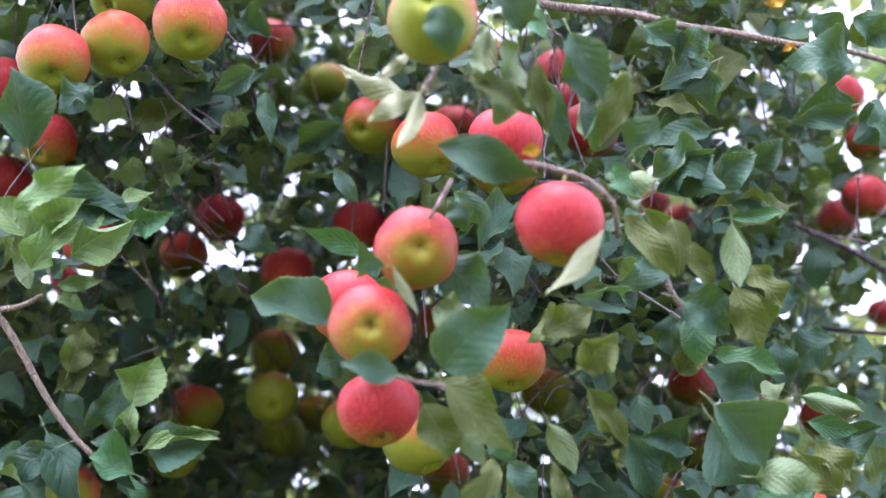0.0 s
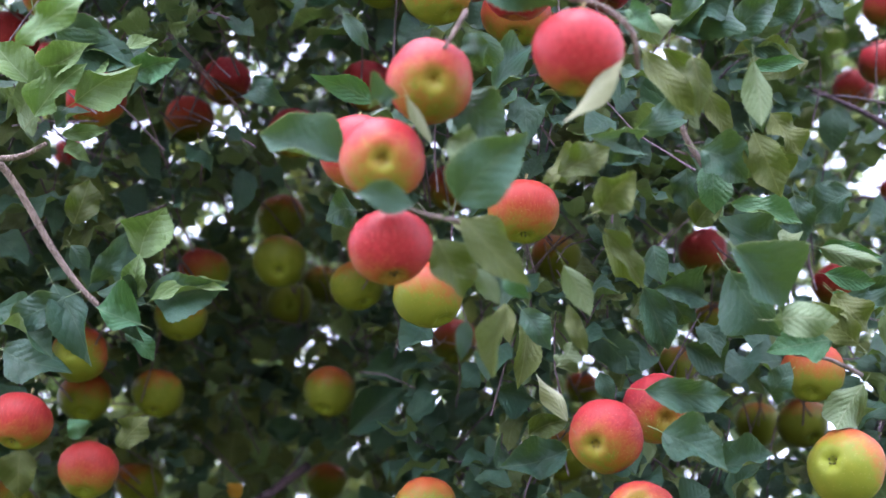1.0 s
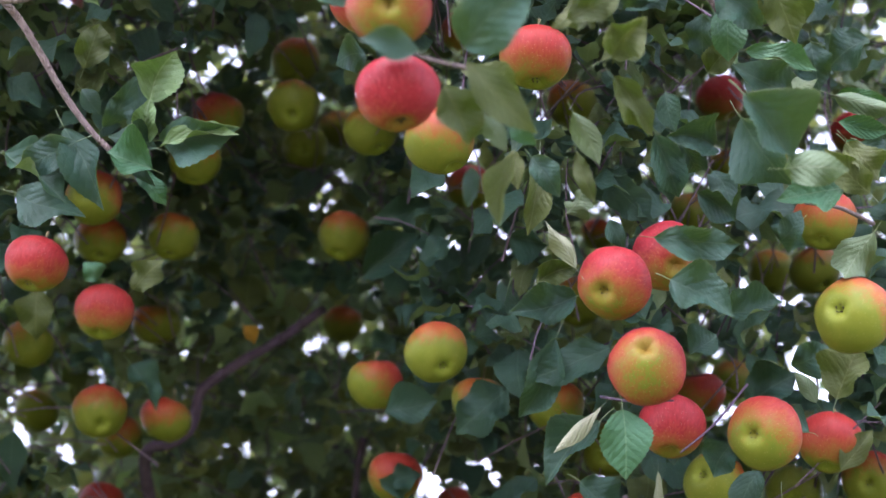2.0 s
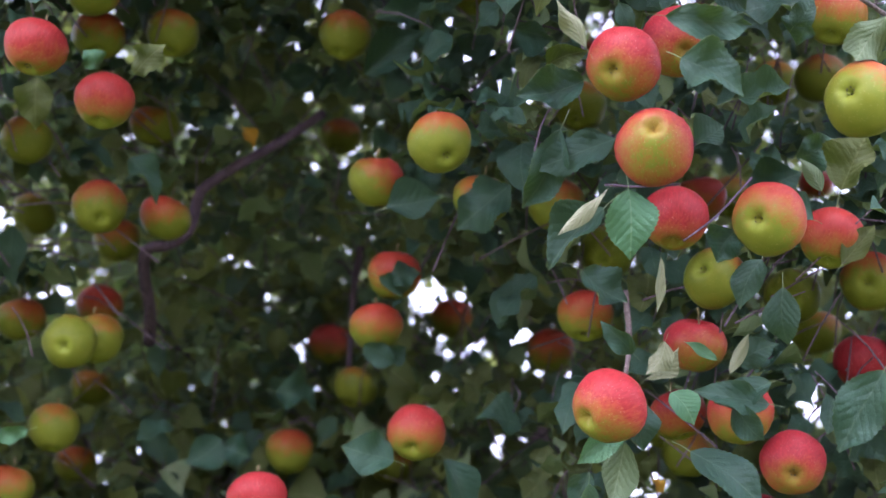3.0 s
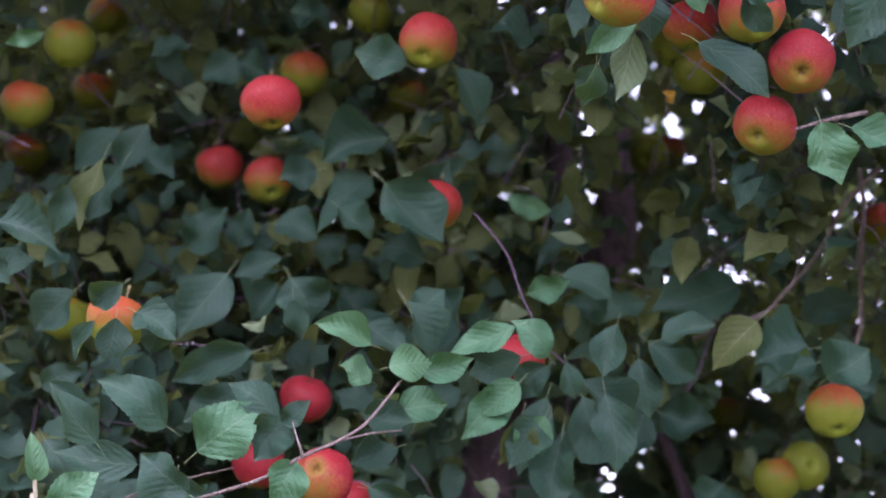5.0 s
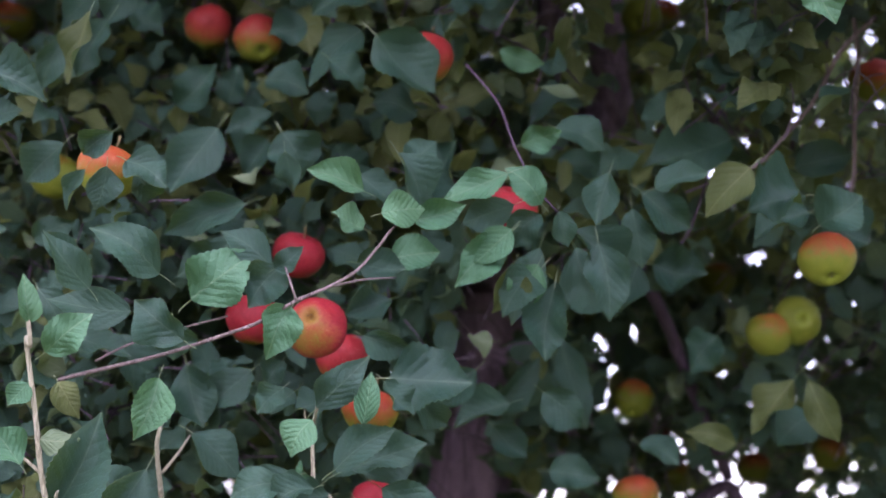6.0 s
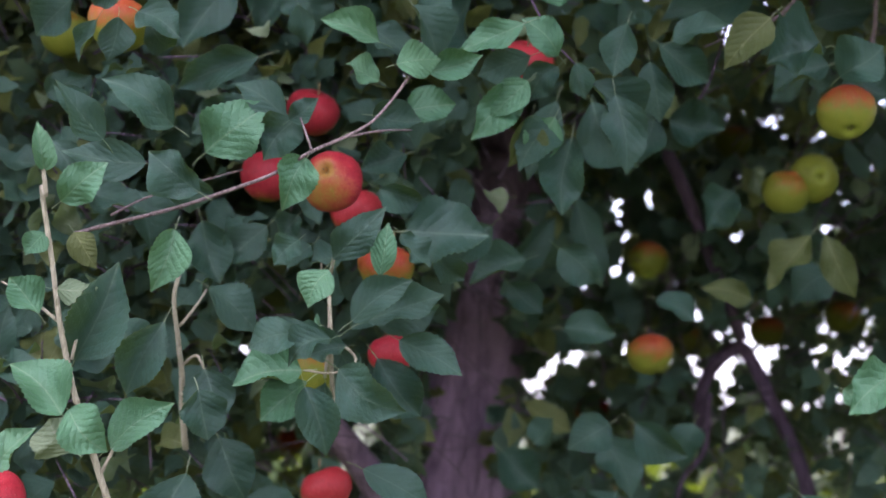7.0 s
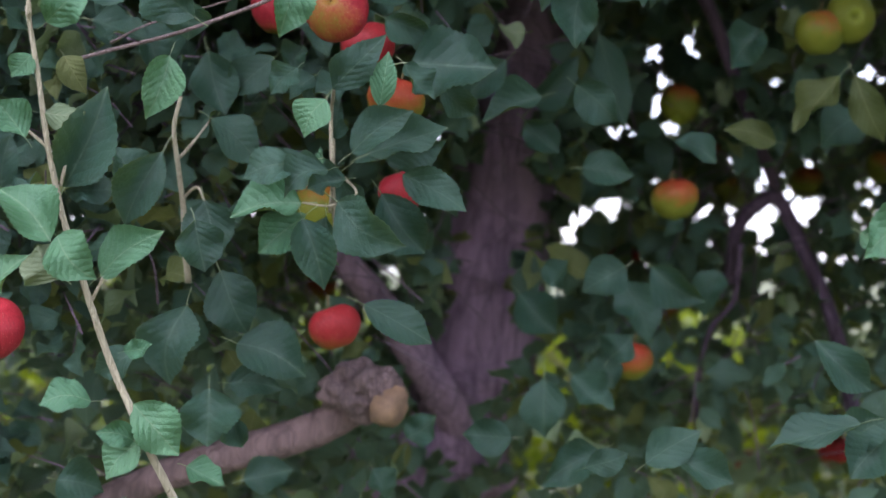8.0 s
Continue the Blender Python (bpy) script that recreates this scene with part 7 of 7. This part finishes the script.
def foliage():
    shapes = {}
    for n in range(12):
        v, uv, f, s = leaf_verts(random.Random(90 + n), 9, 2, False, 0.5, 0.03)
        shapes[n] = (np.array(v), np.array(uv), f, s)
        v, uv, f, s = leaf_verts(random.Random(90 + n), 6, 2, False, 0.5, 0.0, 1)
        shapes[n + 12] = (np.array(v), np.array(uv), f, s)
    verts, uvs, faces, slots, at = [], [], [], [], 0
    twig_v, twig_f = [], []
    for p, grow in CLUSTERS:
        out = Vector((p.x - 0.3, p.y - 3.2, 0))
        out = (out.normalized() if out.length > 0.1 else Vector((0, -1, 0))) * 0.6
        stem = (out + Vector((rng.gauss(0, 0.5), rng.gauss(0, 0.5), rng.gauss(0.25, 0.4)))).normalized()
        reach = rng.uniform(0.05, 0.12)
        sag = Vector((rng.gauss(0, 0.012), rng.gauss(0, 0.012), -0.012))
        v, f = tube([p - stem * reach + sag, p - stem * reach * 0.55 + sag * 0.2, p - stem * 0.02, p], (0.0016, 0.0014, 0.0012, 0.0009), 3, 0, 0, False)
        if p.y < 3.4:
            twig_f += [tuple(i + len(twig_v) for i in q) for q in f]
            twig_v += v
        for n in range(rng.randint(4, 7)):
            spin = n * 2.4 + rng.uniform(-0.5, 0.5)
            ring = stem.orthogonal().normalized()
            ring = Matrix.Rotation(spin, 3, stem) @ ring
            d = (ring + stem * rng.uniform(0.0, 0.8) + Vector((0, 0, -rng.uniform(0.1, 0.8)))).normalized()
            size = grow * rng.uniform(0.046, 0.076)
            base = p + d * size * 0.3 + stem * rng.uniform(-0.05, 0.02)
            middle = base + d * size * 0.5
            if open_at(middle, 0.0135) or (p.y < 3.2 and hides(middle, size * 0.36)):
                continue
            face = Vector((rng.gauss(0, 0.5), rng.gauss(-0.35, 0.45), 0.75)) + out * 0.9
            m = np.array(leaf_pose(base, base + d * size, size * rng.uniform(0.46, 0.70), face))
            near = p.y < 2.15 and abs(p.x) < 0.36 * p.y + 0.1
            v, uv, f, s = shapes[rng.randrange(12) + (0 if near else 12)]
            verts.append(v @ m[:3, :3].T + m[:3, 3])
            uvs.append(uv)
            pick = 2 * (0 if rng.random() > (0.12 if p.y < 1.9 or p.z < 1.75 else 0.5) else 1)
            faces += [tuple(i + at for i in q) for q in f]
            if not near and rng.random() < (0.18 if p.z > 2.1 else 0.05):
                pick = 1
            slots += [i + pick if i == 0 else 1 for i in s]
            at += len(v)
    me = mesh_of("foliage", np.concatenate(verts).tolist(), faces, [TOP, UNDER, OLD], slots, np.concatenate(uvs))
    ob = part("foliage", me, TREE, "crowded dark green leaves deeper in the crown", "stuff")
    ob.matrix_parent_inverse = TREE_INV
    tw = part("fine_twig", mesh_of("fine_twig", twig_v, twig_f, [SPUR]), TREE, "thin dark fruiting spurs", "stuff")
    tw.matrix_parent_inverse = TREE_INV


foliage()


def inner_twigs():
    """Thin bare twigs that hang and fork in the shade of the crown."""
    r = random.Random(23)
    verts, faces = [], []
    for n in range(420):
        up, side = r.uniform(0, 52), r.uniform(-19, 19)
        p = spot(up, side, outer(up, side) + r.uniform(0.25, 1.5))
        d = Vector((r.gauss(0, 0.45), r.gauss(0, 0.4), r.gauss(-0.55, 0.6))).normalized()
        reach, thick = r.uniform(0.12, 0.42), r.uniform(0.0014, 0.0036)
        line = [p]
        for k in range(6):
            d = (d + Vector((r.gauss(0, 0.22), r.gauss(0, 0.22), r.gauss(0, 0.22)))).normalized()
            line.append(line[-1] + d * reach / 6)
        forks = [(line, thick)]
        for k in (2, 4):
            turn = (d + Vector((r.gauss(0, 0.8), r.gauss(0, 0.8), r.gauss(0, 0.6)))).normalized()
            forks.append(([line[k], line[k] + turn * reach * 0.15, line[k] + turn * reach * 0.3 + Vector((0, 0, r.uniform(-0.02, 0.02)))], thick * 0.6))
        for pts, w in forks:
            if any(hides(q, 0.022) for q in pts):
                continue
            v, f = tube(pts, [w * (1 - 0.5 * i / (len(pts) - 1)) for i in range(len(pts))], 4, 0, 0, False)
            faces += [tuple(i + len(verts) for i in q) for q in f]
            verts += v
    # the darker bark colour stands for the shade these twigs hang in
    ob = part("bare_twig", mesh_of("bare_twig", verts, faces, [SHADED_BARK]), TREE, "thin bare twigs inside the crown, shade put into their bark colour", "stuff")
    ob.matrix_parent_inverse = TREE_INV


inner_twigs()


# ---------------------------------------------------------------- shrubs behind the tree
def shrub(x, y, width, height, count, seed):
    r = random.Random(seed)
    top = new("shrub")
    top.location = (x, y, 0)
    tagged(top, "sunlit yellow-green shrub in the meadow behind the tree", "shrub", "shrubs in the meadow")
    stem_v, stem_f = [], []
    for n in range(7):
        a = r.uniform(0, 6.28)
        e = Vector((math.cos(a) * width * 0.35, math.sin(a) * width * 0.3, height * r.uniform(0.6, 0.95)))
        v, f = tube([(0, 0, -0.05), e * 0.4 + Vector((0, 0, 0.1)), e], (0.02, 0.014, 0.006), 5)
        stem_f += [tuple(i + len(stem_v) for i in q) for q in f]
        stem_v += v
    part("stem_clump", mesh_of("stem_clump", stem_v, stem_f, [TWIG]), top)
    v0, uv0, f0, s0 = leaf_verts(random.Random(seed), 3, 2, False, 0.6, 0.0, 1)
    v0, uv0 = np.array(v0), np.array(uv0)
    verts, uvs, faces, slots, at = [], [], [], [], 0
    for n in range(count):
        a, q = r.uniform(0, 6.28), math.sqrt(r.random())
        p = Vector((math.cos(a) * q * width / 2, math.sin(a) * q * width / 2, 0))
        crown = height * (1 - 0.45 * q ** 2) * (0.8 + 0.4 * noise.noise(Vector((x + p.x * 2, y + p.y * 2, seed))))
        p.z = crown * r.uniform(0.05, 1) ** 0.6
        d = Vector((r.gauss(0, 1), r.gauss(0, 1), r.gauss(-0.2, 0.6))).normalized()
        size = r.uniform(0.06, 0.12)
        m = np.array(leaf_pose(p, p + d * size, size * 0.6, (r.gauss(0, 0.5), r.gauss(0, 0.5), 1)))
        verts.append(v0 @ m[:3, :3].T + m[:3, 3])
        uvs.append(uv0)
        faces += [tuple(i + at for i in g) for g in f0]
        slots += [0] * len(f0)
        at += len(v0)
    part("foliage", mesh_of("foliage", np.concatenate(verts).tolist(), faces, [HEDGE], slots, np.concatenate(uvs)), top, "", "stuff")


for n, (x, y, w, h) in enumerate(((-2.6, 7.6, 2.2, 1.5), (-0.9, 8.2, 2.0, 1.25), (0.6, 7.8, 1.9, 1.3), (1.9, 8.3, 2.2, 1.25), (3.4, 8.0, 2.2, 1.4), (1.2, 10.5, 2.6, 1.3), (4.6, 10.2, 2.8, 1.6), (-2.2, 10.8, 2.8, 1.7))):
    shrub(x, y, w, h, 2400, 300 + n)
